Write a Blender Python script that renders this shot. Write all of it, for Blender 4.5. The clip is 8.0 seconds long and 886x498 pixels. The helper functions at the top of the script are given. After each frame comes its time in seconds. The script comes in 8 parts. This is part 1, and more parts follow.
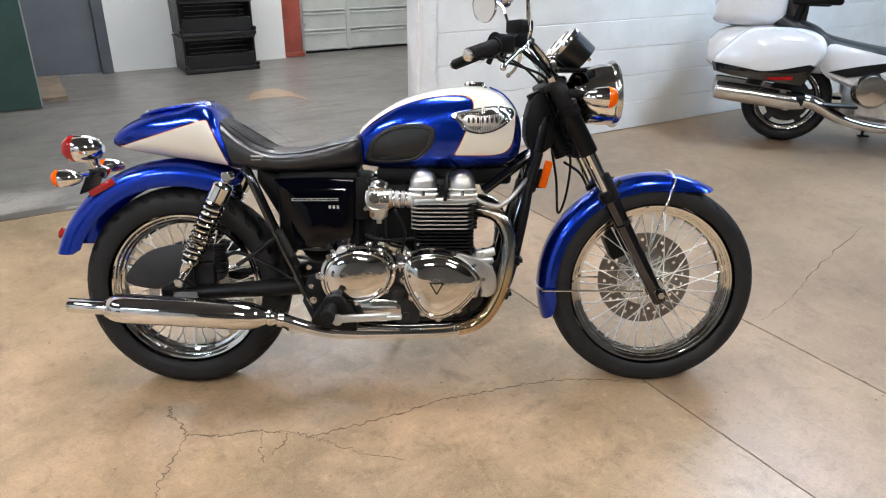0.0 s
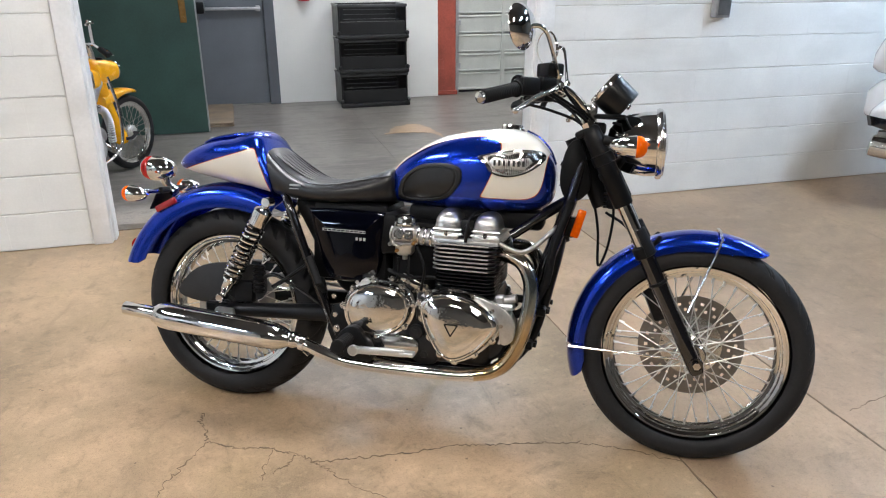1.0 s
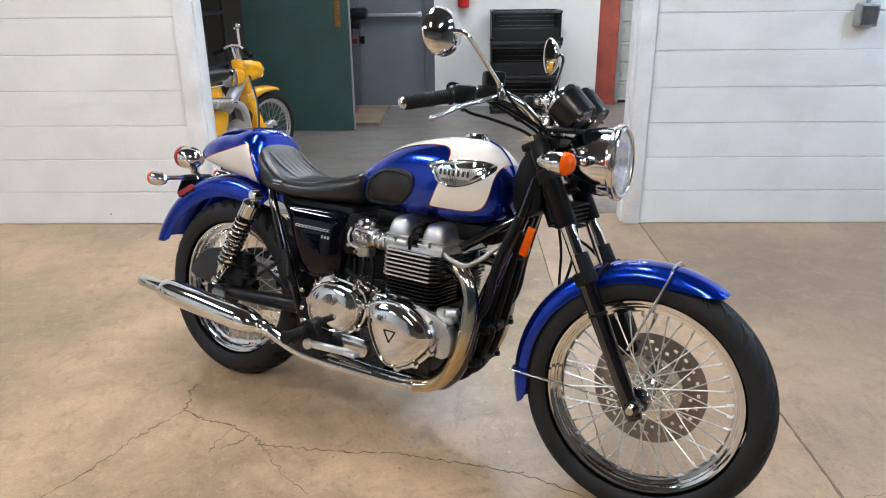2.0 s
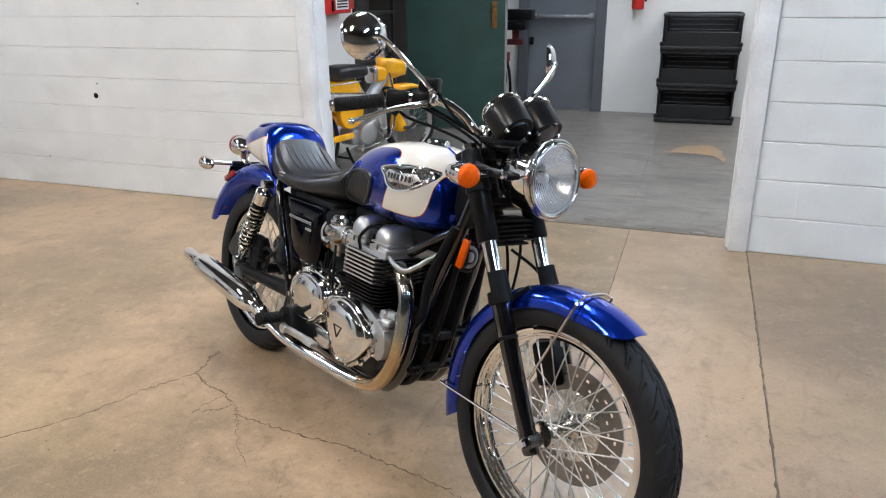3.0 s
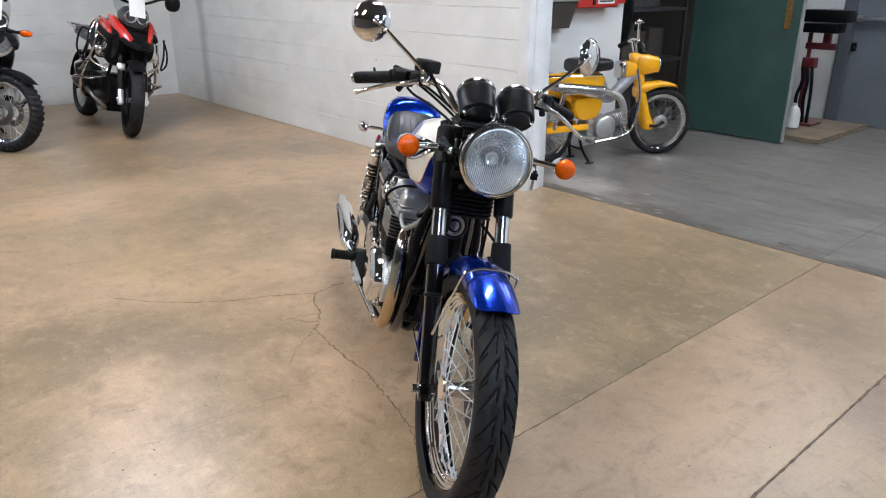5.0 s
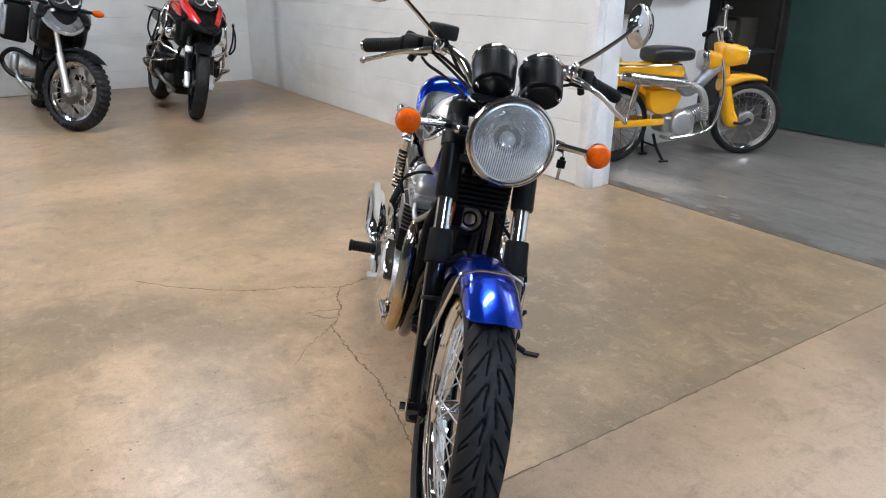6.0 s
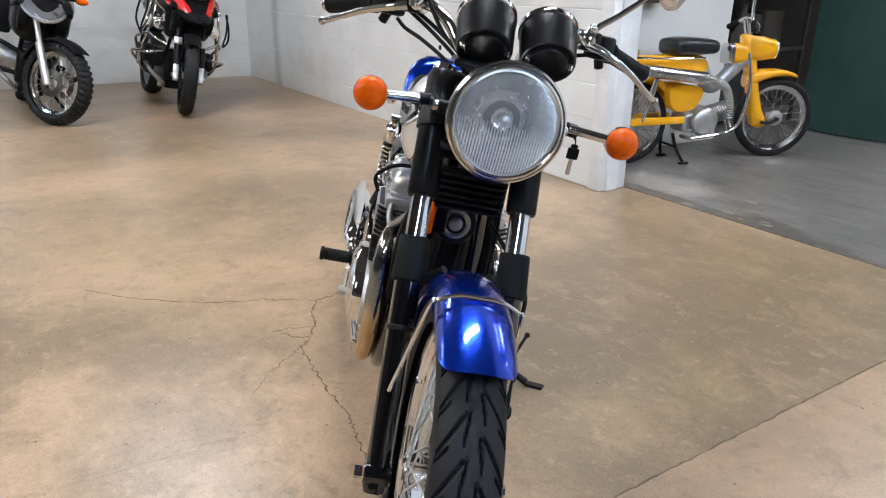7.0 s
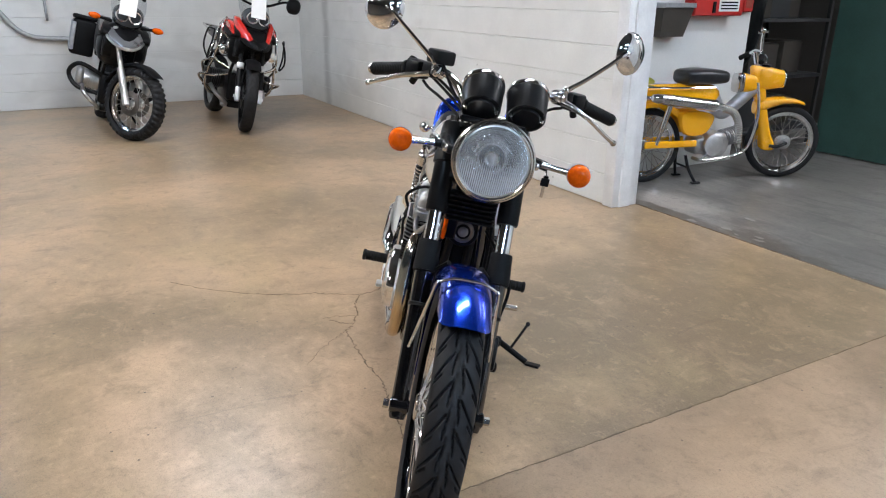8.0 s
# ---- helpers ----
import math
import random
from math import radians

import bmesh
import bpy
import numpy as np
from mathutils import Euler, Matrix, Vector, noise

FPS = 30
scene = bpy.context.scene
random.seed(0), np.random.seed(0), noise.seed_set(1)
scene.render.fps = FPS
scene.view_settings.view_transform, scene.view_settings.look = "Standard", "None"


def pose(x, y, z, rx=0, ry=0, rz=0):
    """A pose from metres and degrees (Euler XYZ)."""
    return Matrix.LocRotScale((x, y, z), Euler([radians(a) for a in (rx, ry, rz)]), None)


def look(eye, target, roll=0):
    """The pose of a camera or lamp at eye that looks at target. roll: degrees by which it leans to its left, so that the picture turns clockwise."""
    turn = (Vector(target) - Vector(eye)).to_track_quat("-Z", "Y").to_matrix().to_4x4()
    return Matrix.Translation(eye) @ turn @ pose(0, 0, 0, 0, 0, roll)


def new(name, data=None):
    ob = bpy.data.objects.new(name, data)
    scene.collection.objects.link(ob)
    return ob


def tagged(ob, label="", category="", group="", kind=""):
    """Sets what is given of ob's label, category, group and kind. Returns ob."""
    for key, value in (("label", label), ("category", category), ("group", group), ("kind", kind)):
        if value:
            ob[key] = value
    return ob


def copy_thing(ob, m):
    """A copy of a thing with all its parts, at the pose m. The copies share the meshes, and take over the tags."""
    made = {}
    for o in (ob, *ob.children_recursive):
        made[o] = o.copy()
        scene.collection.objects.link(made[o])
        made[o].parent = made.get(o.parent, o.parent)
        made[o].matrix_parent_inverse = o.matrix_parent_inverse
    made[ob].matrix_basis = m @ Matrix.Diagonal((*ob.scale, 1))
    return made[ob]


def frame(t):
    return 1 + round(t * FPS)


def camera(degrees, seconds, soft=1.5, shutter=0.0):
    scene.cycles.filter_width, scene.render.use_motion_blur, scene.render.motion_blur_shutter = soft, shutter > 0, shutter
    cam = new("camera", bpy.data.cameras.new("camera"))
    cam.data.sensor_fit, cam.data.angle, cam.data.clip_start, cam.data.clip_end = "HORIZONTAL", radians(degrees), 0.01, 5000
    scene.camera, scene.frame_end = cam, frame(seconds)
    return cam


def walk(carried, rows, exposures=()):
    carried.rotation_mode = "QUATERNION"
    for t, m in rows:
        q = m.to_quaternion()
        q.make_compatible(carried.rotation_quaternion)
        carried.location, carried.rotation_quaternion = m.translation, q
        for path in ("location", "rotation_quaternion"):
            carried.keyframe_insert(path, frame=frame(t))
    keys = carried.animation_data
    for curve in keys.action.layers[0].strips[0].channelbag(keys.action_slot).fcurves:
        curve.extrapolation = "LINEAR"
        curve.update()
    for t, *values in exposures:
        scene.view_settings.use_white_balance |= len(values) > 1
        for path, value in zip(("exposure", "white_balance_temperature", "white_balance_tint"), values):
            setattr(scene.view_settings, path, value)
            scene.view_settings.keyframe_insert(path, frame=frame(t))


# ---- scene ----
cam = camera(63.9, 8.0, 1.1)
PATH = [
    (0, (-0.363, -2.197, 1.379), (0.566, -0.628, 0.558), 0.3),
    (0.5, (-0.221, -2.322, 1.344), (0.507, -0.616, 0.597), 0.2),
    (1, (0.06, -2.346, 1.376), (0.566, -0.551, 0.653), -0.1),
    (1.5, (0.406, -2.409, 1.362), (0.649, -0.555, 0.652), -0.4),
    (2, (0.797, -2.412, 1.366), (0.747, -0.54, 0.663), -0.6),
    (2.2, (0.919, -2.371, 1.359), (0.794, -0.504, 0.655), -0.6),
    (3.3, (1.738, -2.226, 1.37), (0.952, -0.523, 0.676), -0.6),
    (3.5, (1.837, -2.196, 1.354), (0.982, -0.527, 0.658), -0.4),
    (4, (2.112, -2.079, 1.369), (0.968, -0.595, 0.669), -0.4),
    (4.2, (2.237, -2.03, 1.369), (1.006, -0.617, 0.67), -0.3),
    (5.3, (2.549, -1.779, 1.344), (1.079, -0.623, 0.636), 0.1),
    (5.5, (2.531, -1.692, 1.311), (1.02, -0.592, 0.6), 0.1),
    (6, (2.43, -1.553, 1.254), (0.882, -0.506, 0.541), 0.4),
    (6.5, (2.248, -1.386, 1.176), (0.693, -0.35, 0.464), 0.6),
    (7, (2.151, -1.287, 1.13), (0.586, -0.26, 0.427), 0.8),
    (7.5, (2.288, -1.332, 1.198), (0.692, -0.341, 0.512), 0.7),
    (8, (2.616, -1.484, 1.286), (0.979, -0.552, 0.613), 0.7),
]
walk(cam, [(t, look(eye, target, roll)) for t, eye, target, roll in PATH],
     [(0.0, 0.02, 6450, 11), (0.6, 0.0, 6450, 11), (1.5, -0.08, 6320, 11.5), (2.2, -0.08, 6280, 11.5), (3.6, -0.18, 6200, 11.5), (4.2, -0.16, 6180, 11.5),
      (5.5, -0.14, 6170, 11.5), (6.5, -0.11, 6170, 11.5), (7.0, -0.07, 6170, 11.5), (7.5, -0.11, 6170, 11.5), (8.0, -0.2, 6170, 11.5)])

# unseen ceiling lights, added to light each area: place, tint and strength
LAMPS = [
    (-4.9, -3.4, "cool", 66), (-1.7, -3.6, "warm", 78), (-3.2, -0.4, "neutral", 70),
    # (0.5, 0.2) follows from the motorcycle's shadow and the mudguard glint
    (0.5, 0.2, "neutral", 69), (0.8, -3.2, "warm", 54),
    (3.8, -2.6, "cool", 50), (4.4, 0.2, "cool", 84), (6.8, -0.6, "cool", 62),
    (0.7, 4.3, "neutral", 36), (0.9, 2.7, "cool", 27), (2.6, 5.0, "neutral", 48), (3.6, 3.2, "neutral", 36),
]

# ---- light ----
world = bpy.data.worlds.new("world")
scene.world = world
world.use_nodes = True
world.node_tree.nodes["Background"].inputs[0].default_value = (0.75, 0.85, 1.0, 1)
world.node_tree.nodes["Background"].inputs[1].default_value = 0.05


# ---- shapes: every shape is (vertices, faces) ----
def join(*shapes):
    V, F = [], []
    for v, f in shapes:
        n = len(V)
        V += [tuple(p) for p in v]
        F += [tuple(i + n for i in q) for q in f]
    return V, F


def xf(shape, m):
    return [tuple(m @ Vector(p)) for p in shape[0]], shape[1]


def from_bm(bm):
    bm.verts.index_update()
    out = [tuple(v.co) for v in bm.verts], [tuple(v.index for v in f.verts) for f in bm.faces]
    bm.free()
    return out


def box(x0, x1, y0, y1, z0, z1, b=0.0, seg=1):
    bm = bmesh.new()
    bmesh.ops.create_cube(bm, size=1, matrix=Matrix.LocRotScale(((x0 + x1) / 2, (y0 + y1) / 2, (z0 + z1) / 2), None, (x1 - x0, y1 - y0, z1 - z0)))
    if b:
        bmesh.ops.bevel(bm, geom=bm.edges[:], offset=b, segments=seg, affect="EDGES", profile=0.5)
    return from_bm(bm)


def basis(d):
    d = Vector(d).normalized()
    a = Vector((0, 0, 1)) if abs(d.z) < 0.9 else Vector((1, 0, 0))
    u = a.cross(d).normalized()
    return d, u, d.cross(u)


def curve_points(pts, k=6):
    P = [Vector(p) for p in pts]
    P = [2 * P[0] - P[1]] + P + [2 * P[-1] - P[-2]]
    out = []
    for i in range(1, len(P) - 2):
        a, b, c, d = P[i - 1:i + 3]
        for j in range(k):
            t = j / k
            out.append(0.5 * (2 * b + (c - a) * t + (2 * a - 5 * b + 4 * c - d) * t * t + (3 * b - a - 3 * c + d) * t ** 3))
    return out + [P[-2]]


def tube(pts, r, n=12, smooth=0, caps=True):
    P = curve_points(pts, smooth) if smooth else [Vector(p) for p in pts]
    m = len(P)
    if isinstance(r, (int, float)):
        R = [r] * m
    else:
        R = [float(np.interp(i / (m - 1), np.linspace(0, 1, len(r)), r)) for i in range(m)]
    V, F = [], []
    u = None
    for i in range(m):
        d = (P[min(i + 1, m - 1)] - P[max(i - 1, 0)]).normalized()
        if u is None:
            _, u, w = basis(d)
        else:
            u = (u - d * u.dot(d)).normalized()
            w = d.cross(u)
        for k in range(n):
            a = 2 * math.pi * k / n
            V.append(tuple(P[i] + R[i] * (math.cos(a) * u + math.sin(a) * w)))
    for i in range(m - 1):
        for k in range(n):
            F.append((i * n + k, i * n + (k + 1) % n, (i + 1) * n + (k + 1) % n, (i + 1) * n + k))
    if caps:
        F.append(tuple(range(n - 1, -1, -1)))
        F.append(tuple(range((m - 1) * n, m * n)))
    return V, F


def lathe(prof, at, axis, n=32, close=False):
    """prof: (radius, distance along the axis) pairs."""
    d, u, w = basis(axis)
    o = Vector(at)
    V, F = [], []
    for r, h in prof:
        for k in range(n):
            a = 2 * math.pi * k / n
            V.append(tuple(o + d * h + max(r, 1e-4) * (math.cos(a) * u + math.sin(a) * w)))
    m = len(prof)
    for i in range(m if close else m - 1):
        j = (i + 1) % m
        for k in range(n):
            F.append((i * n + k, i * n + (k + 1) % n, j * n + (k + 1) % n, j * n + k))
    if not close:
        F.append(tuple(range(n - 1, -1, -1)))
        F.append(tuple(range((m - 1) * n, m * n)))
    return V, F


def rod(a, b, r, n=12, bev=0.0):
    a, b = Vector(a), Vector(b)
    L = (b - a).length
    prof = [(r, 0), (r, L)] if not bev else [(r - bev, 0), (r, bev), (r, L - bev), (r - bev, L)]
    return lathe(prof, a, b - a, n)


def ball(c, r, sx=1, sy=1, sz=1, n=20):
    prof = [(r * math.sin(math.pi * i / 12), -r * math.cos(math.pi * i / 12)) for i in range(13)]
    s = lathe(prof, (0, 0, 0), (0, 0, 1), n)
    return [(c[0] + x * sx, c[1] + y * sy, c[2] + z * sz) for x, y, z in s[0]], s[1]


def loft(rings, caps=True, closed=True):
    n, m = len(rings[0]), len(rings)
    V = [tuple(p) for ring in rings for p in ring]
    F = []
    for i in range(m - 1):
        for k in range(n if closed else n - 1):
            F.append((i * n + k, i * n + (k + 1) % n, (i + 1) * n + (k + 1) % n, (i + 1) * n + k))
    if caps:
        F.append(tuple(range(n - 1, -1, -1)))
        F.append(tuple(range((m - 1) * n, m * n)))
    return V, F


def oval(x, hw, zb, zt, p=2.5, n=40, y=0.0):
    zm, hh = (zb + zt) / 2, (zt - zb) / 2
    out = []
    for k in range(n):
        a = 2 * math.pi * k / n
        c, s = math.cos(a), math.sin(a)
        out.append((x, y + hw * math.copysign(abs(c) ** (2 / p), c), zm + hh * math.copysign(abs(s) ** (2 / p), s)))
    return out


def body(rows, p=2.5, n=40, k=5, y=0.0):
    """A rounded form along x from rows (x, half width, bottom, top), with smooth steps between the rows."""
    R = np.array(rows, float)
    t = np.arange(len(R))
    tt = np.linspace(0, len(R) - 1, (len(R) - 1) * k + 1)
    M = np.array([catmull(R, v) for v in tt])
    return loft([oval(*m, p, n, y) for m in M])


def catmull(R, v):
    i = min(int(v), len(R) - 2)
    t = v - i
    g = lambda j: R[j] if 0 <= j < len(R) else (2 * R[0] - R[1] if j < 0 else 2 * R[-1] - R[-2])
    a, b, c, d = g(i - 1), g(i), g(i + 1), g(i + 2)
    return 0.5 * (2 * b + (c - a) * t + (2 * a - 5 * b + 4 * c - d) * t * t + (3 * b - a - 3 * c + d) * t ** 3)


def slab(outline, y0, y1, b=0.0, seg=2):
    """A plate: outline in (x, z), from y0 to y1, with rounded edges b."""
    bm = bmesh.new()
    vs = [bm.verts.new((x, y0, z)) for x, z in outline]
    f = bm.faces.new(vs)
    r = bmesh.ops.extrude_face_region(bm, geom=[f])
    bmesh.ops.translate(bm, vec=(0, y1 - y0, 0), verts=[g for g in r["geom"] if isinstance(g, bmesh.types.BMVert)])
    bmesh.ops.recalc_face_normals(bm, faces=bm.faces[:])
    if b:
        bmesh.ops.bevel(bm, geom=bm.edges[:], offset=b, segments=seg, affect="EDGES", profile=0.5, clamp_overlap=True)
    return from_bm(bm)


def smooth_outline(pts, k=6):
    P = [Vector((a, b, 0)) for a, b in pts]
    n = len(P)
    out = []
    for i in range(n):
        a, b, c, d = P[i - 1], P[i], P[(i + 1) % n], P[(i + 2) % n]
        for j in range(k):
            t = j / k
            q = 0.5 * (2 * b + (c - a) * t + (2 * a - 5 * b + 4 * c - d) * t * t + (3 * b - a - 3 * c + d) * t ** 3)
            out.append((q.x, q.y))
    return out


def pad(outline, rings, surf):
    """A cushion on a surface: outline in (x, z), rings (scale about the middle, height), surf(x, z, h) gives the point."""
    cx = sum(p[0] for p in outline) / len(outline)
    cz = sum(p[1] for p in outline) / len(outline)
    R = [[surf(cx + s * (x - cx), cz + s * (z - cz), h) for x, z in outline] for s, h in rings]
    return loft(R)


def helix(a, b, R, r, turns, n=8, per=16):
    a, b = Vector(a), Vector(b)
    d, u, w = basis(b - a)
    L = (b - a).length
    m = int(turns * per)
    return tube([a + d * (L * i / m) + R * (math.cos(2 * math.pi * i / per) * u + math.sin(2 * math.pi * i / per) * w) for i in range(m + 1)], r, n)


def mesh_of(name, shape, material, sharp=35):
    me = bpy.data.meshes.new(name)
    me.from_pydata(shape[0], [], shape[1])
    bm = bmesh.new()
    bm.from_mesh(me)
    bmesh.ops.recalc_face_normals(bm, faces=bm.faces[:])
    bm.to_mesh(me)
    bm.free()
    me.polygons.foreach_set("use_smooth", [True] * len(me.polygons))
    me.set_sharp_from_angle(angle=radians(sharp))
    me.materials.append(material)
    return me


def part(name, shape, material, parent=None, label="", sharp=35):
    ob = new(name, mesh_of(name, shape, material, sharp))
    if parent:
        ob.parent = parent
    if label:
        ob["label"] = label
    return ob


def thing(name, m, label, category, group="", kind=""):
    ob = new(name)
    ob.matrix_basis = m
    return tagged(ob, label, category, group, kind)


# ---- materials ----
def material(name, colour, rough=0.5, metal=0.0, vary=0.12, scale=6.0, fine=60.0, bump=0.1, depth=0.001, coat=0.0, spec=0.5, second=None, rvary=0.1, space="Object"):
    m = bpy.data.materials.new(name)
    m.use_nodes = True
    N, K = m.node_tree.nodes, m.node_tree.links
    P = N["Principled BSDF"]
    tc = N.new("ShaderNodeTexCoord")
    big = N.new("ShaderNodeTexNoise")
    big.inputs["Scale"].default_value, big.inputs["Detail"].default_value = scale, 5
    src = N.new("ShaderNodeNewGeometry").outputs["Position"] if space == "World" else tc.outputs[space]
    K.new(src, big.inputs["Vector"])
    small = N.new("ShaderNodeTexNoise")
    small.inputs["Scale"].default_value, small.inputs["Detail"].default_value = fine, 3
    K.new(src, small.inputs["Vector"])
    add = N.new("ShaderNodeMath")
    add.operation = "MULTIPLY_ADD"
    K.new(small.outputs["Fac"], add.inputs[0])
    add.inputs[1].default_value = 0.4
    K.new(big.outputs["Fac"], add.inputs[2])
    ramp = N.new("ShaderNodeMapRange")
    ramp.inputs["From Min"].default_value, ramp.inputs["From Max"].default_value = 0.5, 0.9
    K.new(add.outputs[0], ramp.inputs["Value"])
    mix = N.new("ShaderNodeMix")
    mix.data_type = "RGBA"
    lo = second or tuple(c * (1 - vary) for c in colour)
    hi = colour if second else tuple(min(1, c * (1 + vary)) for c in colour)
    mix.inputs["A"].default_value, mix.inputs["B"].default_value = (*lo, 1), (*hi, 1)
    K.new(ramp.outputs[0], mix.inputs["Factor"])
    K.new(mix.outputs["Result"], P.inputs["Base Color"])
    rr = N.new("ShaderNodeMapRange")
    rr.inputs["To Min"].default_value, rr.inputs["To Max"].default_value = max(0.02, rough - rvary * rough * 1.5), min(1, rough + rvary * rough * 1.5)
    K.new(ramp.outputs[0], rr.inputs["Value"])
    K.new(rr.outputs[0], P.inputs["Roughness"])
    P.inputs["Metallic"].default_value = metal
    P.inputs["Specular IOR Level"].default_value = spec
    P.inputs["Coat Weight"].default_value, P.inputs["Coat Roughness"].default_value = coat, 0.03
    if bump:
        b = N.new("ShaderNodeBump")
        b.inputs["Strength"].default_value, b.inputs["Distance"].default_value = bump, depth
        K.new(add.outputs[0], b.inputs["Height"])
        K.new(b.outputs[0], P.inputs["Normal"])
    return m


def maths(m, op, a, b=None, c=None):
    n = m.node_tree.nodes.new("ShaderNodeMath")
    n.operation = op
    for i, v in enumerate((a, b, c)):
        if v is None:
            continue
        if isinstance(v, (int, float)):
            n.inputs[i].default_value = v
        else:
            m.node_tree.links.new(v, n.inputs[i])
    return n.outputs[0]


def mix_base(m, fac, colour):
    """Lays a colour over a material's base colour by fac."""
    N, K = m.node_tree.nodes, m.node_tree.links
    P = N["Principled BSDF"]
    old = P.inputs["Base Color"].links[0].from_socket
    x = N.new("ShaderNodeMix")
    x.data_type = "RGBA"
    K.new(fac, x.inputs["Factor"])
    K.new(old, x.inputs["A"])
    x.inputs["B"].default_value = (*colour, 1)
    K.new(x.outputs["Result"], P.inputs["Base Color"])


def object_xyz(m):
    N, K = m.node_tree.nodes, m.node_tree.links
    tc = N.new("ShaderNodeTexCoord")
    s = N.new("ShaderNodeSeparateXYZ")
    K.new(tc.outputs["Object"], s.inputs[0])
    return s.outputs


def glow(name, colour, strength):
    m = bpy.data.materials.new(name)
    m.use_nodes = True
    P = m.node_tree.nodes["Principled BSDF"]
    P.inputs["Base Color"].default_value = (0.9, 0.9, 0.9, 1)
    P.inputs["Emission Color"].default_value = (*colour, 1)
    P.inputs["Emission Strength"].default_value = strength
    return m


def clear(name, colour=(1, 1, 1), rough=0.02, ior=1.45):
    m = bpy.data.materials.new(name)
    m.use_nodes = True
    P = m.node_tree.nodes["Principled BSDF"]
    P.inputs["Base Color"].default_value = (*colour, 1)
    P.inputs["Roughness"].default_value = rough
    P.inputs["IOR"].default_value = ior
    P.inputs["Transmission Weight"].default_value = 1
    return m


CHROME = material("chrome", (0.78, 0.78, 0.77), 0.05, 1, 0.03, 20, 200, 0.02, 0.0003)
POLISHED = material("polished_alloy", (0.72, 0.71, 0.69), 0.16, 1, 0.06, 12, 180, 0.08, 0.0004)
DARK_CAST = material("dark_cast_alloy", (0.042, 0.042, 0.043), 0.45, 0.9, 0.2, 18, 160, 0.25, 0.0006)
SATIN = material("satin_alloy", (0.66, 0.66, 0.65), 0.33, 0.85, 0.1, 16, 200, 0.15, 0.0004)
REFLECTOR = material("lamp_reflector", (0.98, 0.975, 0.97), 0.24, 1.0, 0.02, 10, 80, 0.02, 0.0003)
SPOKE = material("zinc_spoke_steel", (0.68, 0.67, 0.65), 0.34, 0.85, 0.12, 30, 200, 0.1, 0.0003)
CAST = material("cast_alloy", (0.56, 0.56, 0.555), 0.36, 0.92, 0.15, 18, 160, 0.25, 0.0006)
DISC_STEEL = material("brake_disc_steel", (0.3, 0.275, 0.25), 0.36, 1, 0.15, 25, 220, 0.1, 0.0003)
STEEL = material("steel", (0.42, 0.42, 0.41), 0.33, 1, 0.12, 25, 220, 0.1, 0.0003)
BLACK_GLOSS = material("black_enamel", (0.004, 0.004, 0.005), 0.12, 0, 0.3, 12, 120, 0.03, 0.0003, coat=1.0)
GAUGE_BLACK = material("semi_gloss_black", (0.005, 0.005, 0.0055), 0.3, 0, 0.1, 14, 150, 0.0, 0.0003, spec=0.4, rvary=0.02)
BLACK_SATIN = material("black_satin", (0.0045, 0.0045, 0.005), 0.36, 0, 0.3, 14, 150, 0.08, 0.0004, spec=0.2)
BLACK_PLASTIC = material("black_plastic", (0.006, 0.006, 0.0065), 0.5, 0, 0.3, 10, 180, 0.15, 0.0004, spec=0.12)
RUBBER = material("tyre_rubber", (0.015, 0.015, 0.016), 0.6, 0, 0.35, 7, 120, 0.25, 0.0006, spec=0.25)
GRIP_RUBBER = material("grip_rubber", (0.007, 0.007, 0.007), 0.65, 0, 0.3, 30, 250, 0.35, 0.0006, spec=0.2)
CARRIER_GREY = material("dark_grey_casting", (0.022, 0.022, 0.023), 0.5, 0.3, 0.25, 20, 160, 0.2, 0.0005)
# lighter bin plastic: highlights on rims and ribs put into the colour
BIN_HIGHLIGHT = material("highlight_bin_plastic", (0.05, 0.052, 0.056), 0.4, 0, 0.3, 6, 120, 0.1, 0.0005)
KNEE_RUBBER = material("moulded_rubber", (0.012, 0.012, 0.0125), 0.42, 0, 0.3, 30, 250, 0.25, 0.0005, spec=0.4)
VINYL = material("black_vinyl", (0.014, 0.014, 0.0155), 0.34, 0, 0.25, 30, 420, 0.3, 0.0004)
BLUE_BASE = (0.002, 0.034, 0.4)
BLUE = material("blue_metallic_paint", BLUE_BASE, 0.22, 0.85, 0.12, 5, 900, 0.01, 0.0002, coat=0.7)
NAVY = material("navy_black_paint", (0.0006, 0.0008, 0.0028), 0.05, 0, 0.2, 6, 200, 0.01, 0.0002, spec=0.3)
ORANGE = material("amber_lens", (1.0, 0.125, 0.0), 0.18, 0, 0.15, 110, 260, 0.5, 0.002, spec=0.25)
ORANGE.node_tree.nodes["Principled BSDF"].inputs["Transmission Weight"].default_value = 0.15
RED_LENS = material("red_lens", (0.32, 0.008, 0.007), 0.12, 0, 0.1, 40, 260, 0.3, 0.001, coat=0.6)


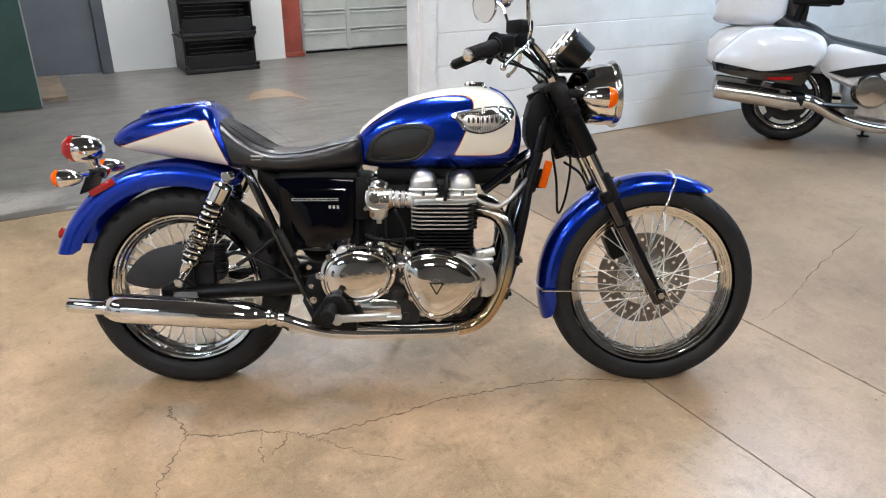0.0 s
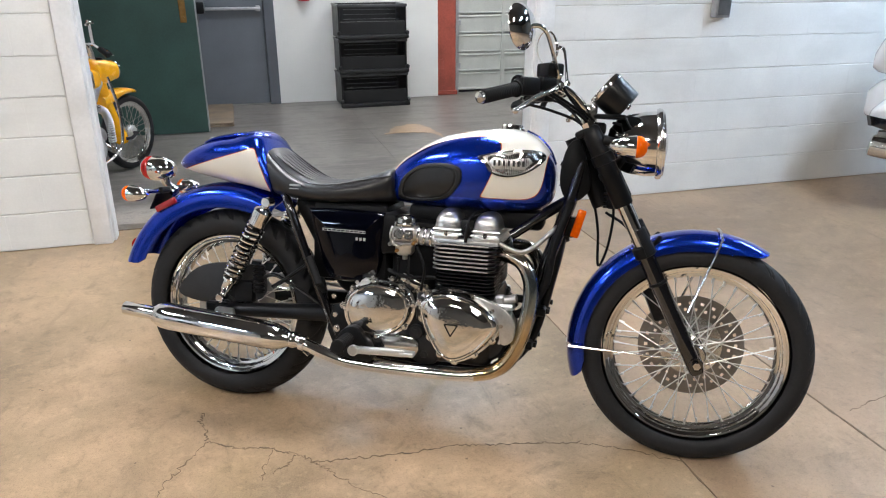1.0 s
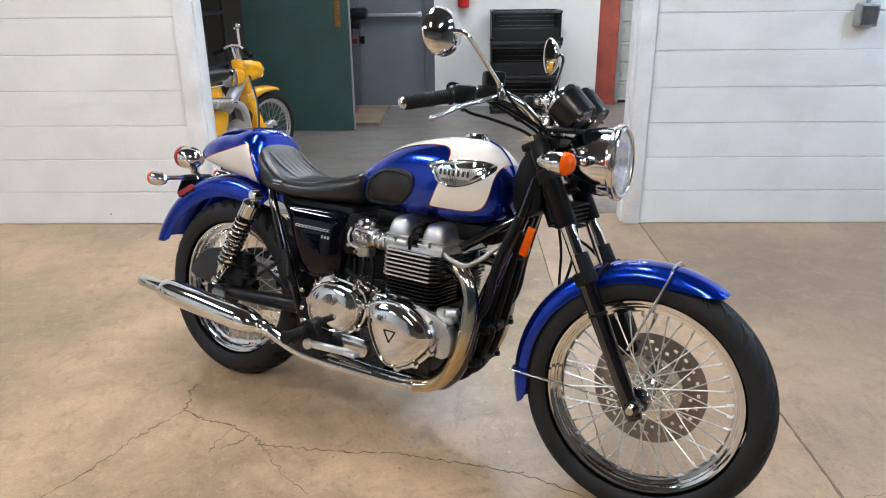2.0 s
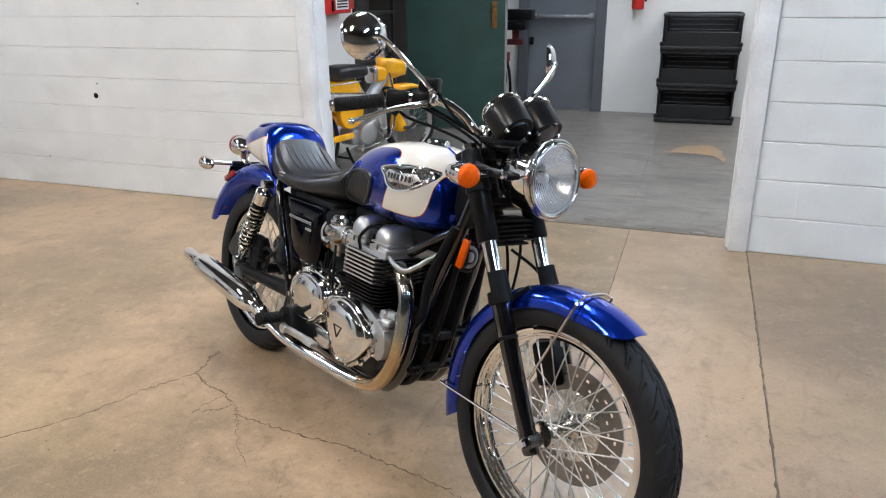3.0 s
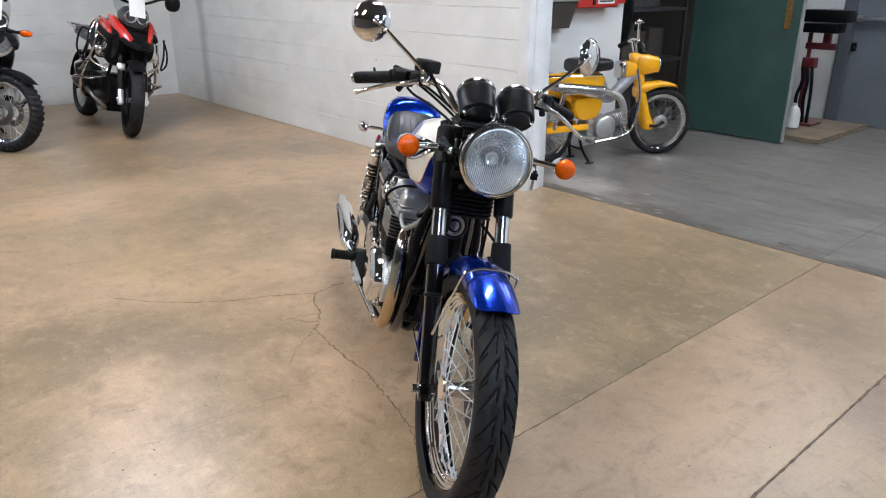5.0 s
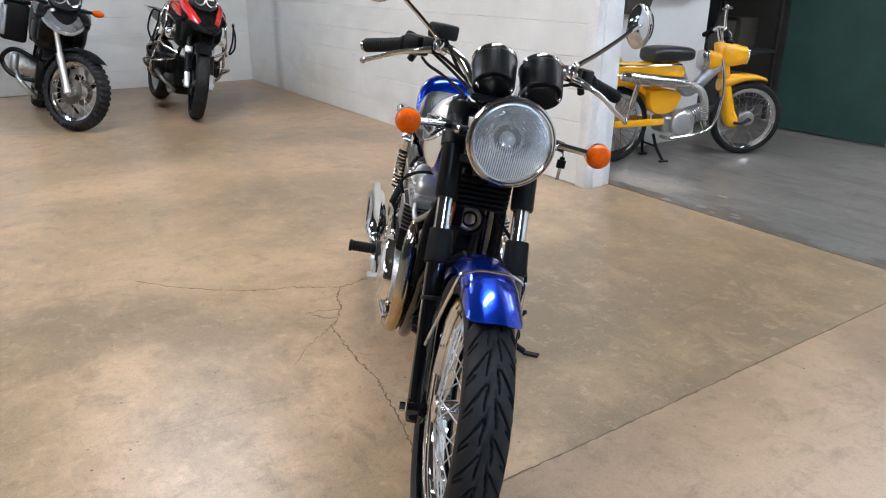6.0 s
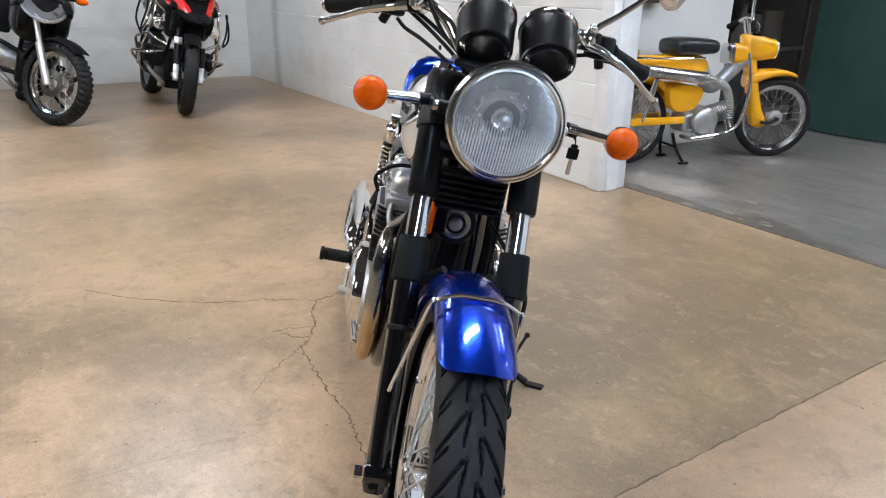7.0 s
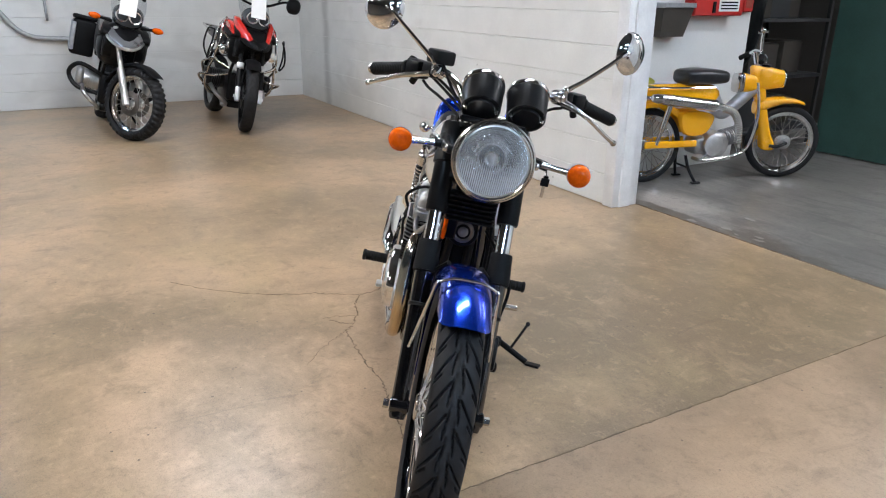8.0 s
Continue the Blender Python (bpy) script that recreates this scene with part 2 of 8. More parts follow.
def fluted_glass():
    """Thin pressed lamp glass: clear and glossy, with pale upright flutes in its lower half, and a white haze and
    blotches painted in for reflections.
    """
    m = bpy.data.materials.new("fluted_lamp_glass")
    m.use_nodes = True
    N, K = m.node_tree.nodes, m.node_tree.links
    P = N["Principled BSDF"]
    P.inputs["Base Color"].default_value = (0.97, 0.97, 0.96, 1)
    P.inputs["Roughness"].default_value = 0.05
    x, y, z = object_xyz(m)
    flute = maths(m, "MULTIPLY_ADD", maths(m, "SINE", maths(m, "MULTIPLY", y, 1250.0)), 0.5, 0.5)
    low = N.new("ShaderNodeMapRange")
    low.inputs["From Min"].default_value, low.inputs["From Max"].default_value = 0.945, 0.9
    K.new(z, low.inputs["Value"])
    # white blotches that stand in for bright reflections in the lamp
    glint_noise = N.new("ShaderNodeTexNoise")
    glint_noise.inputs["Scale"].default_value, glint_noise.inputs["Detail"].default_value = 26, 1
    blot = N.new("ShaderNodeMapRange")
    blot.inputs["From Min"].default_value, blot.inputs["From Max"].default_value = 0.42, 0.75
    K.new(glint_noise.outputs["Fac"], blot.inputs["Value"])
    fac = maths(m, "MULTIPLY_ADD", maths(m, "MULTIPLY", flute, low.outputs[0]), 0.42, maths(m, "MULTIPLY_ADD", blot.outputs[0], 0.1, 0.17))
    t = N.new("ShaderNodeBsdfTransparent")
    mix = N.new("ShaderNodeMixShader")
    K.new(fac, mix.inputs[0])
    K.new(t.outputs[0], mix.inputs[1])
    K.new(P.outputs[0], mix.inputs[2])
    K.new(mix.outputs[0], N["Material Output"].inputs["Surface"])
    return m


LAMP_GLASS = fluted_glass()
COVER_CHROME = material("polished_cover", (0.76, 0.76, 0.75), 0.06, 1, 0.05, 26, 70, 0.22, 0.0035)
DARK_GAP = material("dark_core", (0.02, 0.018, 0.015), 0.9)
HEAD_PIPE = material("heat_tinted_header", (0.62, 0.5, 0.33), 0.16, 1, 0.12, 7, 120, 0.05, 0.0004)


def heat_bands(m, bands):
    """Heat colours of a steel pipe in soft bands by height: (middle, half width, amount, colour)."""
    N, K = m.node_tree.nodes, m.node_tree.links
    z = object_xyz(m)[2]
    nz = N.new("ShaderNodeTexNoise")
    nz.inputs["Scale"].default_value = 14
    zz = maths(m, "MULTIPLY_ADD", nz.outputs["Fac"], 0.08, maths(m, "ADD", z, -0.04))
    for mid, half, amount, colour in bands:
        d = maths(m, "DIVIDE", maths(m, "ABSOLUTE", maths(m, "SUBTRACT", zz, mid)), half)
        r = N.new("ShaderNodeMapRange")
        r.interpolation_type = "SMOOTHSTEP"
        r.inputs["From Min"].default_value, r.inputs["From Max"].default_value = 1.0, 0.35
        r.inputs["To Max"].default_value = amount
        K.new(d, r.inputs["Value"])
        mix_base(m, r.outputs[0], colour)


heat_bands(HEAD_PIPE, ((0.49, 0.12, 0.8, (0.2, 0.29, 0.36)), (0.58, 0.05, 0.6, (0.5, 0.42, 0.36)), (0.3, 0.1, 0.55, (0.42, 0.28, 0.13))))
SILVER_TEXT = material("silver_lettering", (0.6, 0.6, 0.58), 0.35, 0.6)
BRASS = material("brass", (0.3, 0.165, 0.055), 0.45, 0.9, 0.2, 30, 150)
PAPER = material("white_paper", (0.8, 0.8, 0.79), 0.8, 0, 0.04)
WHITE_PLASTIC = material("white_plastic", (0.75, 0.75, 0.73), 0.4)


def scheme_tank():
    """Blue tank with a white panel and a white band along the top, edged by a thin red-gold line."""
    m = material("tank_paint", BLUE_BASE, 0.22, 0.85, 0.12, 5, 900, 0.01, 0.0002, coat=0.7)
    x, y, z = object_xyz(m)
    ay = maths(m, "ABSOLUTE", y)
    rear = maths(m, "SUBTRACT", maths(m, "MULTIPLY_ADD", z, 0.42, 0.845 - 0.42 * 0.75), x)
    side = maths(m, "SUBTRACT", ay, maths(m, "MULTIPLY_ADD", x, 0.17, -0.0425))
    lobe = maths(m, "SMOOTH_MIN", rear, side, 0.11)
    low = maths(m, "SUBTRACT", z, 0.758)
    nose = maths(m, "SUBTRACT", maths(m, "MULTIPLY_ADD", z, 0.1, 1.016 - 0.08), x)
    w = maths(m, "SMOOTH_MIN", maths(m, "MULTIPLY", lobe, -1), maths(m, "SMOOTH_MIN", low, nose, 0.09), 0.015)
    white = maths(m, "GREATER_THAN", w, 0.0)
    line = maths(m, "LESS_THAN", maths(m, "ABSOLUTE", w), 0.0011)
    mix_base(m, white, (0.72, 0.68, 0.6))
    mix_base(m, line, (0.5, 0.12, 0.03))
    P = m.node_tree.nodes["Principled BSDF"]
    m.node_tree.links.new(maths(m, "MULTIPLY_ADD", white, -0.85, 0.85), P.inputs["Metallic"])
    return m


def scheme_cowl():
    """Blue seat cowl with a white wedge on each side."""
    m = material("cowl_paint", BLUE_BASE, 0.22, 0.85, 0.12, 5, 900, 0.01, 0.0002, coat=0.7)
    x, y, z = object_xyz(m)
    top = maths(m, "SUBTRACT", maths(m, "MULTIPLY_ADD", x, 0.30, 0.786 + 0.155 * 0.30), z)
    low = maths(m, "SUBTRACT", z, maths(m, "MULTIPLY_ADD", x, -0.125, 0.764 - 0.155 * 0.125))
    front = maths(m, "SUBTRACT", maths(m, "MULTIPLY_ADD", z, -0.42, 0.136 + 0.42 * 0.8), x)
    w = maths(m, "SMOOTH_MIN", maths(m, "SMOOTH_MIN", top, low, 0.01), front, 0.02)
    white = maths(m, "GREATER_THAN", w, 0.0)
    line = maths(m, "LESS_THAN", maths(m, "ABSOLUTE", w), 0.0014)
    mix_base(m, white, (0.72, 0.68, 0.6))
    mix_base(m, line, (0.5, 0.12, 0.03))
    P = m.node_tree.nodes["Principled BSDF"]
    m.node_tree.links.new(maths(m, "MULTIPLY_ADD", white, -0.85, 0.85), P.inputs["Metallic"])
    return m


TANK_PAINT = scheme_tank()
COWL_PAINT = scheme_cowl()
YELLOW = material("yellow_moped_paint", (0.96, 0.45, 0.006), 0.26, 0, 0.04, 6, 150, 0.03, 0.0003, coat=0.6)
GREEN = material("green_door_paint", (0.034, 0.08, 0.066), 0.5, 0, 0.2, 3, 60, 0.15, 0.0006)
GREY_DOOR = material("grey_door_paint", (0.13, 0.145, 0.165), 0.45, 0, 0.1, 3, 70, 0.1, 0.0005)
GREY_FRAME = material("grey_frame_paint", (0.09, 0.1, 0.115), 0.45, 0, 0.1, 3, 70, 0.1, 0.0005)
RED_PAINT = material("red_paint", (0.5, 0.02, 0.015), 0.4, 0, 0.15, 8, 90, 0.1, 0.0004)
RUST_RED = material("weathered_red_paint", (0.34, 0.07, 0.045), 0.6, 0, 0.3, 4, 70, 0.25, 0.001)
BIN_PLASTIC = material("black_bin_plastic", (0.005, 0.0055, 0.0065), 0.42, 0, 0.3, 6, 120, 0.1, 0.0005)
GARAGE_PAINT = material("garage_door_paint", (0.5, 0.515, 0.475), 0.5, 0, 0.1, 4, 80, 0.12, 0.0006)
STAND_RED = material("dark_red_enamel", (0.11, 0.012, 0.016), 0.45, 0, 0.25, 6, 90, 0.1, 0.0006)
WOOD = material("pallet_wood", (0.19, 0.145, 0.1), 0.75, 0, 0.35, 5, 80, 0.4, 0.001)
WALL_WHITE = material("white_wall_paint", (0.76, 0.76, 0.73), 0.55, 0, 0.05, 1.5, 90, 0.15, 0.001)
BLOCK_PAINT = material("painted_block", (0.75, 0.745, 0.715), 0.5, 0, 0.05, 4, 110, 0.4, 0.0015, space="World")


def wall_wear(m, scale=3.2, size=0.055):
    """Sparse chips, drips and grey scuffs on the painted blocks."""
    N, K = m.node_tree.nodes, m.node_tree.links
    g = N.new("ShaderNodeNewGeometry")
    vo = N.new("ShaderNodeTexVoronoi")
    vo.inputs["Scale"].default_value = scale
    K.new(g.outputs["Position"], vo.inputs["Vector"])
    nz = N.new("ShaderNodeTexNoise")
    nz.inputs["Scale"].default_value, nz.inputs["Detail"].default_value = 60, 4
    K.new(g.outputs["Position"], nz.inputs["Vector"])
    d = maths(m, "MULTIPLY_ADD", nz.outputs["Fac"], 0.05, vo.outputs["Distance"])
    mix_base(m, maths(m, "MULTIPLY", maths(m, "LESS_THAN", d, size), 0.7), (0.2, 0.18, 0.16))
    sc = N.new("ShaderNodeTexNoise")
    sc.inputs["Scale"].default_value, sc.inputs["Detail"].default_value, sc.inputs["Distortion"].default_value = 1.3, 9, 0.6
    mp = N.new("ShaderNodeMapping")
    mp.inputs["Scale"].default_value = (1, 1, 2.6)
    K.new(g.outputs["Position"], mp.inputs["Vector"])
    K.new(mp.outputs[0], sc.inputs["Vector"])
    r = N.new("ShaderNodeMapRange")
    r.inputs["From Min"].default_value, r.inputs["From Max"].default_value, r.inputs["To Max"].default_value = 0.55, 0.78, 0.45
    K.new(sc.outputs["Fac"], r.inputs["Value"])
    mix_base(m, r.outputs[0], (0.5, 0.48, 0.44))


wall_wear(BLOCK_PAINT)


def grey_streak(m, x0, half):
    """A soft grey upright streak on the partition near the corner."""
    N, K = m.node_tree.nodes, m.node_tree.links
    g = N.new("ShaderNodeNewGeometry")
    s = N.new("ShaderNodeSeparateXYZ")
    K.new(g.outputs["Position"], s.inputs[0])
    nz = N.new("ShaderNodeTexNoise")
    nz.inputs["Scale"].default_value, nz.inputs["Detail"].default_value = 3, 5
    K.new(g.outputs["Position"], nz.inputs["Vector"])
    x = maths(m, "MULTIPLY_ADD", nz.outputs["Fac"], 0.2, maths(m, "ADD", s.outputs[0], -0.1 - x0))
    r = N.new("ShaderNodeMapRange")
    r.interpolation_type = "SMOOTHSTEP"
    r.inputs["From Min"].default_value, r.inputs["From Max"].default_value, r.inputs["To Max"].default_value = half, 0.0, 0.5
    K.new(maths(m, "ABSOLUTE", x), r.inputs["Value"])
    mix_base(m, maths(m, "MULTIPLY", r.outputs[0], maths(m, "GREATER_THAN", s.outputs[1], 1.6)), (0.3, 0.29, 0.27))


grey_streak(BLOCK_PAINT, -5.83, 0.16)
MORTAR = material("painted_mortar", (0.72, 0.715, 0.685), 0.55, 0, 0.06, 5, 90, 0.3, 0.001)
TRIM_WHITE = material("white_trim_paint", (0.78, 0.78, 0.77), 0.35, 0, 0.08, 6, 60, 0.2, 0.001)
wall_wear(TRIM_WHITE, 7.0, 0.085)
CEILING = material("ceiling_paint", (0.055, 0.055, 0.056), 0.8, 0, 0.08, 1, 40, 0.1, 0.001)
GREY_METAL = material("galvanised_box", (0.42, 0.43, 0.44), 0.4, 0.6, 0.15, 20, 120, 0.1, 0.0005)
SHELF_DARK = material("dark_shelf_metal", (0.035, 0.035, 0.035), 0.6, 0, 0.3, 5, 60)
WHITE_PAINT = material("white_pearl_paint", (0.72, 0.73, 0.75), 0.22, 0, 0.04, 4, 300, 0.01, 0.0002, coat=1.0)
SILVER_PAINT = material("grey_silver_paint", (0.19, 0.197, 0.205), 0.3, 0.5, 0.1, 6, 500, 0.02, 0.0002, coat=0.6)
BIKE_RED = material("bright_red_paint", (0.6, 0.02, 0.012), 0.25, 0, 0.1, 6, 300, 0.01, 0.0002, coat=0.8)
SMOKE = material("smoked_screen", (0.05, 0.055, 0.06), 0.08, 0, 0.1, 6, 100, 0.0)
SCREEN = clear("clear_screen", (0.75, 0.78, 0.8), 0.03, 1.1)
LEAF_CLOTH = material("yellow_green_cloth", (0.45, 0.42, 0.06), 0.9, 0, 0.3, 20, 200, 0.4, 0.002)


def concrete(name, light, dark, stain, rough, dark_rounds=(), scuff=1.0, worn=None):
    """Sealed concrete: broad cloudy blotches, worn lighter scuffs, sand grain and small dark specks."""
    m = bpy.data.materials.new(name)
    m.use_nodes = True
    N, K = m.node_tree.nodes, m.node_tree.links
    P = N["Principled BSDF"]
    tc = N.new("ShaderNodeTexCoord")

    def noise_tex(scale, detail, rgh=0.6, dist=0.0, offset=(0, 0, 0), stretch=(1, 1, 1)):
        mp = N.new("ShaderNodeMapping")
        mp.inputs["Location"].default_value, mp.inputs["Scale"].default_value = offset, stretch
        K.new(tc.outputs["Object"], mp.inputs["Vector"])
        n = N.new("ShaderNodeTexNoise")
        for key, v in (("Scale", scale), ("Detail", detail), ("Roughness", rgh), ("Distortion", dist)):
            n.inputs[key].default_value = v
        K.new(mp.outputs[0], n.inputs["Vector"])
        return n.outputs["Fac"]

    def step(v, a, b, top=1.0):
        r = N.new("ShaderNodeMapRange")
        r.interpolation_type = "SMOOTHSTEP"
        r.inputs["From Min"].default_value, r.inputs["From Max"].default_value, r.inputs["To Max"].default_value = a, b, top
        K.new(v, r.inputs["Value"])
        return r.outputs[0]

    base = N.new("ShaderNodeMix")
    base.data_type = "RGBA"
    base.inputs["A"].default_value, base.inputs["B"].default_value = (*dark, 1), (*light, 1)
    cloud = noise_tex(0.9, 9, 0.62, 0.4)
    K.new(step(cloud, 0.4, 0.6) if not worn else step(cloud, 0.32, 0.66), base.inputs["Factor"])
    K.new(base.outputs["Result"], P.inputs["Base Color"])
    if worn:
        mix_base(m, step(noise_tex(0.8, 6, 0.6, 0.0, (3, 1, 0), (1, 1, 1)), 0.4, 0.75, 0.7), stain)
        mix_base(m, step(noise_tex(2.4, 8, 0.6, 0.0, (6, 4, 0), (1, 0.9, 1)), 0.42, 0.82, 0.45), tuple(c * 1.45 for c in light))
        mix_base(m, step(noise_tex(4.5, 8, 0.62, 0.0, (1, 7, 0), (0.9, 1.0, 1)), 0.42, 0.8, 0.5), tuple(c * 0.62 for c in stain))
        sy = N.new("ShaderNodeSeparateXYZ")
        K.new(tc.outputs["Object"], sy.inputs[0])
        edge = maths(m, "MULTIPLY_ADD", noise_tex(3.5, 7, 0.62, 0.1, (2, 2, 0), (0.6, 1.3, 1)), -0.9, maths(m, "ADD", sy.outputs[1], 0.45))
        mix_base(m, step(noise_tex(2.6, 10, 0.72, 0.3, (4, 12, 0), (0.5, 2.6, 1)), 0.5, 0.6, 0.5), tuple(c * 0.62 for c in stain))
        mix_base(m, step(noise_tex(3.4, 10, 0.74, 0.3, (14, 3, 0), (0.5, 2.8, 1)), 0.53, 0.63, 0.45), tuple(c * 0.85 for c in worn))
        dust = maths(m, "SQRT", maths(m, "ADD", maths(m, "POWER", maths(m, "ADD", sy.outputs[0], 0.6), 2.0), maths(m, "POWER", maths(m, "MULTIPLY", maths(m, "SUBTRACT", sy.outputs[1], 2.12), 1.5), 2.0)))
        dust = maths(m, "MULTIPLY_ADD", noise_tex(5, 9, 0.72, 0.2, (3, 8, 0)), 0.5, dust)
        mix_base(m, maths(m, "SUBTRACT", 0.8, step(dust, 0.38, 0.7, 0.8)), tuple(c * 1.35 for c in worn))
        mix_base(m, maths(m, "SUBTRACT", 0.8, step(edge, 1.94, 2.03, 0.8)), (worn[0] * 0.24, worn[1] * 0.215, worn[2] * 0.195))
    else:
        mix_base(m, step(noise_tex(0.55, 10, 0.68, 0.8, (3, 1, 0)), 0.47, 0.69, 0.75), stain)
    # rounded areas of the floor, darker by set amounts around given points
    for cx, cy, r0, amount in dark_rounds:
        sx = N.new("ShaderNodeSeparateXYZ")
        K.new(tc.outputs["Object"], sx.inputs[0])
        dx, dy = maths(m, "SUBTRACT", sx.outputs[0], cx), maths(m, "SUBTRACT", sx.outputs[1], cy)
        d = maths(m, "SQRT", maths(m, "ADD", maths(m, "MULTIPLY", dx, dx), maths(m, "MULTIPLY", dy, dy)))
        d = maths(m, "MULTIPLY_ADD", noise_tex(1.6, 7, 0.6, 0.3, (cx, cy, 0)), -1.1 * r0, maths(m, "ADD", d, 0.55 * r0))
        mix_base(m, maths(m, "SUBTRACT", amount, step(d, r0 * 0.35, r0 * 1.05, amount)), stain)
    mix_base(m, step(noise_tex(2.6, 12, 0.72, 0.5, (7, 2, 0), (1, 1.5, 1)), 0.46, 0.7, 0.4 * scuff), tuple(min(1, c * 1.06) for c in light))
    mix_base(m, step(noise_tex(4.0, 10, 0.75, 1.2, (1, 9, 0), (2.2, 0.6, 1)), 0.53, 0.72, 0.4 * scuff), tuple(c * 0.62 for c in stain))
    mix_base(m, step(noise_tex(7, 9, 0.72, 0.6, (8, 8, 0)), 0.52, 0.68, 0.45), tuple(c * 0.9 for c in stain))
    mix_base(m, step(noise_tex(1.5, 7, 0.6, 0.2, (12, 5, 0)), 0.5, 0.7, 0.45 * scuff), (light[0] * 0.86, light[1] * 0.9, light[2] * 0.78))
    mottle = noise_tex(13, 9, 0.74, 0.4, (2, 11, 0))
    mix_base(m, step(mottle, 0.54, 0.66, 0.38), stain)
    mix_base(m, step(mottle, 0.46, 0.34, 0.32), tuple(min(1, c * 1.2) for c in light))
    grain = noise_tex(70, 8, 0.8)
    mix_base(m, step(grain, 0.48, 0.72, 0.42), tuple(c * 0.5 for c in stain))
    mix_base(m, step(noise_tex(24, 6, 0.7, 0, (5, 5, 0)), 0.56, 0.72, 0.3), tuple(min(1, c * 1.3) for c in light))
    fine = noise_tex(210, 4, 0.75, 0, (4, 4, 0))
    mix_base(m, step(fine, 0.53, 0.72, 0.55), tuple(c * 0.45 for c in stain))
    mix_base(m, step(fine, 0.48, 0.26, 0.3), tuple(min(1, c * 1.35) for c in light))
    pv = N.new("ShaderNodeTexVoronoi")
    pv.inputs["Scale"].default_value = 20
    K.new(tc.outputs["Object"], pv.inputs["Vector"])
    pd = maths(m, "MULTIPLY_ADD", fine, 0.16, pv.outputs["Distance"])
    where = step(noise_tex(2.2, 5, 0.6, 0, (9, 3, 0)), 0.5, 0.62)
    mix_base(m, maths(m, "MULTIPLY", maths(m, "MULTIPLY", maths(m, "LESS_THAN", pd, 0.165), where), 0.85), tuple(c * 0.4 for c in stain))
    vo = N.new("ShaderNodeTexVoronoi")
    vo.inputs["Scale"].default_value = 5.5
    K.new(tc.outputs["Object"], vo.inputs["Vector"])
    vd = maths(m, "MULTIPLY_ADD", grain, 0.1, vo.outputs["Distance"])
    few = step(noise_tex(1.3, 3, 0.5, 0, (2, 8, 0)), 0.46, 0.52)
    speck = maths(m, "MULTIPLY", maths(m, "LESS_THAN", vd, 0.074), few)
    mix_base(m, maths(m, "MULTIPLY", speck, 0.75), tuple(c * 0.25 for c in stain))
    rr = N.new("ShaderNodeMapRange")
    rr.inputs["To Min"].default_value, rr.inputs["To Max"].default_value = rough - 0.1, rough + 0.16
    K.new(cloud, rr.inputs["Value"])
    K.new(rr.outputs[0], P.inputs["Roughness"])
    b = N.new("ShaderNodeBump")
    b.inputs["Strength"].default_value, b.inputs["Distance"].default_value = 0.12, 0.001
    K.new(grain, b.inputs["Height"])
    K.new(b.outputs[0], P.inputs["Normal"])
    return m


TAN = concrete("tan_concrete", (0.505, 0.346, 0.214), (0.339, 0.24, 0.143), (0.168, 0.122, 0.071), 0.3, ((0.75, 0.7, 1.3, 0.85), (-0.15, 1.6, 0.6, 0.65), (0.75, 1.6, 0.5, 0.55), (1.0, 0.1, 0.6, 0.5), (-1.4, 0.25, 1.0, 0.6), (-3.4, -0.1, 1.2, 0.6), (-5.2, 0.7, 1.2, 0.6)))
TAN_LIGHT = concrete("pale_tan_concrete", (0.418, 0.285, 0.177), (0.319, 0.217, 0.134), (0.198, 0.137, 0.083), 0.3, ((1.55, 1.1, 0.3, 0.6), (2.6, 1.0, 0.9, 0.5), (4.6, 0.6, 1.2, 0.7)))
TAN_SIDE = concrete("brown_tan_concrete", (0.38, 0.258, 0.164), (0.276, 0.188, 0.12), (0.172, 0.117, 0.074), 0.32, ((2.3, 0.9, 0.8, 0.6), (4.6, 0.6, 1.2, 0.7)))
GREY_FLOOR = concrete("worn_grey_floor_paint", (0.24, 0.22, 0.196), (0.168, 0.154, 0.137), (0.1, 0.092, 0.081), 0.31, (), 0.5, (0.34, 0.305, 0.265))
PALE_SCUFF = concrete("flaked_pale_concrete", (0.36, 0.335, 0.3), (0.25, 0.232, 0.21), (0.15, 0.14, 0.126), 0.4)
# dark card: the dimness of the shelf corner is put into the colour
DIM_CARD = material("darkened_brown_card", (0.055, 0.046, 0.036), 0.8, 0, 0.3, 5, 80, 0.2, 0.001)
CRACK = material("crack_dirt", (0.16, 0.115, 0.075), 0.9, 0, 0.3, 20, 90)
# dark for the storage corner's shade and for less bounce off unseen walls
DARK_WALL = material("darkened_wall", (0.1, 0.091, 0.08), 0.7, 0, 0.15, 1.5, 60, 0.15, 0.001)


# ---- the setting ----
FRONT = 1.67     # face of the block partition
BACK = 6.02      # far wall of the back room
LEFT = -6.8      # wall behind the parked bikes
JL, JR = -0.69, 1.77   # sides of the opening


def structure(name, shape, mat, label, category, sharp=30):
    return tagged(part(name, shape, mat, None, "", sharp), label, category, kind="structure")


structure("ground", box(-9, 10, -8, 9, -0.3, -0.03), DARK_GAP, "dark earth and gravel below the floor slabs", "ground")
structure("joint_filler", join(box(1.23, 1.245, -7.2, 1.86, -0.03, -0.0035), box(1.86, 1.88, -7.2, 1.86, -0.03, -0.006)), CRACK, "dark dirt in the floor joints", "joint")
structure("threshold_gap", box(-1.2, 2.2, 1.861, 1.876, -0.03, -0.004), DARK_GAP, "dark dirt packed in the gap at the threshold", "joint")
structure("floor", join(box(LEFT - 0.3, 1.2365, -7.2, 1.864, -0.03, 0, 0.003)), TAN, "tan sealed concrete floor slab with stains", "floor")
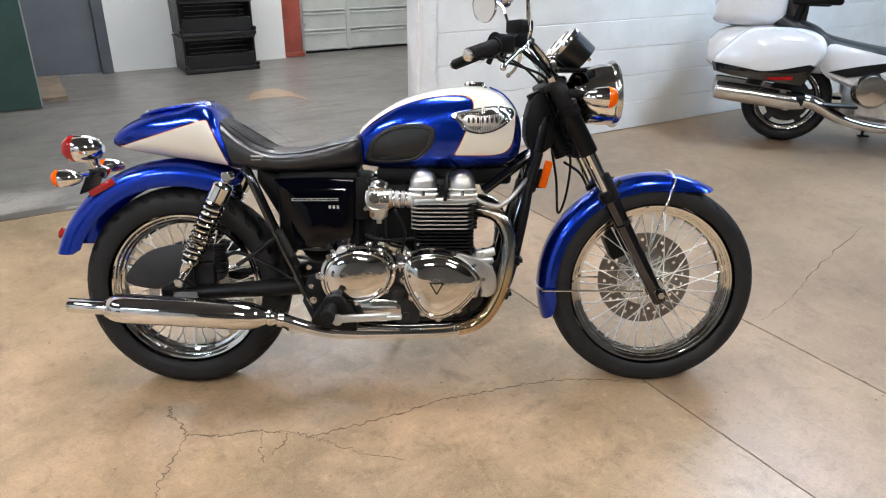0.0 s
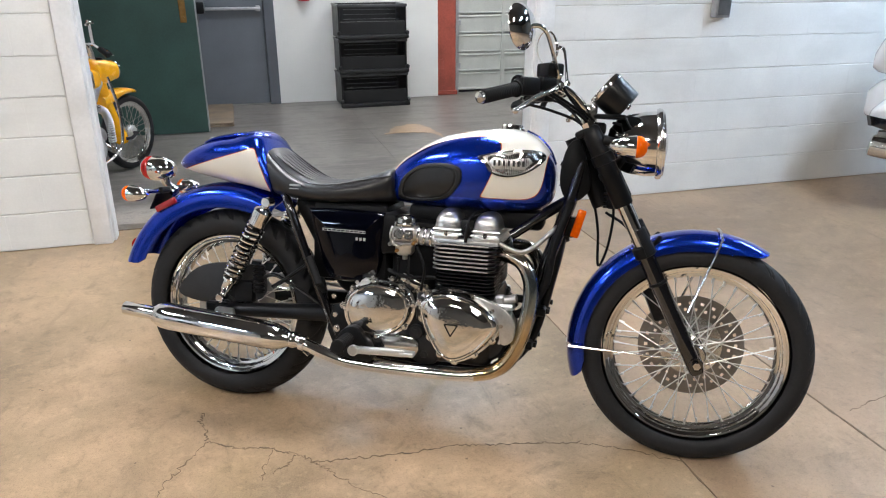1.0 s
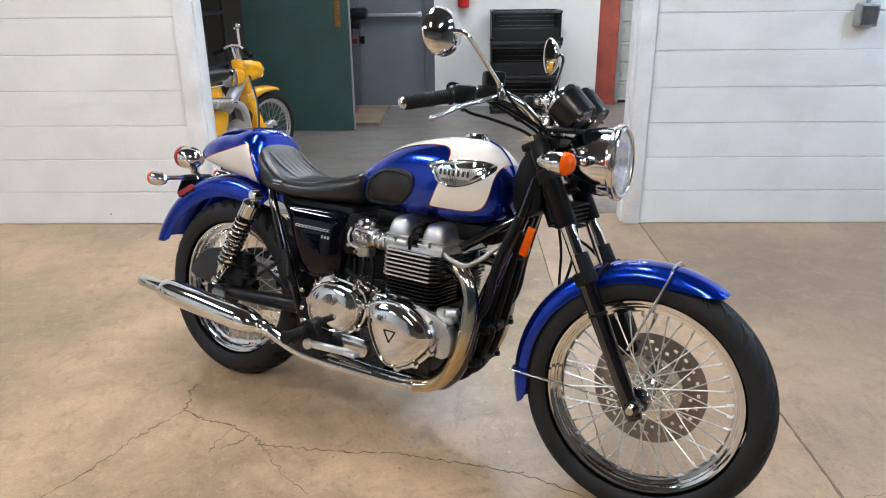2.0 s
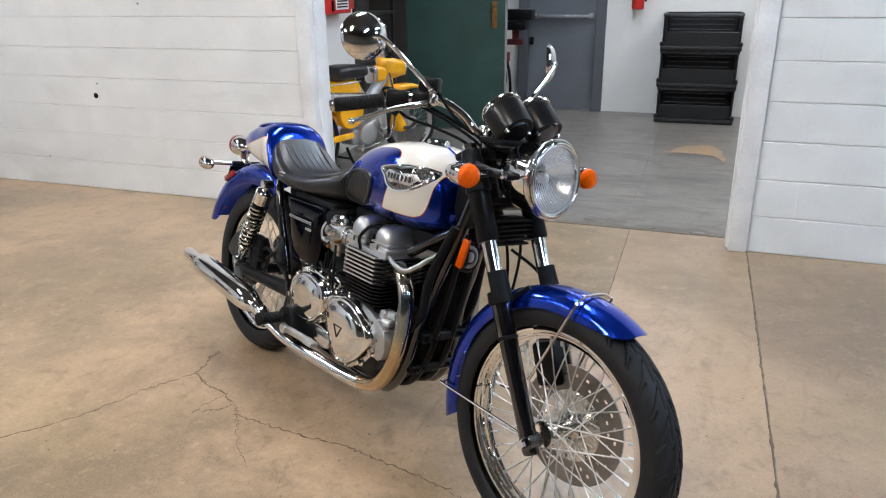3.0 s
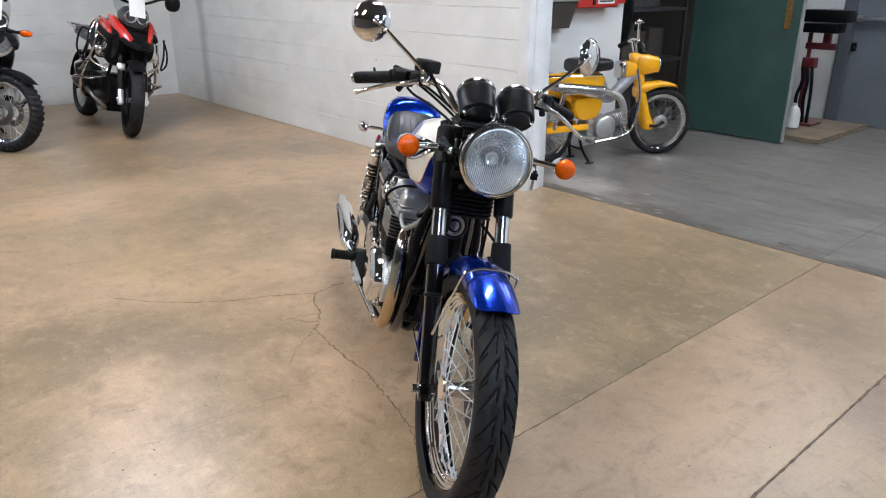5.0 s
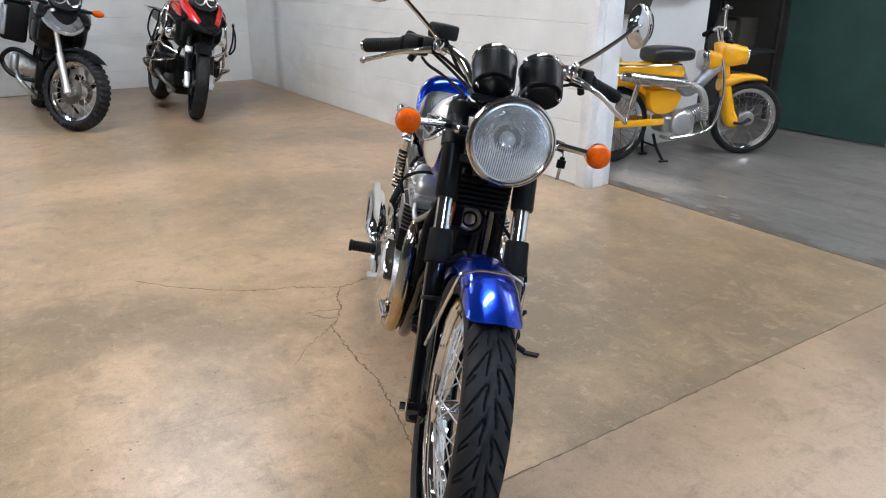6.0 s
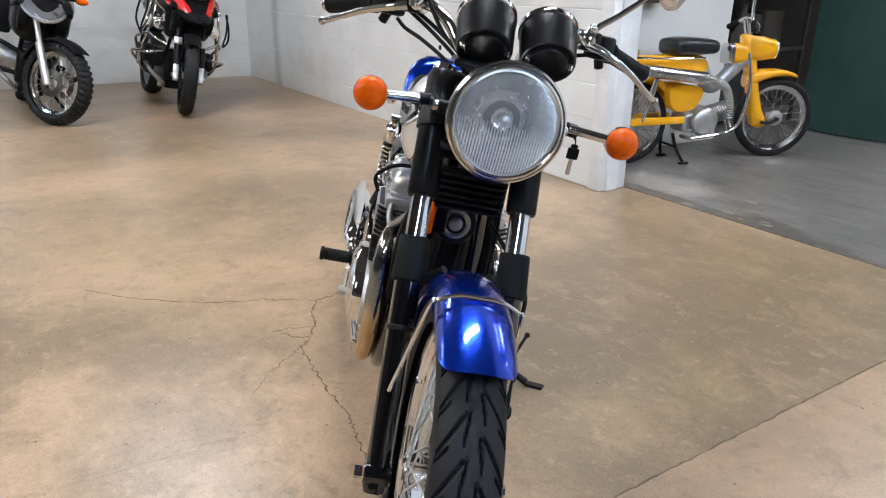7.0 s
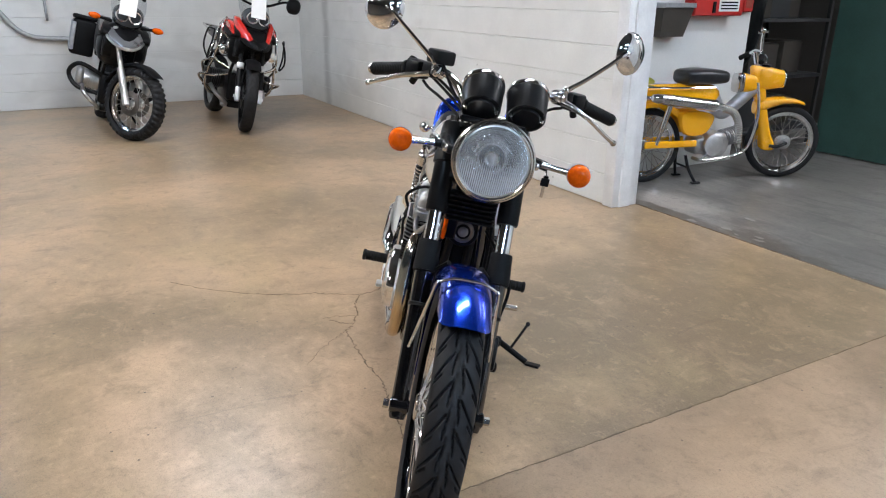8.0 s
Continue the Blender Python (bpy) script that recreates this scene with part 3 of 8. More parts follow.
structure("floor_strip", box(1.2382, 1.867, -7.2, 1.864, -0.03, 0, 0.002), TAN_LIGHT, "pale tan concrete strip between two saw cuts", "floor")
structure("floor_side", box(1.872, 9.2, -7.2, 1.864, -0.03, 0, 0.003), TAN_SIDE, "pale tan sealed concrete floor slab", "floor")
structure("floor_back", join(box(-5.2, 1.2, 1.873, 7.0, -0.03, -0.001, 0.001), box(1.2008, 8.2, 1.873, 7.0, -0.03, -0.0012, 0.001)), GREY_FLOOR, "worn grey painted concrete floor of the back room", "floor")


def crack(name, pts, w, seed):
    rnd = random.Random(seed)
    P = []
    for a, b in zip(pts, pts[1:]):
        for j in range(12):
            t = j / 12
            P.append(Vector((a[0] + (b[0] - a[0]) * t + rnd.gauss(0, 0.0042 if name == "crack" else 0.0016), a[1] + (b[1] - a[1]) * t + rnd.gauss(0, 0.0042 if name == "crack" else 0.0016), 0)))
    P.append(Vector((*pts[-1], 0)))
    rings = []
    for i, p in enumerate(P):
        d = (P[min(i + 1, len(P) - 1)] - P[max(i - 1, 0)]).normalized()
        s = Vector((-d.y, d.x, 0)) * w * rnd.uniform(0.12, 1.0) * (0.5 if i in (0, len(P) - 1) else 1)
        rings.append([p - s, p - s * 0.8 + Vector((0, 0, 0.0008)), p + s * 0.8 + Vector((0, 0, 0.0008)), p + s])
    return tagged(part(name, loft(rings), CRACK, None), "dark jagged hairline crack across the concrete floor" if name == "crack" else "dark chipped dirty edge of a floor joint", "crack", "floor cracks" if name == "crack" else "chipped joint edges", "structure")


crack("crack", [(0.98, -0.668), (0.82, -0.63), (0.7, -0.6), (0.6, -0.575), (0.45, -0.571), (0.3, -0.555), (0.17, -0.54), (0.115, -0.485), (0.05, -0.44), (-0.06, -0.4), (-0.155, -0.345)], 0.0036, 1)
crack("crack", [(-0.155, -0.345), (-0.2, -0.43), (-0.255, -0.505), (-0.29, -0.6), (-0.36, -0.735), (-0.51, -0.91), (-0.7, -1.07)], 0.003, 2)
crack("crack", [(-0.155, -0.345), (-0.15, -0.28), (-0.176, -0.22), (-0.168, -0.175)], 0.0034, 3)
crack("crack", [(3.21, -0.39), (2.49, -0.59), (2.17, -0.71), (1.93, -0.76)], 0.003, 4)
crack("crack", [(0.98, -0.668), (1.1, -0.74), (1.235, -0.84)], 0.0024, 5)
crack("crack", [(0.165, -0.54), (0.21, -0.6), (0.27, -0.69), (0.36, -0.765)], 0.0015, 11)
crack("crack", [(0.115, -0.485), (0.085, -0.53), (0.04, -0.552)], 0.0028, 12)
crack("crack", [(0.05, -0.44), (0.02, -0.51), (0.01, -0.58)], 0.0018, 13)
crack("joint_edge", [(1.2373, -4.0 + 0.3 * i) for i in range(20)] + [(1.2373, 1.86)], 0.0034, 7)
crack("joint_edge", [(1.8695, -4.0 + 0.3 * i) for i in range(20)] + [(1.8695, 1.86)], 0.0062, 9)
crack("joint_edge", [(-0.69 + 0.2 * i, 1.869) for i in range(13)], 0.013, 10)


def patch(name, pts, mat, label, seed, ragged=0.008, top=0.0012):
    rnd = random.Random(seed)
    o = smooth_outline(pts, 8)
    o = [(x + rnd.gauss(0, ragged), y + rnd.gauss(0, ragged)) for x, y in o]
    rings = [[(x, y, 0.0) for x, y in o], [(x, y, top) for x, y in o]]
    return tagged(part(name, loft(rings), mat, None), label, "floor patch", kind="structure")


patch("floor_patch", [(1.3, 4.02), (1.36, 4.12), (1.48, 4.34), (1.68, 4.42), (1.75, 4.28), (1.8, 3.98), (1.78, 3.7), (1.72, 3.96), (1.5, 4.05)], TAN_LIGHT, "bare tan patch where grey floor paint has worn off", 2)
rf = random.Random(41)
for k in range(12):
    x, y, r = rf.uniform(-0.6, 0.3) if k < 7 else rf.uniform(0.9, 1.7), 1.9 + abs(rf.gauss(0, 0.13)), rf.uniform(0.008, 0.026)
    turn = rf.uniform(0, 6)
    patch("floor_patch", [(x + 1.6 * r * math.cos(turn + a) * rf.uniform(0.6, 1.2), y + 0.75 * r * math.sin(turn + a) * rf.uniform(0.6, 1.2)) for a in np.linspace(0, 2 * math.pi, 7, endpoint=False)], PALE_SCUFF, "pale chip where grey floor paint has flaked", 60 + k, 0.002, 0.0008 + 0.0002 * k)
wall_left = structure("wall_west", box(LEFT - 0.2, LEFT - 0.005, -7.2, 1.85, 0, 3.4), MORTAR, "white painted concrete block wall behind parked motorcycles", "wall")
part_l = structure("wall_partition_west", box(LEFT, JL - 0.02, FRONT + 0.005, 1.85, 0, 3.4), MORTAR, "cream white painted concrete block partition beside the opening", "wall")
part_r = structure("wall_partition_east", box(JR + 0.02, 9.2, FRONT + 0.005, 1.85, 0, 3.4), MORTAR, "cool white painted concrete block partition beside the opening", "wall")
structure("wall_lintel", box(JL - 0.02, JR + 0.02, FRONT, 1.85, 2.6, 3.4), WALL_WHITE, "white painted lintel above the wide opening", "wall")
# unseen south and east walls, kept dark to hold down bounce light
structure("wall_south", box(LEFT - 0.2, 9.4, -7.4, -7.2, 0, 3.4), DARK_WALL, "plain dull brown wall of the workshop", "wall")
structure("wall_east", box(9.2, 9.4, -7.2, 7.2, 0, 3.4), DARK_WALL, "plain dull brown end wall", "wall")
structure("wall_white_stub", box(-1.5, -1.35, 1.85, 3.56, 0, 3.4, 0.004), WALL_WHITE, "smooth white painted stub wall beside the moped", "wall")
# shade of the storage corner put into the colour of its walls
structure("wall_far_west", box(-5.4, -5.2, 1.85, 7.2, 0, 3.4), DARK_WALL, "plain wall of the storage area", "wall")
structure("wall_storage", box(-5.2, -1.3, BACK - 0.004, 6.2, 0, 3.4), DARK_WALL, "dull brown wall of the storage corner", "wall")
structure("wall_back", join(box(-1.3, -0.47, BACK, 6.2, 0, 3.4), box(0.5, 2.36, BACK, 6.2, 0, 3.4), box(-0.47, 0.5, BACK, 6.2, 2.13, 3.4)), WALL_WHITE, "white painted far wall of the back room with a door", "wall")
structure("wall_garage", join(box(5.6, 9.2, 6.2, 6.4, 0, 3.4), box(2.36, 5.6, 6.2, 6.4, 2.5, 3.4), box(2.2, 2.36, 6.2, 6.4, 0, 3.4)), WALL_WHITE, "white wall round the garage door", "wall")
structure("wall_outside", box(-5.4, 9.4, 7.0, 7.2, 0, 3.4), WALL_WHITE, "plain wall behind the doors", "wall")
# unseen ceiling, dark so that little light comes back from it
structure("ceiling", box(LEFT - 0.2, 9.4, -7.4, 7.2, 3.4, 3.5), CEILING, "unseen plain dark grey ceiling of the workshop", "ceiling")

for k, (x0, x1) in enumerate(((JL - 0.095, JL), (JR, JR + 0.095))):
    structure("trim", join(box(x0, x1, FRONT - 0.022, 1.862, 0.0, 2.6, 0.007, 2), box(x0 + (0.06 if k == 0 else -0.012), x1 + (0.012 if k == 0 else -0.06), FRONT + 0.03, FRONT + 0.12, 0.0, 2.6, 0.004)), TRIM_WHITE, "chipped white painted steel jamb of the opening", "trim")

# concrete blocks: one shared mesh for a whole block and one for a half block
def block_shape(half):
    """A block face with rounded bed edges and tight painted end joints."""
    prof = [(-0.094, -0.006), (-0.0965, -0.0048), (-0.098, -0.0026), (-0.098, 0.006), (0.098, 0.006), (0.098, -0.0026), (0.0965, -0.0048), (0.094, -0.006)]
    e = half - 0.0008
    return loft([[(x, y * k - (0.0 if k == 1 else 0.0006), z) for z, y in prof] for x, k in ((-half, 0.88), (-e, 1), (e, 1), (half, 0.88))])


BLOCK = mesh_of("block", block_shape(0.1998), BLOCK_PAINT, 6)
HALF = mesh_of("block", block_shape(0.0998), BLOCK_PAINT, 6)


def blocks(wall, place, length, course0, course1, from_end=False):
    """Rows of blocks in half bond along a wall; place(s, z) gives the pose of a block at s along it."""
    for c in range(course0, course1):
        s = 0.0
        first = c % 2 == 1
        while s < length - 0.06:
            w = 0.2 if (first or length - s < 0.3) else 0.4
            first = False
            ob = new("block", HALF if w == 0.2 else BLOCK)
            ob.parent = wall
            ob.matrix_basis = place(s + w / 2, 0.1 + 0.2 * c)
            s += w
    # the courses above, which nobody could count
    shapes = []
    for c in range(course1, 17):
        s = 0.0
        while s < length - 0.06:
            w = min(0.4, length - s)
            m = place(s + w / 2, 0.1 + 0.2 * c)
            shapes.append(xf(box(-w / 2 + 0.003, w / 2 - 0.003, -0.006, 0.006, -0.0975, 0.0975), m))
            s += w
    tagged(part("upper_block", join(*shapes), BLOCK_PAINT, wall, "", 20), kind="stuff")


rb = random.Random(5)
jit = lambda: rb.uniform(-0.00015, 0.00015)
blocks(part_l, lambda s, z: pose(JL - 0.1 - s, FRONT + 0.005 + jit(), z), JL - 0.1 - LEFT, 0, 8)
blocks(part_r, lambda s, z: pose(JR + 0.1 + s, FRONT + 0.005 + jit(), z), 6.4, 0, 8)
blocks(wall_left, lambda s, z: pose(LEFT - 0.005 + jit(), FRONT - s, z, 0, 0, 90), 6.8, 0, 8)

# ---- ceiling lights, unseen and added ----
TINT = {"cool": (0.64, 0.82, 1.04), "neutral": (0.97, 0.98, 1.0), "warm": (1.0, 0.935, 0.84)}


def unseen_ceiling_light(x, y, tint, strength, along_y=False):
    mat = glow(tint + "_tube_light", TINT[tint], strength)
    label = "ceiling strip light with a %s white diffuser" % tint
    t = thing("unseen_ceiling_light", pose(x, y, 3.22, 0, 0, 90 if along_y else 0), label, "ceiling light", "ceiling lights")
    part("frame", join(box(-0.62, 0.62, -0.16, 0.16, 0.06, 0.18, 0.006), box(-0.62, -0.6, -0.16, 0.16, 0.0, 0.06), box(0.6, 0.62, -0.16, 0.16, 0, 0.06)), TRIM_WHITE, t)
    part("diffuser", box(-0.6, 0.6, -0.15, 0.15, 0.004, 0.058, 0.01), mat, t, "glowing diffuser")


for x, y, tint, strength in LAMPS:
    unseen_ceiling_light(x, y, tint, strength, y < 2)


# ---- motorcycle wheels ----
def tyre_shape(R, width, h, nu, nv, grooves=0, depth=0.0095, lugs=0):
    """A tyre round the y axis, with slanted sipes cut into the tread."""
    th = np.radians(np.linspace(-128, 128, nv))
    U = np.linspace(0, 2 * np.pi, nu, endpoint=False)
    T, A = np.meshgrid(th, U)
    s = T / np.radians(72)
    cut = np.zeros_like(T)
    if grooves:
        turn = A / (2 * np.pi) * grooves
        soft = lambda d, w: np.clip(1.6 - d / w, 0, 1)
        for side in (-1, 1):
            f = side * s
            half = 0.5 if side > 0 else 0.0
            for k, a0, a1, u, bend, w in ((0.0, 0.14, 0.9, -1.75, 0.5, 0.05), (0.3, 0.04, 0.19, -7.0, 0.0, 0.14), (0.52, 0.5, 0.92, -1.2, 0.3, 0.04)):
                ph = np.abs((turn + half + k + u * f + bend * f * f + 0.5) % 1.0 - 0.5)
                ends = np.clip((f - a0) / 0.03, 0, 1) * np.clip((a1 - f) / 0.03, 0, 1)
                cut = np.maximum(cut, soft(ph, w) * ends)
    if lugs:
        bar = (A / (2 * np.pi) * lugs + 0.5 * (s > 0) + 0.25 * np.abs(s)) % 1.0
        cut = np.clip((np.abs(bar - 0.5) - 0.24) / 0.05, 0, 1) * (np.abs(s) > 0.12) * (np.abs(s) < 1.25)
        depth = 0.014
    a, b = width / 2, h / 2
    y = a * np.sign(np.sin(T)) * np.abs(np.sin(T)) ** 0.85
    r = (R - b) + b * np.sign(np.cos(T)) * np.abs(np.cos(T)) ** 0.9 - depth * cut
    V = np.stack([r * np.sin(A), y, r * np.cos(A)], -1).reshape(-1, 3)
    F = []
    for i in range(nu):
        j = (i + 1) % nu
        for k in range(nv - 1):
            F.append((i * nv + k, i * nv + k + 1, j * nv + k + 1, j * nv + k))
    return [tuple(map(float, v)) for v in V], F


def rim_shape(rb, w, n=96):
    half = [(rb + 0.011, w / 2), (rb + 0.0145, w / 2 - 0.002), (rb + 0.011, w / 2 - 0.0045), (rb + 0.003, w / 2 - 0.0055), (rb, w / 2 - 0.008), (rb - 0.003, w / 2 - 0.0085), (rb - 0.0045, w * 0.31), (rb - 0.009, w * 0.28), (rb - 0.0105, w * 0.22), (rb - 0.018, w * 0.19), (rb - 0.02, w * 0.13)]
    p = [(r, -y) for r, y in half] + [(rb - 0.0235, 0)] + half[::-1]
    p += [(rb + 0.006, w / 2 - 0.001), (rb + 0.003, 0.0), (rb + 0.006, -w / 2 + 0.001)]
    return lathe(p, (0, 0, 0), (0, 1, 0), n, close=True)


def disc_shape(r0, r1, t, n=144, rows=7, holes=True):
    V, F = [], []
    for y in (-t / 2, t / 2):
        for i in range(rows + 1):
            r = r0 + (r1 - r0) * i / rows
            for k in range(n):
                a = 2 * math.pi * k / n
                V.append((r * math.sin(a), y, r * math.cos(a)))
    L = (rows + 1) * n
    idx = lambda s, i, k: s * L + i * n + k % n
    for i in range(rows):
        for k in range(n):
            if holes and ((i == 2 and k % 6 < 2) or (i == 4 and (k + 3) % 6 < 2)):
                q = [(i, k), (i, k + 1), (i + 1, k + 1), (i + 1, k)]
                continue
            F.append(tuple(idx(1, *q) for q in ((i, k), (i, k + 1), (i + 1, k + 1), (i + 1, k))))
            F.append(tuple(idx(0, *q) for q in ((i + 1, k), (i + 1, k + 1), (i, k + 1), (i, k))))
    for i in (0, rows):
        for k in range(n):
            F.append((idx(0, i, k), idx(0, i, k + 1), idx(1, i, k + 1), idx(1, i, k)))
    return V, F


def spoke_mesh(name, r0, y0, r1, y1, twist, r, mat):
    a = (r0 * math.sin(twist), y0, r0 * math.cos(twist))
    return mesh_of(name, join(rod(a, (0, y1, r1), r, 6), rod((0, y1 * 0.9, r1 - 0.016), (0, y1, r1), r * 1.9, 6)), mat)


def wheel(name, parent, at, R, width, h, rb, rw, spokes, hub_w, tread, rim_mat, spoke_mat, hub_mat, nu=720, nv=46, spin=0.0, steer=0.0, label="", lugs=0):
    hub = lathe([(0.012, -hub_w), (0.03, -hub_w), (0.034, -hub_w + 0.004), (0.034, -hub_w + 0.01), (0.024, -hub_w + 0.016), (0.022, 0), (0.024, hub_w - 0.016), (0.034, hub_w - 0.01), (0.034, hub_w - 0.004), (0.03, hub_w), (0.012, hub_w)], (0, 0, 0), (0, 1, 0), 28)
    w = part(name, hub, hub_mat, parent, label)
    w.matrix_basis = pose(*at, 0, 0, steer)
    part("tyre", tyre_shape(R, width, h, nu, nv, tread, lugs=lugs), RUBBER, w, "", 120)
    part("rim", rim_shape(rb, rw), rim_mat, w)
    if spokes:
        kinds = []
        for side in (-1, 1):
            for tw in (-1, 1):
                kinds.append(spoke_mesh("spoke", 0.034, side * (hub_w - 0.007), rb - 0.02, side * 0.006, tw * 1.05, 0.0019, spoke_mat))
        for i in range(spokes):
            ob = new("spoke", kinds[i % 4])
            ob.parent = w
            ob.matrix_basis = pose(0, 0, 0, 0, spin + 360 * i / spokes, 0)
    return w


# ---- the blue and white motorcycle ----
BIKE = Matrix.Translation((-0.035, -0.062, -0.004)) @ pose(0, 0, 0, 0, 0, -29.6) @ pose(0, 0, 0, -11.2, 0, 0)
bike = thing("motorcycle", BIKE, "blue and white retro motorcycle leaning on its side stand", "motorcycle")

RA, FA = (-0.014, 0, 0.325), (1.487, 0, 0.329)
rear_wheel = wheel("rear_wheel", bike, RA, 0.325, 0.132, 0.096, 0.2285, 0.085, 40, 0.06, 34, CHROME, SPOKE, BLACK_SATIN, 720, 46)
front_wheel = wheel("front_wheel", bike, FA, 0.334, 0.104, 0.08, 0.2505, 0.064, 40, 0.055, 32, CHROME, SPOKE, POLISHED, 1920, 100)
part("brake_disc", xf(disc_shape(0.088, 0.156, 0.005), pose(0, 0.062, 0)), DISC_STEEL, front_wheel, "drilled steel brake disc")
part("disc_carrier", join(xf(lathe([(0.04, -0.004), (0.092, -0.003), (0.092, 0.003), (0.04, 0.004)], (0, 0, 0), (0, 1, 0), 40), pose(0, 0.06, 0)), *[rod((0.085 * math.sin(a), 0.052, 0.085 * math.cos(a)), (0.085 * math.sin(a), 0.068, 0.085 * math.cos(a)), 0.006, 10) for a in np.linspace(0, 2 * math.pi, 8, endpoint=False)]), POLISHED, front_wheel)
part("brake_disc", xf(disc_shape(0.08, 0.11, 0.005), pose(0, -0.066, 0)), STEEL, rear_wheel, "rear brake disc")
part("sprocket", lathe([(0.03, 0.066), (0.1, 0.066), (0.104, 0.068), (0.1, 0.072), (0.03, 0.072)], (0, 0, 0), (0, 1, 0), 42), STEEL, rear_wheel)

# front end
FB, FT = Vector((1.482, 0, 0.318)), Vector((1.135, 0, 0.975))
FD = (FT - FB).normalized()
fork = lambda s, y: tuple(Vector((FB.x + FD.x * s, y, FB.z + FD.z * s)))
for y in (-0.094, 0.094):
    part("fork_slider", join(tube([fork(-0.03, y), fork(-0.02, y), fork(0.1, y), fork(0.26, y), fork(0.338, y), fork(0.348, y)], [0.019, 0.022, 0.0225, 0.0238, 0.0248, 0.0255], 20), rod((FA[0], y - 0.024, FA[2] - 0.006), (FA[0], y + 0.024, FA[2] - 0.006), 0.02, 20, 0.003)), BLACK_GLOSS, bike)
    part("fork_collar", tube([fork(0.34, y), fork(0.343, y), fork(0.35, y), fork(0.372, y), fork(0.376, y)], [0.027, 0.0305, 0.031, 0.03, 0.0235], 22), BLACK_PLASTIC, bike, "black rubber fork collar")
    fore = Vector((FD.z, 0, -FD.x))
    guard = []
    for along, r in ((0.344, 0.0325), (0.36, 0.032), (0.40, 0.0298), (0.419, 0.0292), (0.423, 0.028)):
        around = [radians(a) for a in range(-84, 85, 12)]
        at = Vector(fork(along, y))
        guard.append([tuple(at + fore * r * math.cos(a) + Vector((0, r * math.sin(a), 0))) for a in around] + [tuple(at + fore * (r - 0.004) * math.cos(a) + Vector((0, (r - 0.004) * math.sin(a), 0))) for a in reversed(around)])
    part("fork_guard", loft(guard), BLACK_PLASTIC, bike, "black half-round fork guard")
    part("slider_band", lathe([(0.0245, 0), (0.0265, 0.002), (0.0265, 0.008), (0.0245, 0.01)], fork(0.252, y), FD, 22), BLACK_SATIN, bike)
    part("fork_tube", rod(fork(0.33, y), fork(0.53, y), 0.0198, 24), CHROME, bike, "chrome fork tube")
    part("fork_shroud", tube([fork(0.50, y), fork(0.505, y), fork(0.70, y), fork(0.735, y), fork(0.742, y)], [0.026, 0.0285, 0.0275, 0.026, 0.022], 24), BLACK_SATIN, bike)
    part("fork_cap", rod(fork(0.742, y), fork(0.757, y), 0.019, 6), CHROME, bike)
    s = 1 if y > 0 else -1
    part("axle_nut", rod((FA[0], y + s * 0.026, FA[2] - 0.006), (FA[0], y + s * 0.04, FA[2] - 0.006), 0.011, 6), POLISHED, bike)
part("lower_yoke", xf(box(-0.032, 0.024, -0.108, 0.108, -0.013, 0.013, 0.008, 2), Matrix.Translation(fork(0.60, 0)) @ pose(0, 0, 0, 0, -27.8, 0)), BLACK_SATIN, bike)
part("upper_yoke", xf(box(-0.045, 0.02, -0.112, 0.112, -0.011, 0.011, 0.008, 2), Matrix.Translation(fork(0.735, 0)) @ pose(0, 0, 0, 0, -27.8, 0)), BLACK_SATIN, bike)
part("steering_head", rod(Vector(fork(0.52, 0)) + Vector((-0.05, 0, -0.03)), Vector(fork(0.73, 0)) + Vector((-0.05, 0, -0.02)), 0.03, 24), BLACK_SATIN, bike)
part("head_gusset", slab(smooth_outline([(1.07, 0.9), (1.09, 0.935), (1.115, 0.93), (1.14, 0.86), (1.15, 0.8), (1.125, 0.765), (1.09, 0.755), (1.065, 0.79), (1.06, 0.84)], 3), -0.05, 0.05, 0.012), BLACK_PLASTIC, bike, "black steering head frame casting")
for k in range(4):
    part("head_rib", box(1.06, 1.13, -0.05, 0.05, 0.80 + 0.022 * k, 0.806 + 0.022 * k, 0.002), BLACK_PLASTIC, bike)
part("brake_caliper", join(xf(box(-0.04, 0.04, 0.04, 0.1, -0.06, 0.06, 0.014, 2), Matrix.Translation((1.385, 0, 0.46)) @ pose(0, 0, 0, 0, -24, 0)), xf(box(-0.03, 0.03, 0.09, 0.125, -0.045, 0.045, 0.01, 2), Matrix.Translation((1.385, 0, 0.46)) @ pose(0, 0, 0, 0, -24, 0)), rod((1.4, 0.1, 0.43), (1.4, 0.132, 0.43), 0.014, 14, 0.003), rod((1.372, 0.1, 0.49), (1.372, 0.132, 0.49), 0.014, 14, 0.003)), BLACK_SATIN, bike)
part("brake_hose", tube([(1.37, 0.10, 0.51), (1.33, 0.12, 0.54), (1.30, 0.13, 0.62), (1.26, 0.09, 0.68), (1.2, 0.05, 0.72)], 0.0045, 8, 6), BLACK_PLASTIC, bike)


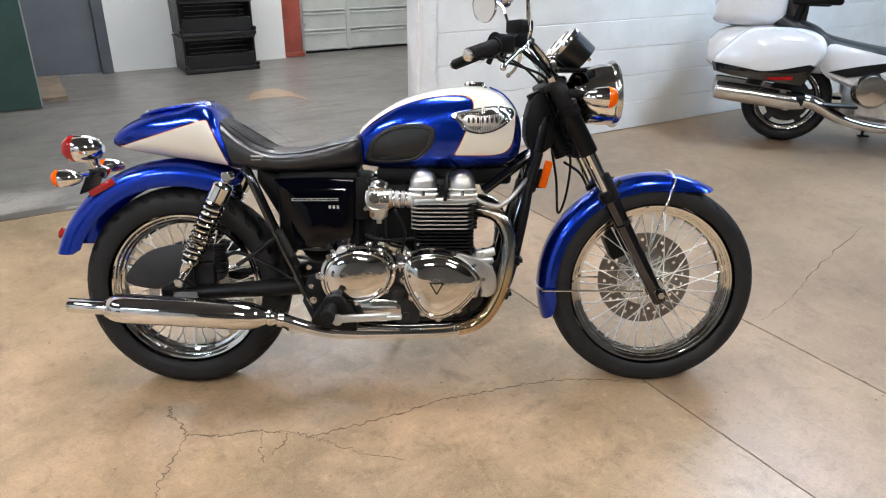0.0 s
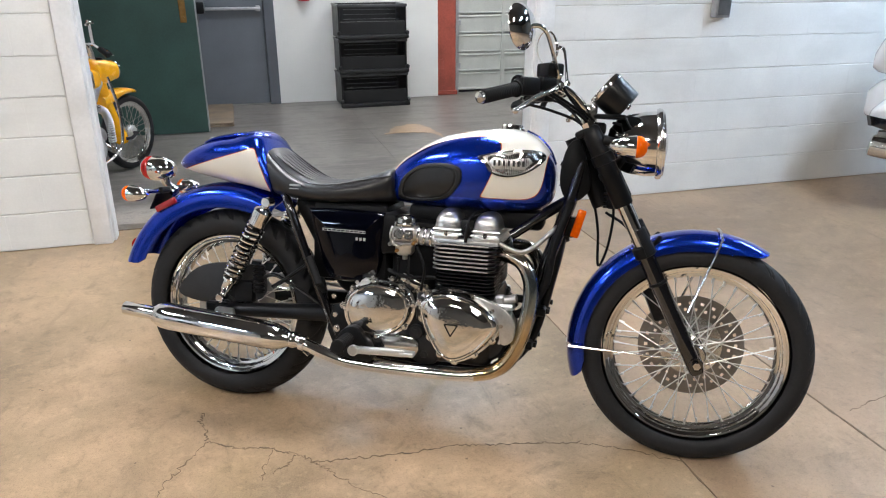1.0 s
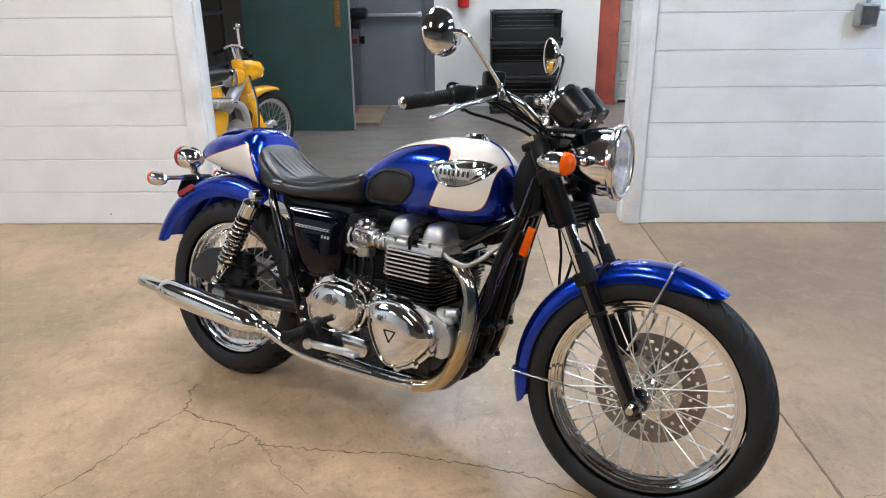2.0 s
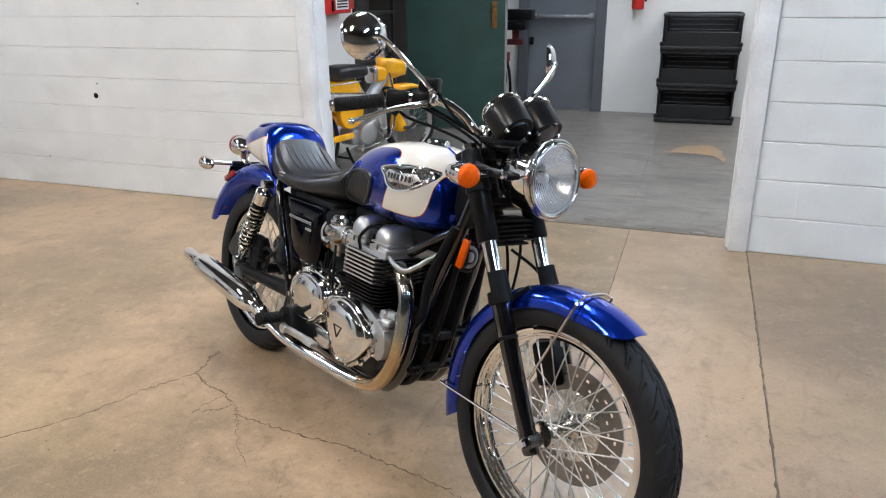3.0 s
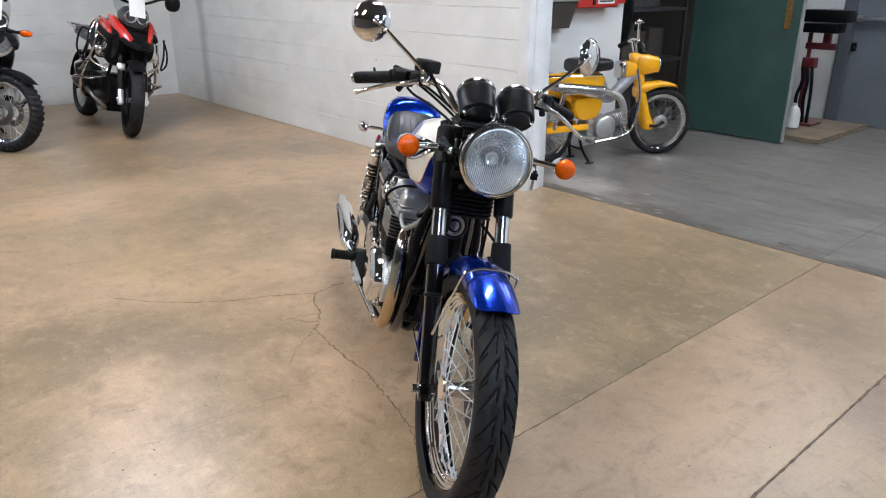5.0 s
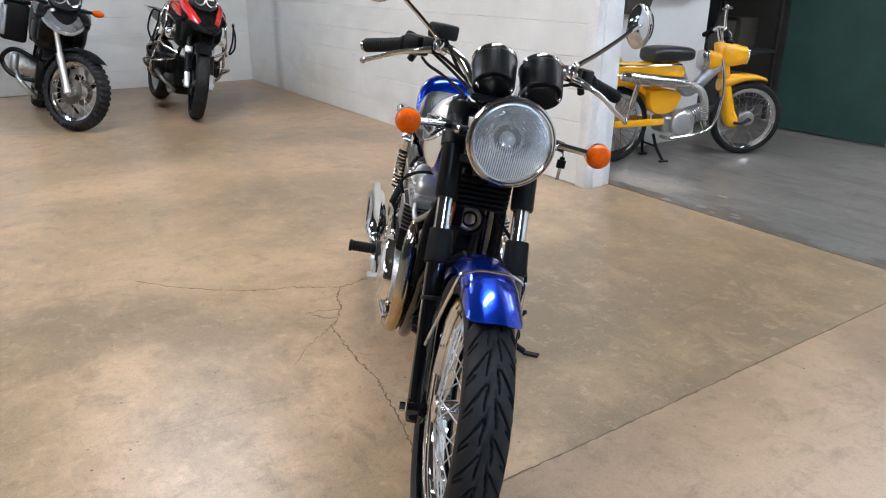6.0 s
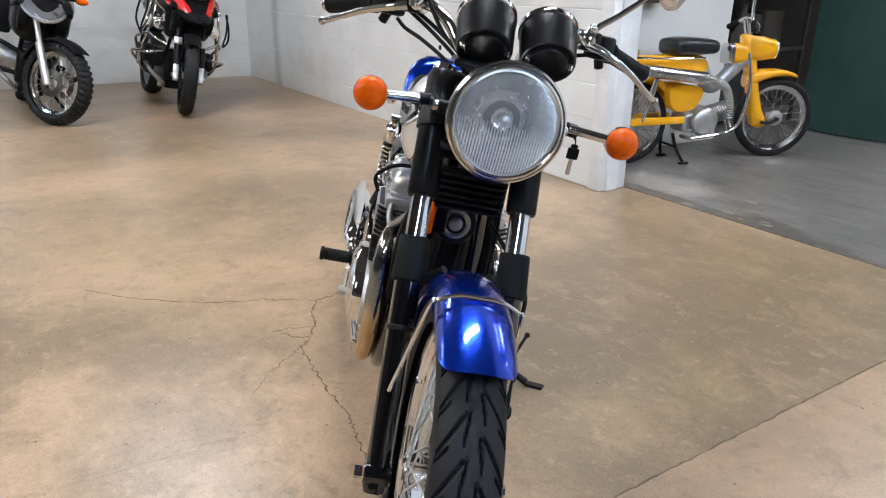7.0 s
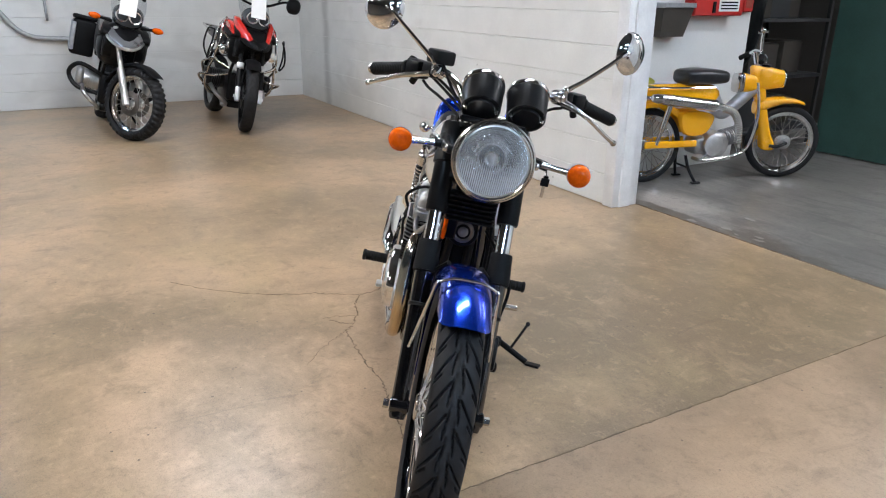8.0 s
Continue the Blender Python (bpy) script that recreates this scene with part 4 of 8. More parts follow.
def arc_fender(c, rows, a0, a1, n=48, corner=12.0, corner_end=None):
    """A mudguard: rows of (y, radius) swept round the wheel from angle a0 to a1 (degrees from straight up, forwards positive), its end corners rounded off."""
    th = 0.0025
    top, low = max(r for _, r in rows), min(r for _, r in rows)
    way = 1 if a1 > a0 else -1
    round_off = [way * (1 - math.sqrt(max(0.0, 1 - ((top - r) / (top - low)) ** 2))) for _, r in rows]
    last = corner if corner_end is None else corner_end
    rings = []
    for i in range(n + 1):
        outer, inner = [], []
        for (y, r), d in zip(rows, round_off):
            a = radians(a0 + d * corner + (a1 - a0 - d * (corner + last)) * i / n)
            outer.append((c[0] + r * math.sin(a), y, c[2] + r * math.cos(a)))
            inner.append((c[0] + (r - th) * math.sin(a), y * 0.965, c[2] + (r - th) * math.cos(a)))
        rings.append(outer + inner[::-1])
    return loft(rings)


fr = [(-0.061, 0.314), (-0.0615, 0.327), (-0.0585, 0.34), (-0.051, 0.3505), (-0.039, 0.3585), (-0.021, 0.3645), (0, 0.3665), (0.021, 0.3645), (0.039, 0.3585), (0.051, 0.3505), (0.0585, 0.34), (0.0615, 0.327), (0.061, 0.314)]
part("front_mudguard", arc_fender((FA[0] - 0.006, 0, FA[2]), fr, -108, 30, 96, 8.0, 33.0), BLUE, bike, "glossy metallic blue front mudguard", 30)


def stay(a, top):
    rad = lambda r, y: (FA[0] + r * math.sin(radians(a)), y, FA[2] + r * math.cos(radians(a)))
    return tube([top(-1), rad(0.338, -0.073), rad(0.354, -0.066), rad(0.369, -0.035), rad(0.371, 0), rad(0.369, 0.035), rad(0.354, 0.066), rad(0.338, 0.073), top(1)], 0.0036, 8, 4)


part("mudguard_stay", stay(6, lambda s: (1.452, 0.1 * s, 0.47)), POLISHED, bike, "chrome mudguard stay")
part("mudguard_stay", stay(-91, lambda s: (1.44, 0.094 * s, 0.326)), POLISHED, bike, "chrome mudguard stay")
part("mudguard_bracket", join(*[tube([fork(0.25, s * 0.095), (1.33, s * 0.075, 0.62), (1.36, s * 0.04, 0.67)], 0.007, 8, 3) for s in (-1, 1)]), BLACK_SATIN, bike)

# headlight
HL = Matrix.Translation((1.337, 0.011, 0.936)) @ pose(0, 0, 0, 0, -3, 0)
part("headlight_shell", xf(lathe([(0.02, -0.15), (0.045, -0.145), (0.07, -0.125), (0.086, -0.09), (0.093, -0.045), (0.094, -0.012), (0.092, -0.012), (0.091, -0.045), (0.084, -0.088), (0.068, -0.122), (0.044, -0.141), (0.018, -0.146)], (0, 0, 0), (1, 0, 0), 48), HL), CHROME, bike, "chrome headlight shell")
part("headlight_rim", xf(lathe([(0.093, -0.014), (0.1, -0.012), (0.1025, -0.005), (0.101, 0.002), (0.0975, 0.005), (0.0962, 0.0005), (0.0948, 0.0005), (0.0935, 0.0085), (0.0905, 0.0105), (0.0878, 0.008), (0.087, -0.01)], (0, 0, 0), (1, 0, 0), 56, close=True), HL), POLISHED, bike, "chrome headlight rim")
part("headlight_reflector", xf(lathe([(0.006, -0.078), (0.02, -0.0745), (0.024, -0.0705), (0.035, -0.066), (0.038, -0.061), (0.05, -0.054), (0.053, -0.048), (0.065, -0.038), (0.068, -0.031), (0.078, -0.02), (0.0805, -0.0135), (0.0865, -0.006), (0.0875, -0.008), (0.079, -0.024), (0.065, -0.043), (0.05, -0.06), (0.02, -0.084)], (0, 0, 0), (1, 0, 0), 44), HL), REFLECTOR, bike)
part("bulb_cap", xf(lathe([(0.0, -0.02), (0.006, -0.021), (0.0105, -0.024), (0.0135, -0.03), (0.014, -0.044), (0.01, -0.05)], (0, 0, 0), (1, 0, 0), 24), HL), STEEL, bike)
part("bulb_ring", xf(lathe([(0.019, -0.05), (0.03, -0.056), (0.032, -0.053), (0.021, -0.046)], (0, 0, 0), (1, 0, 0), 32, close=True), HL), BLACK_SATIN, bike)


def lens_front(R, cols=48, rows=24):
    """The domed face of a thin pressed lamp glass."""
    V, F = [], []
    for i in range(cols + 1):
        y = -R + 2 * R * i / cols
        h = math.sqrt(max(1e-7, R * R - y * y))
        for k in range(rows + 1):
            z = -h + 2 * h * k / rows
            V.append((0.022 * (1 - (y * y + z * z) / (R * R)), y, z))
    n = rows + 1
    for i in range(cols):
        for k in range(rows):
            F.append((i * n + k, (i + 1) * n + k, (i + 1) * n + k + 1, i * n + k + 1))
    return V, F


part("lens_border", xf(lathe([(0.0835, 0.0045), (0.0845, 0.0075), (0.0885, 0.006), (0.0885, 0.001)], (0, 0, 0), (1, 0, 0), 56, close=True), HL), SATIN, bike, "pale moulded edge of the lamp glass")
lens = part("headlight_lens", xf(lens_front(0.089), HL), LAMP_GLASS, bike, "clear fluted glass lens")
lens.visible_shadow = False
for s in (-1, 1):
    hb = part("headlight_bracket", join(lathe([(0.0285, -0.016), (0.0325, -0.014), (0.0325, 0.014), (0.0285, 0.016)], fork(0.645, s * 0.094), FD, 24), tube([(1.178, s * 0.108, 0.94), (1.225, s * 0.112 + 0.003, 0.936), (1.275, s * 0.105 + 0.008, 0.933)], [0.014, 0.0115, 0.0105], 14, 4), rod((1.275, s * 0.09 + 0.01, 0.933), (1.275, s * 0.112 + 0.01, 0.933), 0.012, 16, 0.002)), BLACK_SATIN, bike)
    part("bolt", lathe([(0.01, 0), (0.0102, s * 0.004), (0.008, s * 0.009), (0.0, s * 0.0105)], (1.275, s * 0.112 + 0.01, 0.933), (0, 1, 0), 16), POLISHED, hb, "bright dome bolt")


def indicator(c, fwd, stem, colour_label, k=0.88):
    """A bullet turn signal: chrome cup and amber lens; fwd is +1 when its lens looks ahead."""
    ind = part("indicator", join(lathe([(r * k, h * k * fwd) for r, h in ((0.007, -0.075), (0.02, -0.062), (0.03, -0.035), (0.034, -0.005), (0.034, 0.003), (0.03, 0.004))], c, (1, 0, 0), 28), rod(c, stem, 0.0085, 14)), CHROME, bike, "chrome bullet turn signal")
    part("lens", lathe([(r * k, h * k * fwd) for r, h in ((0.032, 0.002), (0.0335, 0.006), (0.032, 0.016), (0.026, 0.027), (0.015, 0.034), (0.0, 0.036))], c, (1, 0, 0), 28), ORANGE, ind, colour_label)
    root = Vector(stem) + (Vector(c) - Vector(stem)).normalized() * 0.028
    part("stem_cap", rod(stem, root, 0.0105, 14, 0.002), BLACK_SATIN, ind)
    return ind


for s in (-1, 1):
    indicator((1.262, s * 0.228 + 0.009, 0.93), 1, (1.232, s * 0.112 + 0.004, 0.935), "amber lens")
    indicator((-0.315, s * 0.152, 0.695), -1, (-0.27, s * 0.03, 0.70), "amber lens", 0.8)
part("indicator_bar", rod((-0.27, -0.06, 0.70), (-0.27, 0.06, 0.70), 0.011, 14, 0.002), BLACK_SATIN, bike)

# instruments
for y in (-0.038, 0.077):
    G = Matrix.Translation((1.172, y, 1.086)) @ pose(0, 0, 0, 0, 130, 0)
    gauge = part("gauge", xf(lathe([(0.047, 0.0), (0.0527, 0.003), (0.053, 0.012), (0.0528, 0.014), (0.0498, 0.074), (0.049, 0.077), (0.0465, 0.078), (0.0455, 0.076), (0.0425, 0.0745), (0.036, 0.0745), (0.034, 0.08), (0.0, 0.081)], (0, 0, 0), (0, 0, 1), 48), G), GAUGE_BLACK, bike, "black instrument cup")
    part("bezel", xf(lathe([(0.051, 0.006), (0.0548, 0.005), (0.0556, -0.003), (0.0528, -0.009), (0.047, -0.007), (0.047, 0.0)], (0, 0, 0), (0, 0, 1), 40, close=True), G), CHROME, gauge, "chrome bezel")
    part("dial", xf(lathe([(0.0, -0.002), (0.048, -0.002), (0.048, 0.002), (0.0, 0.002)], (0, 0, 0), (0, 0, 1), 40), G), PAPER, gauge, "white dial")
    for dy in (-0.0395, 0.0395):
        part("screw", xf(lathe([(0.0055, 0.07), (0.0055, 0.084), (0.004, 0.087), (0.0, 0.0875)], (-0.006, dy, 0), (0, 0, 1), 12), G), POLISHED, gauge, "bright screw")
part("gauge_bracket", join(box(1.15, 1.235, -0.085, 0.085, 1.0, 1.014, 0.004), box(1.13, 1.18, -0.05, 0.05, 0.955, 0.99, 0.006)), BLACK_SATIN, bike)
key = part("key", join(box(1.2305, 1.2355, 0.153, 0.175, 0.879, 0.9, 0.002, 2), box(1.2305, 1.2355, 0.157, 0.171, 0.9, 0.907, 0.002), tube([(1.233, 0.164, 0.905), (1.237, 0.162, 0.914), (1.233, 0.16, 0.923), (1.228, 0.161, 0.914)], 0.0013, 6, 4)), BLACK_PLASTIC, bike, "black headed key hanging from the ignition")
part("key_blade", join(box(1.232, 1.234, 0.16, 0.168, 0.849, 0.881, 0.0006), box(1.2315, 1.2345, 0.1625, 0.1645, 0.852, 0.879)), POLISHED, key, "bright notched key blade")
part("ignition_lock", join(rod((1.2, 0.13, 0.93), (1.236, 0.158, 0.93), 0.0125, 18, 0.002), rod((1.236, 0.158, 0.93), (1.239, 0.1605, 0.93), 0.009, 16, 0.001)), BLACK_SATIN, bike)

# handlebar, controls, mirrors
steered = set(bike.children)
bar = [(0.94, -0.257, 1.067), (0.99, -0.2, 1.083), (1.04, -0.145, 1.085), (1.085, -0.105, 1.06), (1.118, -0.075, 1.02), (1.125, -0.04, 1.005), (1.125, 0.04, 1.005), (1.118, 0.075, 1.02), (1.085, 0.105, 1.06), (1.04, 0.145, 1.085), (0.99, 0.2, 1.083), (0.94, 0.257, 1.067)]
part("handlebar", tube(bar, 0.0115, 14, 5), CHROME, bike, "chrome handlebar")
part("bar_clamp", join(*[box(1.108, 1.15, s * 0.045 - 0.018, s * 0.045 + 0.018, 0.975, 1.04, 0.008, 2) for s in (-1, 1)]), POLISHED, bike)
for s in (-1, 1):
    a, b = Vector((0.944, s * 0.253, 1.068)), Vector((0.873, -0.347, 1.041) if s < 0 else (0.86, 0.366, 1.036))
    d = (b - a).normalized()
    ribs = []
    L = (b - a).length
    for i in range(40):
        ribs.append((0.0175 + (0.0012 if i % 2 else 0), L * i / 39))
    g = part("grip", lathe([(0.023, 0), (0.023, 0.006)] + [(r, h + 0.006) for r, h in ribs] + [(0.014, L + 0.008)], a, d, 18), GRIP_RUBBER, bike, "black rubber grip")
    part("bar_end", lathe([(0.0155, 0), (0.016, 0.006), (0.014, 0.013), (0.004, 0.016)], b + d * 0.006, d, 18), POLISHED, g, "metal bar end")
    part("switch_housing", join(xf(box(-0.03, 0.028, -0.024, 0.024, -0.026, 0.024, 0.008, 2), Matrix.Translation((0.968, s * 0.225, 1.076)) @ pose(0, 0, 0, 0, 0, s * -40)), xf(box(-0.024, 0.03, -0.02, 0.02, -0.02, 0.02, 0.007, 2), Matrix.Translation((1.012, s * 0.185, 1.084)) @ pose(0, 0, 0, 0, 0, s * -42)), rod((0.98, s * 0.22, 1.07), (0.965, s * 0.235, 1.035), 0.01, 12)), BLACK_SATIN, bike)
    reach = [(1.04, -0.19, 1.077), (1.03, -0.225, 1.066), (1.0, -0.275, 1.048), (0.975, -0.318, 1.026), (0.957, -0.356, 1.008)] if s < 0 else [(1.05, 0.178, 1.078), (1.068, 0.212, 1.068), (1.073, 0.262, 1.046), (1.063, 0.31, 1.016), (1.045, 0.347, 0.996)]
    part("lever", join(tube(reach, [0.009, 0.0078, 0.0066, 0.0058, 0.0062], 12, 5), ball(reach[-1], 0.0088, n=14)), POLISHED, bike, "polished alloy lever with a ball end")
    part("lever_perch", join(tube([(1.018, s * 0.17, 1.09), (1.04, s * 0.168, 1.092), (1.055, s * 0.178, 1.08)], [0.013, 0.0125, 0.011], 14, 4), lathe([(0.0125, -0.012), (0.0185, -0.011), (0.0185, 0.011), (0.0125, 0.012)], (1.022, s * 0.166, 1.085), (-0.72, s * 0.69, 0), 20), lathe([(0.009, 0.0), (0.0095, 0.012), (0.006, 0.015), (0, 0.0155)], (1.053, s * 0.18, 1.078), (0, 0, 1), 14)), CHROME, bike, "chrome lever perch")
    m = part("mirror", join(tube([(1.045, s * 0.18, 1.09), (1.044, s * 0.188, 1.112), (1.037, s * 0.225, 1.142), (1.026, s * 0.28, 1.183 + (0.01 if s > 0 else 0)), (1.017, s * 0.312, 1.207 + (0.018 if s > 0 else 0)), (1.0, s * 0.33, 1.219 + (0.018 if s > 0 else 0)), (0.978, s * 0.34, 1.217 + (0.018 if s > 0 else 0))], [0.0068, 0.0064, 0.0058, 0.0054, 0.0054, 0.006, 0.007], 10, 5), ball((1.045, s * 0.18, 1.108), 0.0105, n=12), rod((1.045, s * 0.18, 1.078), (1.045, s * 0.18, 1.104), 0.009, 6)), CHROME, bike, "chrome round mirror")
    MH = Matrix.Translation((0.958, s * 0.346, 1.216 + (0.018 if s > 0 else 0))) @ pose(0, 0, 0, 0, -8, 0) @ pose(0, 0, 0, 0, 0, 40 if s > 0 else -22)
    part("mirror_head", xf(lathe([(0.0, 0.026), (0.02, 0.025), (0.042, 0.018), (0.056, 0.006), (0.059, -0.002), (0.057, -0.006), (0.052, -0.004)], (0, 0, 0), (1, 0, 0), 36), MH), CHROME, m, "chrome mirror shell")
    part("mirror_glass", xf(lathe([(0.0, -0.0042), (0.053, -0.0042), (0.053, -0.002), (0.0, -0.002)], (0, 0, 0), (1, 0, 0), 36), MH), CHROME, m, "mirror glass")
part("brake_reservoir", xf(box(-0.026, 0.026, -0.032, 0.032, -0.014, 0.024, 0.007, 2), Matrix.Translation((1.02, -0.168, 1.118)) @ pose(0, 0, 0, 0, 0, 38)), BLACK_SATIN, bike, "black brake fluid reservoir")
for pts in (
        [(0.925, -0.232, 1.075), (0.935, -0.252, 1.096), (0.96, -0.23, 1.096), (1.06, -0.127, 1.046), (1.135, -0.052, 0.99), (1.15, -0.03, 0.93), (1.08, -0.02, 0.86)],
        [(0.93, -0.236, 1.065), (0.945, -0.246, 1.087), (0.97, -0.225, 1.087), (1.06, -0.132, 1.037), (1.13, -0.062, 0.983), (1.14, -0.04, 0.92), (1.08, -0.03, 0.85)],
        [(1.03, -0.17, 1.125), (1.045, -0.155, 1.1), (1.085, -0.115, 1.042), (1.14, -0.062, 0.997), (1.17, -0.04, 0.94), (1.15, -0.03, 0.84)],
        [(0.95, -0.205, 1.045), (0.97, -0.185, 1.03), (1.02, -0.15, 1.018), (1.1, -0.095, 0.99), (1.12, -0.06, 0.95), (1.06, -0.05, 0.86)],
        [(1.2, -0.075, 0.99), (1.225, -0.04, 0.985), (1.24, 0.0, 0.985), (1.235, 0.03, 0.975), (1.2, 0.03, 0.94)],
        [(1.0, 0.19, 1.055), (1.03, 0.15, 1.045), (1.08, 0.1, 1.01), (1.12, 0.05, 0.95), (1.08, 0.03, 0.88)],
        [(1.17, 0.04, 0.8), (1.22, 0.05, 0.74), (1.215, 0.055, 0.62), (1.19, 0.058, 0.55), (1.18, 0.06, 0.66), (1.16, 0.05, 0.76)]):
    part("cable", tube(pts, 0.0042, 8, 7), BLACK_PLASTIC, bike)
for ob in set(bike.children) - steered:
    ob.matrix_basis = Matrix.Translation((0, 0.011, 0))

# tank
TANK = np.array([(0.545, 0.05, 0.73, 0.815), (0.556, 0.064, 0.72, 0.835), (0.60, 0.084, 0.713, 0.872), (0.67, 0.105, 0.711, 0.914), (0.75, 0.124, 0.71, 0.941), (0.84, 0.138, 0.71, 0.957), (0.91, 0.140, 0.711, 0.96),
                 (0.965, 0.13, 0.715, 0.946), (1.01, 0.11, 0.726, 0.912), (1.037, 0.082, 0.748, 0.872), (1.046, 0.05, 0.78, 0.84)])
part("fuel_tank", body(TANK, 2.7, 64, 7), TANK_PAINT, bike, "blue fuel tank with white panel", 50)


def tank_side(x, z, h, side=-1):
    hw, zb, zt = (float(np.interp(x, TANK[:, 0], TANK[:, i])) for i in (1, 2, 3))
    s = min(0.98, abs((z - (zb + zt) / 2) / ((zt - zb) / 2)))
    return (x, side * (hw * (1 - s ** 2.7) ** (1 / 2.7) + h), z)


def span(line, x, k):
    """Lowest and highest z of an outline at x, the outline shrunk by k about its middle."""
    cx, cz = sum(p[0] for p in line) / len(line), sum(p[1] for p in line) / len(line)
    P = [(cx + k * (a - cx), cz + k * (b - cz)) for a, b in line]
    zs = [a[1] + (b[1] - a[1]) * (x - a[0]) / (b[0] - a[0]) for a, b in zip(P, P[1:] + P[:1]) if (a[0] - x) * (b[0] - x) < 0]
    return (min(zs), max(zs)) if len(zs) > 1 else (cz, cz)


badge_line = smooth_outline([(0.83, 0.881), (0.915, 0.9), (0.978, 0.904), (1.016, 0.894), (1.018, 0.876), (0.992, 0.848), (0.95, 0.828), (0.905, 0.822), (0.868, 0.832), (0.85, 0.856)], 5)
knee_line = smooth_outline([(0.572, 0.737), (0.583, 0.79), (0.622, 0.828), (0.67, 0.847), (0.735, 0.851), (0.776, 0.838), (0.778, 0.8), (0.75, 0.76), (0.705, 0.737), (0.61, 0.729)], 5)
for side in (-1, 1):
    f = lambda x, z, h, side=side: tank_side(x, z, h, side)
    bd = part("tank_badge", pad(badge_line, [(1.0, -0.004), (1.0, 0.004), (0.96, 0.0075), (0.88, 0.007), (0.84, 0.0045), (0.5, 0.0048), (0.02, 0.005)], f), CHROME, bike, "chrome winged tank badge")
    part("badge_field", pad(badge_line, [(0.86, 0.003), (0.86, 0.0052), (0.05, 0.0056)], f), STEEL, bd, "grey recessed badge field")
    ribs = []
    for i in range(34):
        x0 = 0.848 + i * 0.005
        z0, z1 = span(badge_line, x0, 0.82)
        if z1 - z0 > 0.004:
            ribs.append(tube([f(x0, z0, 0.006), f(x0, (z0 + z1) / 2, 0.0068), f(x0, z1, 0.006)], 0.0013, 6))
    part("badge_ribs", join(*ribs), CHROME, bd, "fine chrome ribs")
    name_band = [(0.862, 0.866), (0.874, 0.878), (0.975, 0.88), (0.985, 0.869), (0.965, 0.847), (0.882, 0.845)]
    part("badge_band", pad(name_band, [(1.0, 0.004), (1.0, 0.0082), (0.95, 0.0088), (0.05, 0.0088)], f), SATIN, bd, "silver name band")
    bars = []
    for i in range(7):
        x0 = 0.876 + i * 0.0137
        c = ((x0, 0.855), (x0 + 0.0062, 0.855), (x0 + 0.0062, 0.871), (x0, 0.871))
        bars.append(loft([[f(x, z, 0.008) for x, z in c], [f(x, z, 0.0101) for x, z in c]]))
    part("badge_bars", join(*bars), CARRIER_GREY, bd, "dark plain bars on the badge")
    part("knee_pad", pad(knee_line, [(1.0, -0.004), (1.0, 0.004), (0.98, 0.0068), (0.95, 0.0078), (0.87, 0.0078), (0.845, 0.0062), (0.83, 0.0035), (0.79, 0.0035), (0.76, 0.0055), (0.4, 0.0068), (0.02, 0.007)], f), KNEE_RUBBER, bike, "black rubber knee pad")
part("fuel_cap", lathe([(0.038, 0.0), (0.039, 0.004), (0.034, 0.006), (0.033, 0.013), (0.029, 0.017), (0.0, 0.019)], (0.905, 0, 0.955), (0.02, 0, 1), 32), CHROME, bike, "chrome fuel cap")
part("tank_seam", tube([(x, 0, z) for x, z in ((0.95, 0.956), (0.99, 0.937), (1.025, 0.9), (1.043, 0.86))], 0.0028, 8, 4), BLUE, bike)

# seat and cowl
SEAT = [(0.562, 0.06, 0.722, 0.812), (0.545, 0.084, 0.712, 0.822), (0.50, 0.102, 0.707, 0.806), (0.44, 0.115, 0.704, 0.787), (0.37, 0.126, 0.702, 0.772), (0.30, 0.128, 0.702, 0.77), (0.25, 0.128, 0.704, 0.787), (0.205, 0.126, 0.708, 0.814), (0.172, 0.12, 0.712, 0.839), (0.15, 0.114, 0.716, 0.855), (0.132, 0.107, 0.72, 0.866), (0.115, 0.092, 0.725, 0.868)]
part("seat", body(SEAT, 2.9, 56, 6), VINYL, bike, "black vinyl solo seat", 50)
pleats = []
for i in range(7):
    y = -0.072 + i * 0.024
    k = (abs(y) / 0.1) ** 2
    pleats.append(tube([(0.3, y * 0.9, 0.766), (0.262, y * 0.97, 0.78), (0.228, y, 0.798), (0.198, y, 0.816), (0.17, y * 0.97, 0.838 - 0.006 * k), (0.148, y * 0.92, 0.853 - 0.014 * k)], [0.001, 0.0028, 0.004, 0.004, 0.0034, 0.001], 12, 5))
part("seat_pleats", join(*pleats), VINYL, bike, "padded pleats of the seat back")
for s in (-1, 1):
    part("seat_piping", tube([(0.55, s * 0.078, 0.80), (0.46, s * 0.096, 0.782), (0.37, s * 0.104, 0.763), (0.29, s * 0.106, 0.762), (0.23, s * 0.106, 0.784), (0.18, s * 0.098, 0.818), (0.147, s * 0.086, 0.845), (0.125, s * 0.06, 0.862)], 0.0028, 8, 5), VINYL, bike)
    part("seat_tag", join(box(0.235, 0.272, s * 0.1275 - 0.0015, s * 0.1275 + 0.0015, 0.754, 0.7595), box(0.235, 0.265, s * 0.1275 - 0.0015, s * 0.1275 + 0.0015, 0.745, 0.747)), SILVER_TEXT, bike, "small plain silver bars on the seat side")
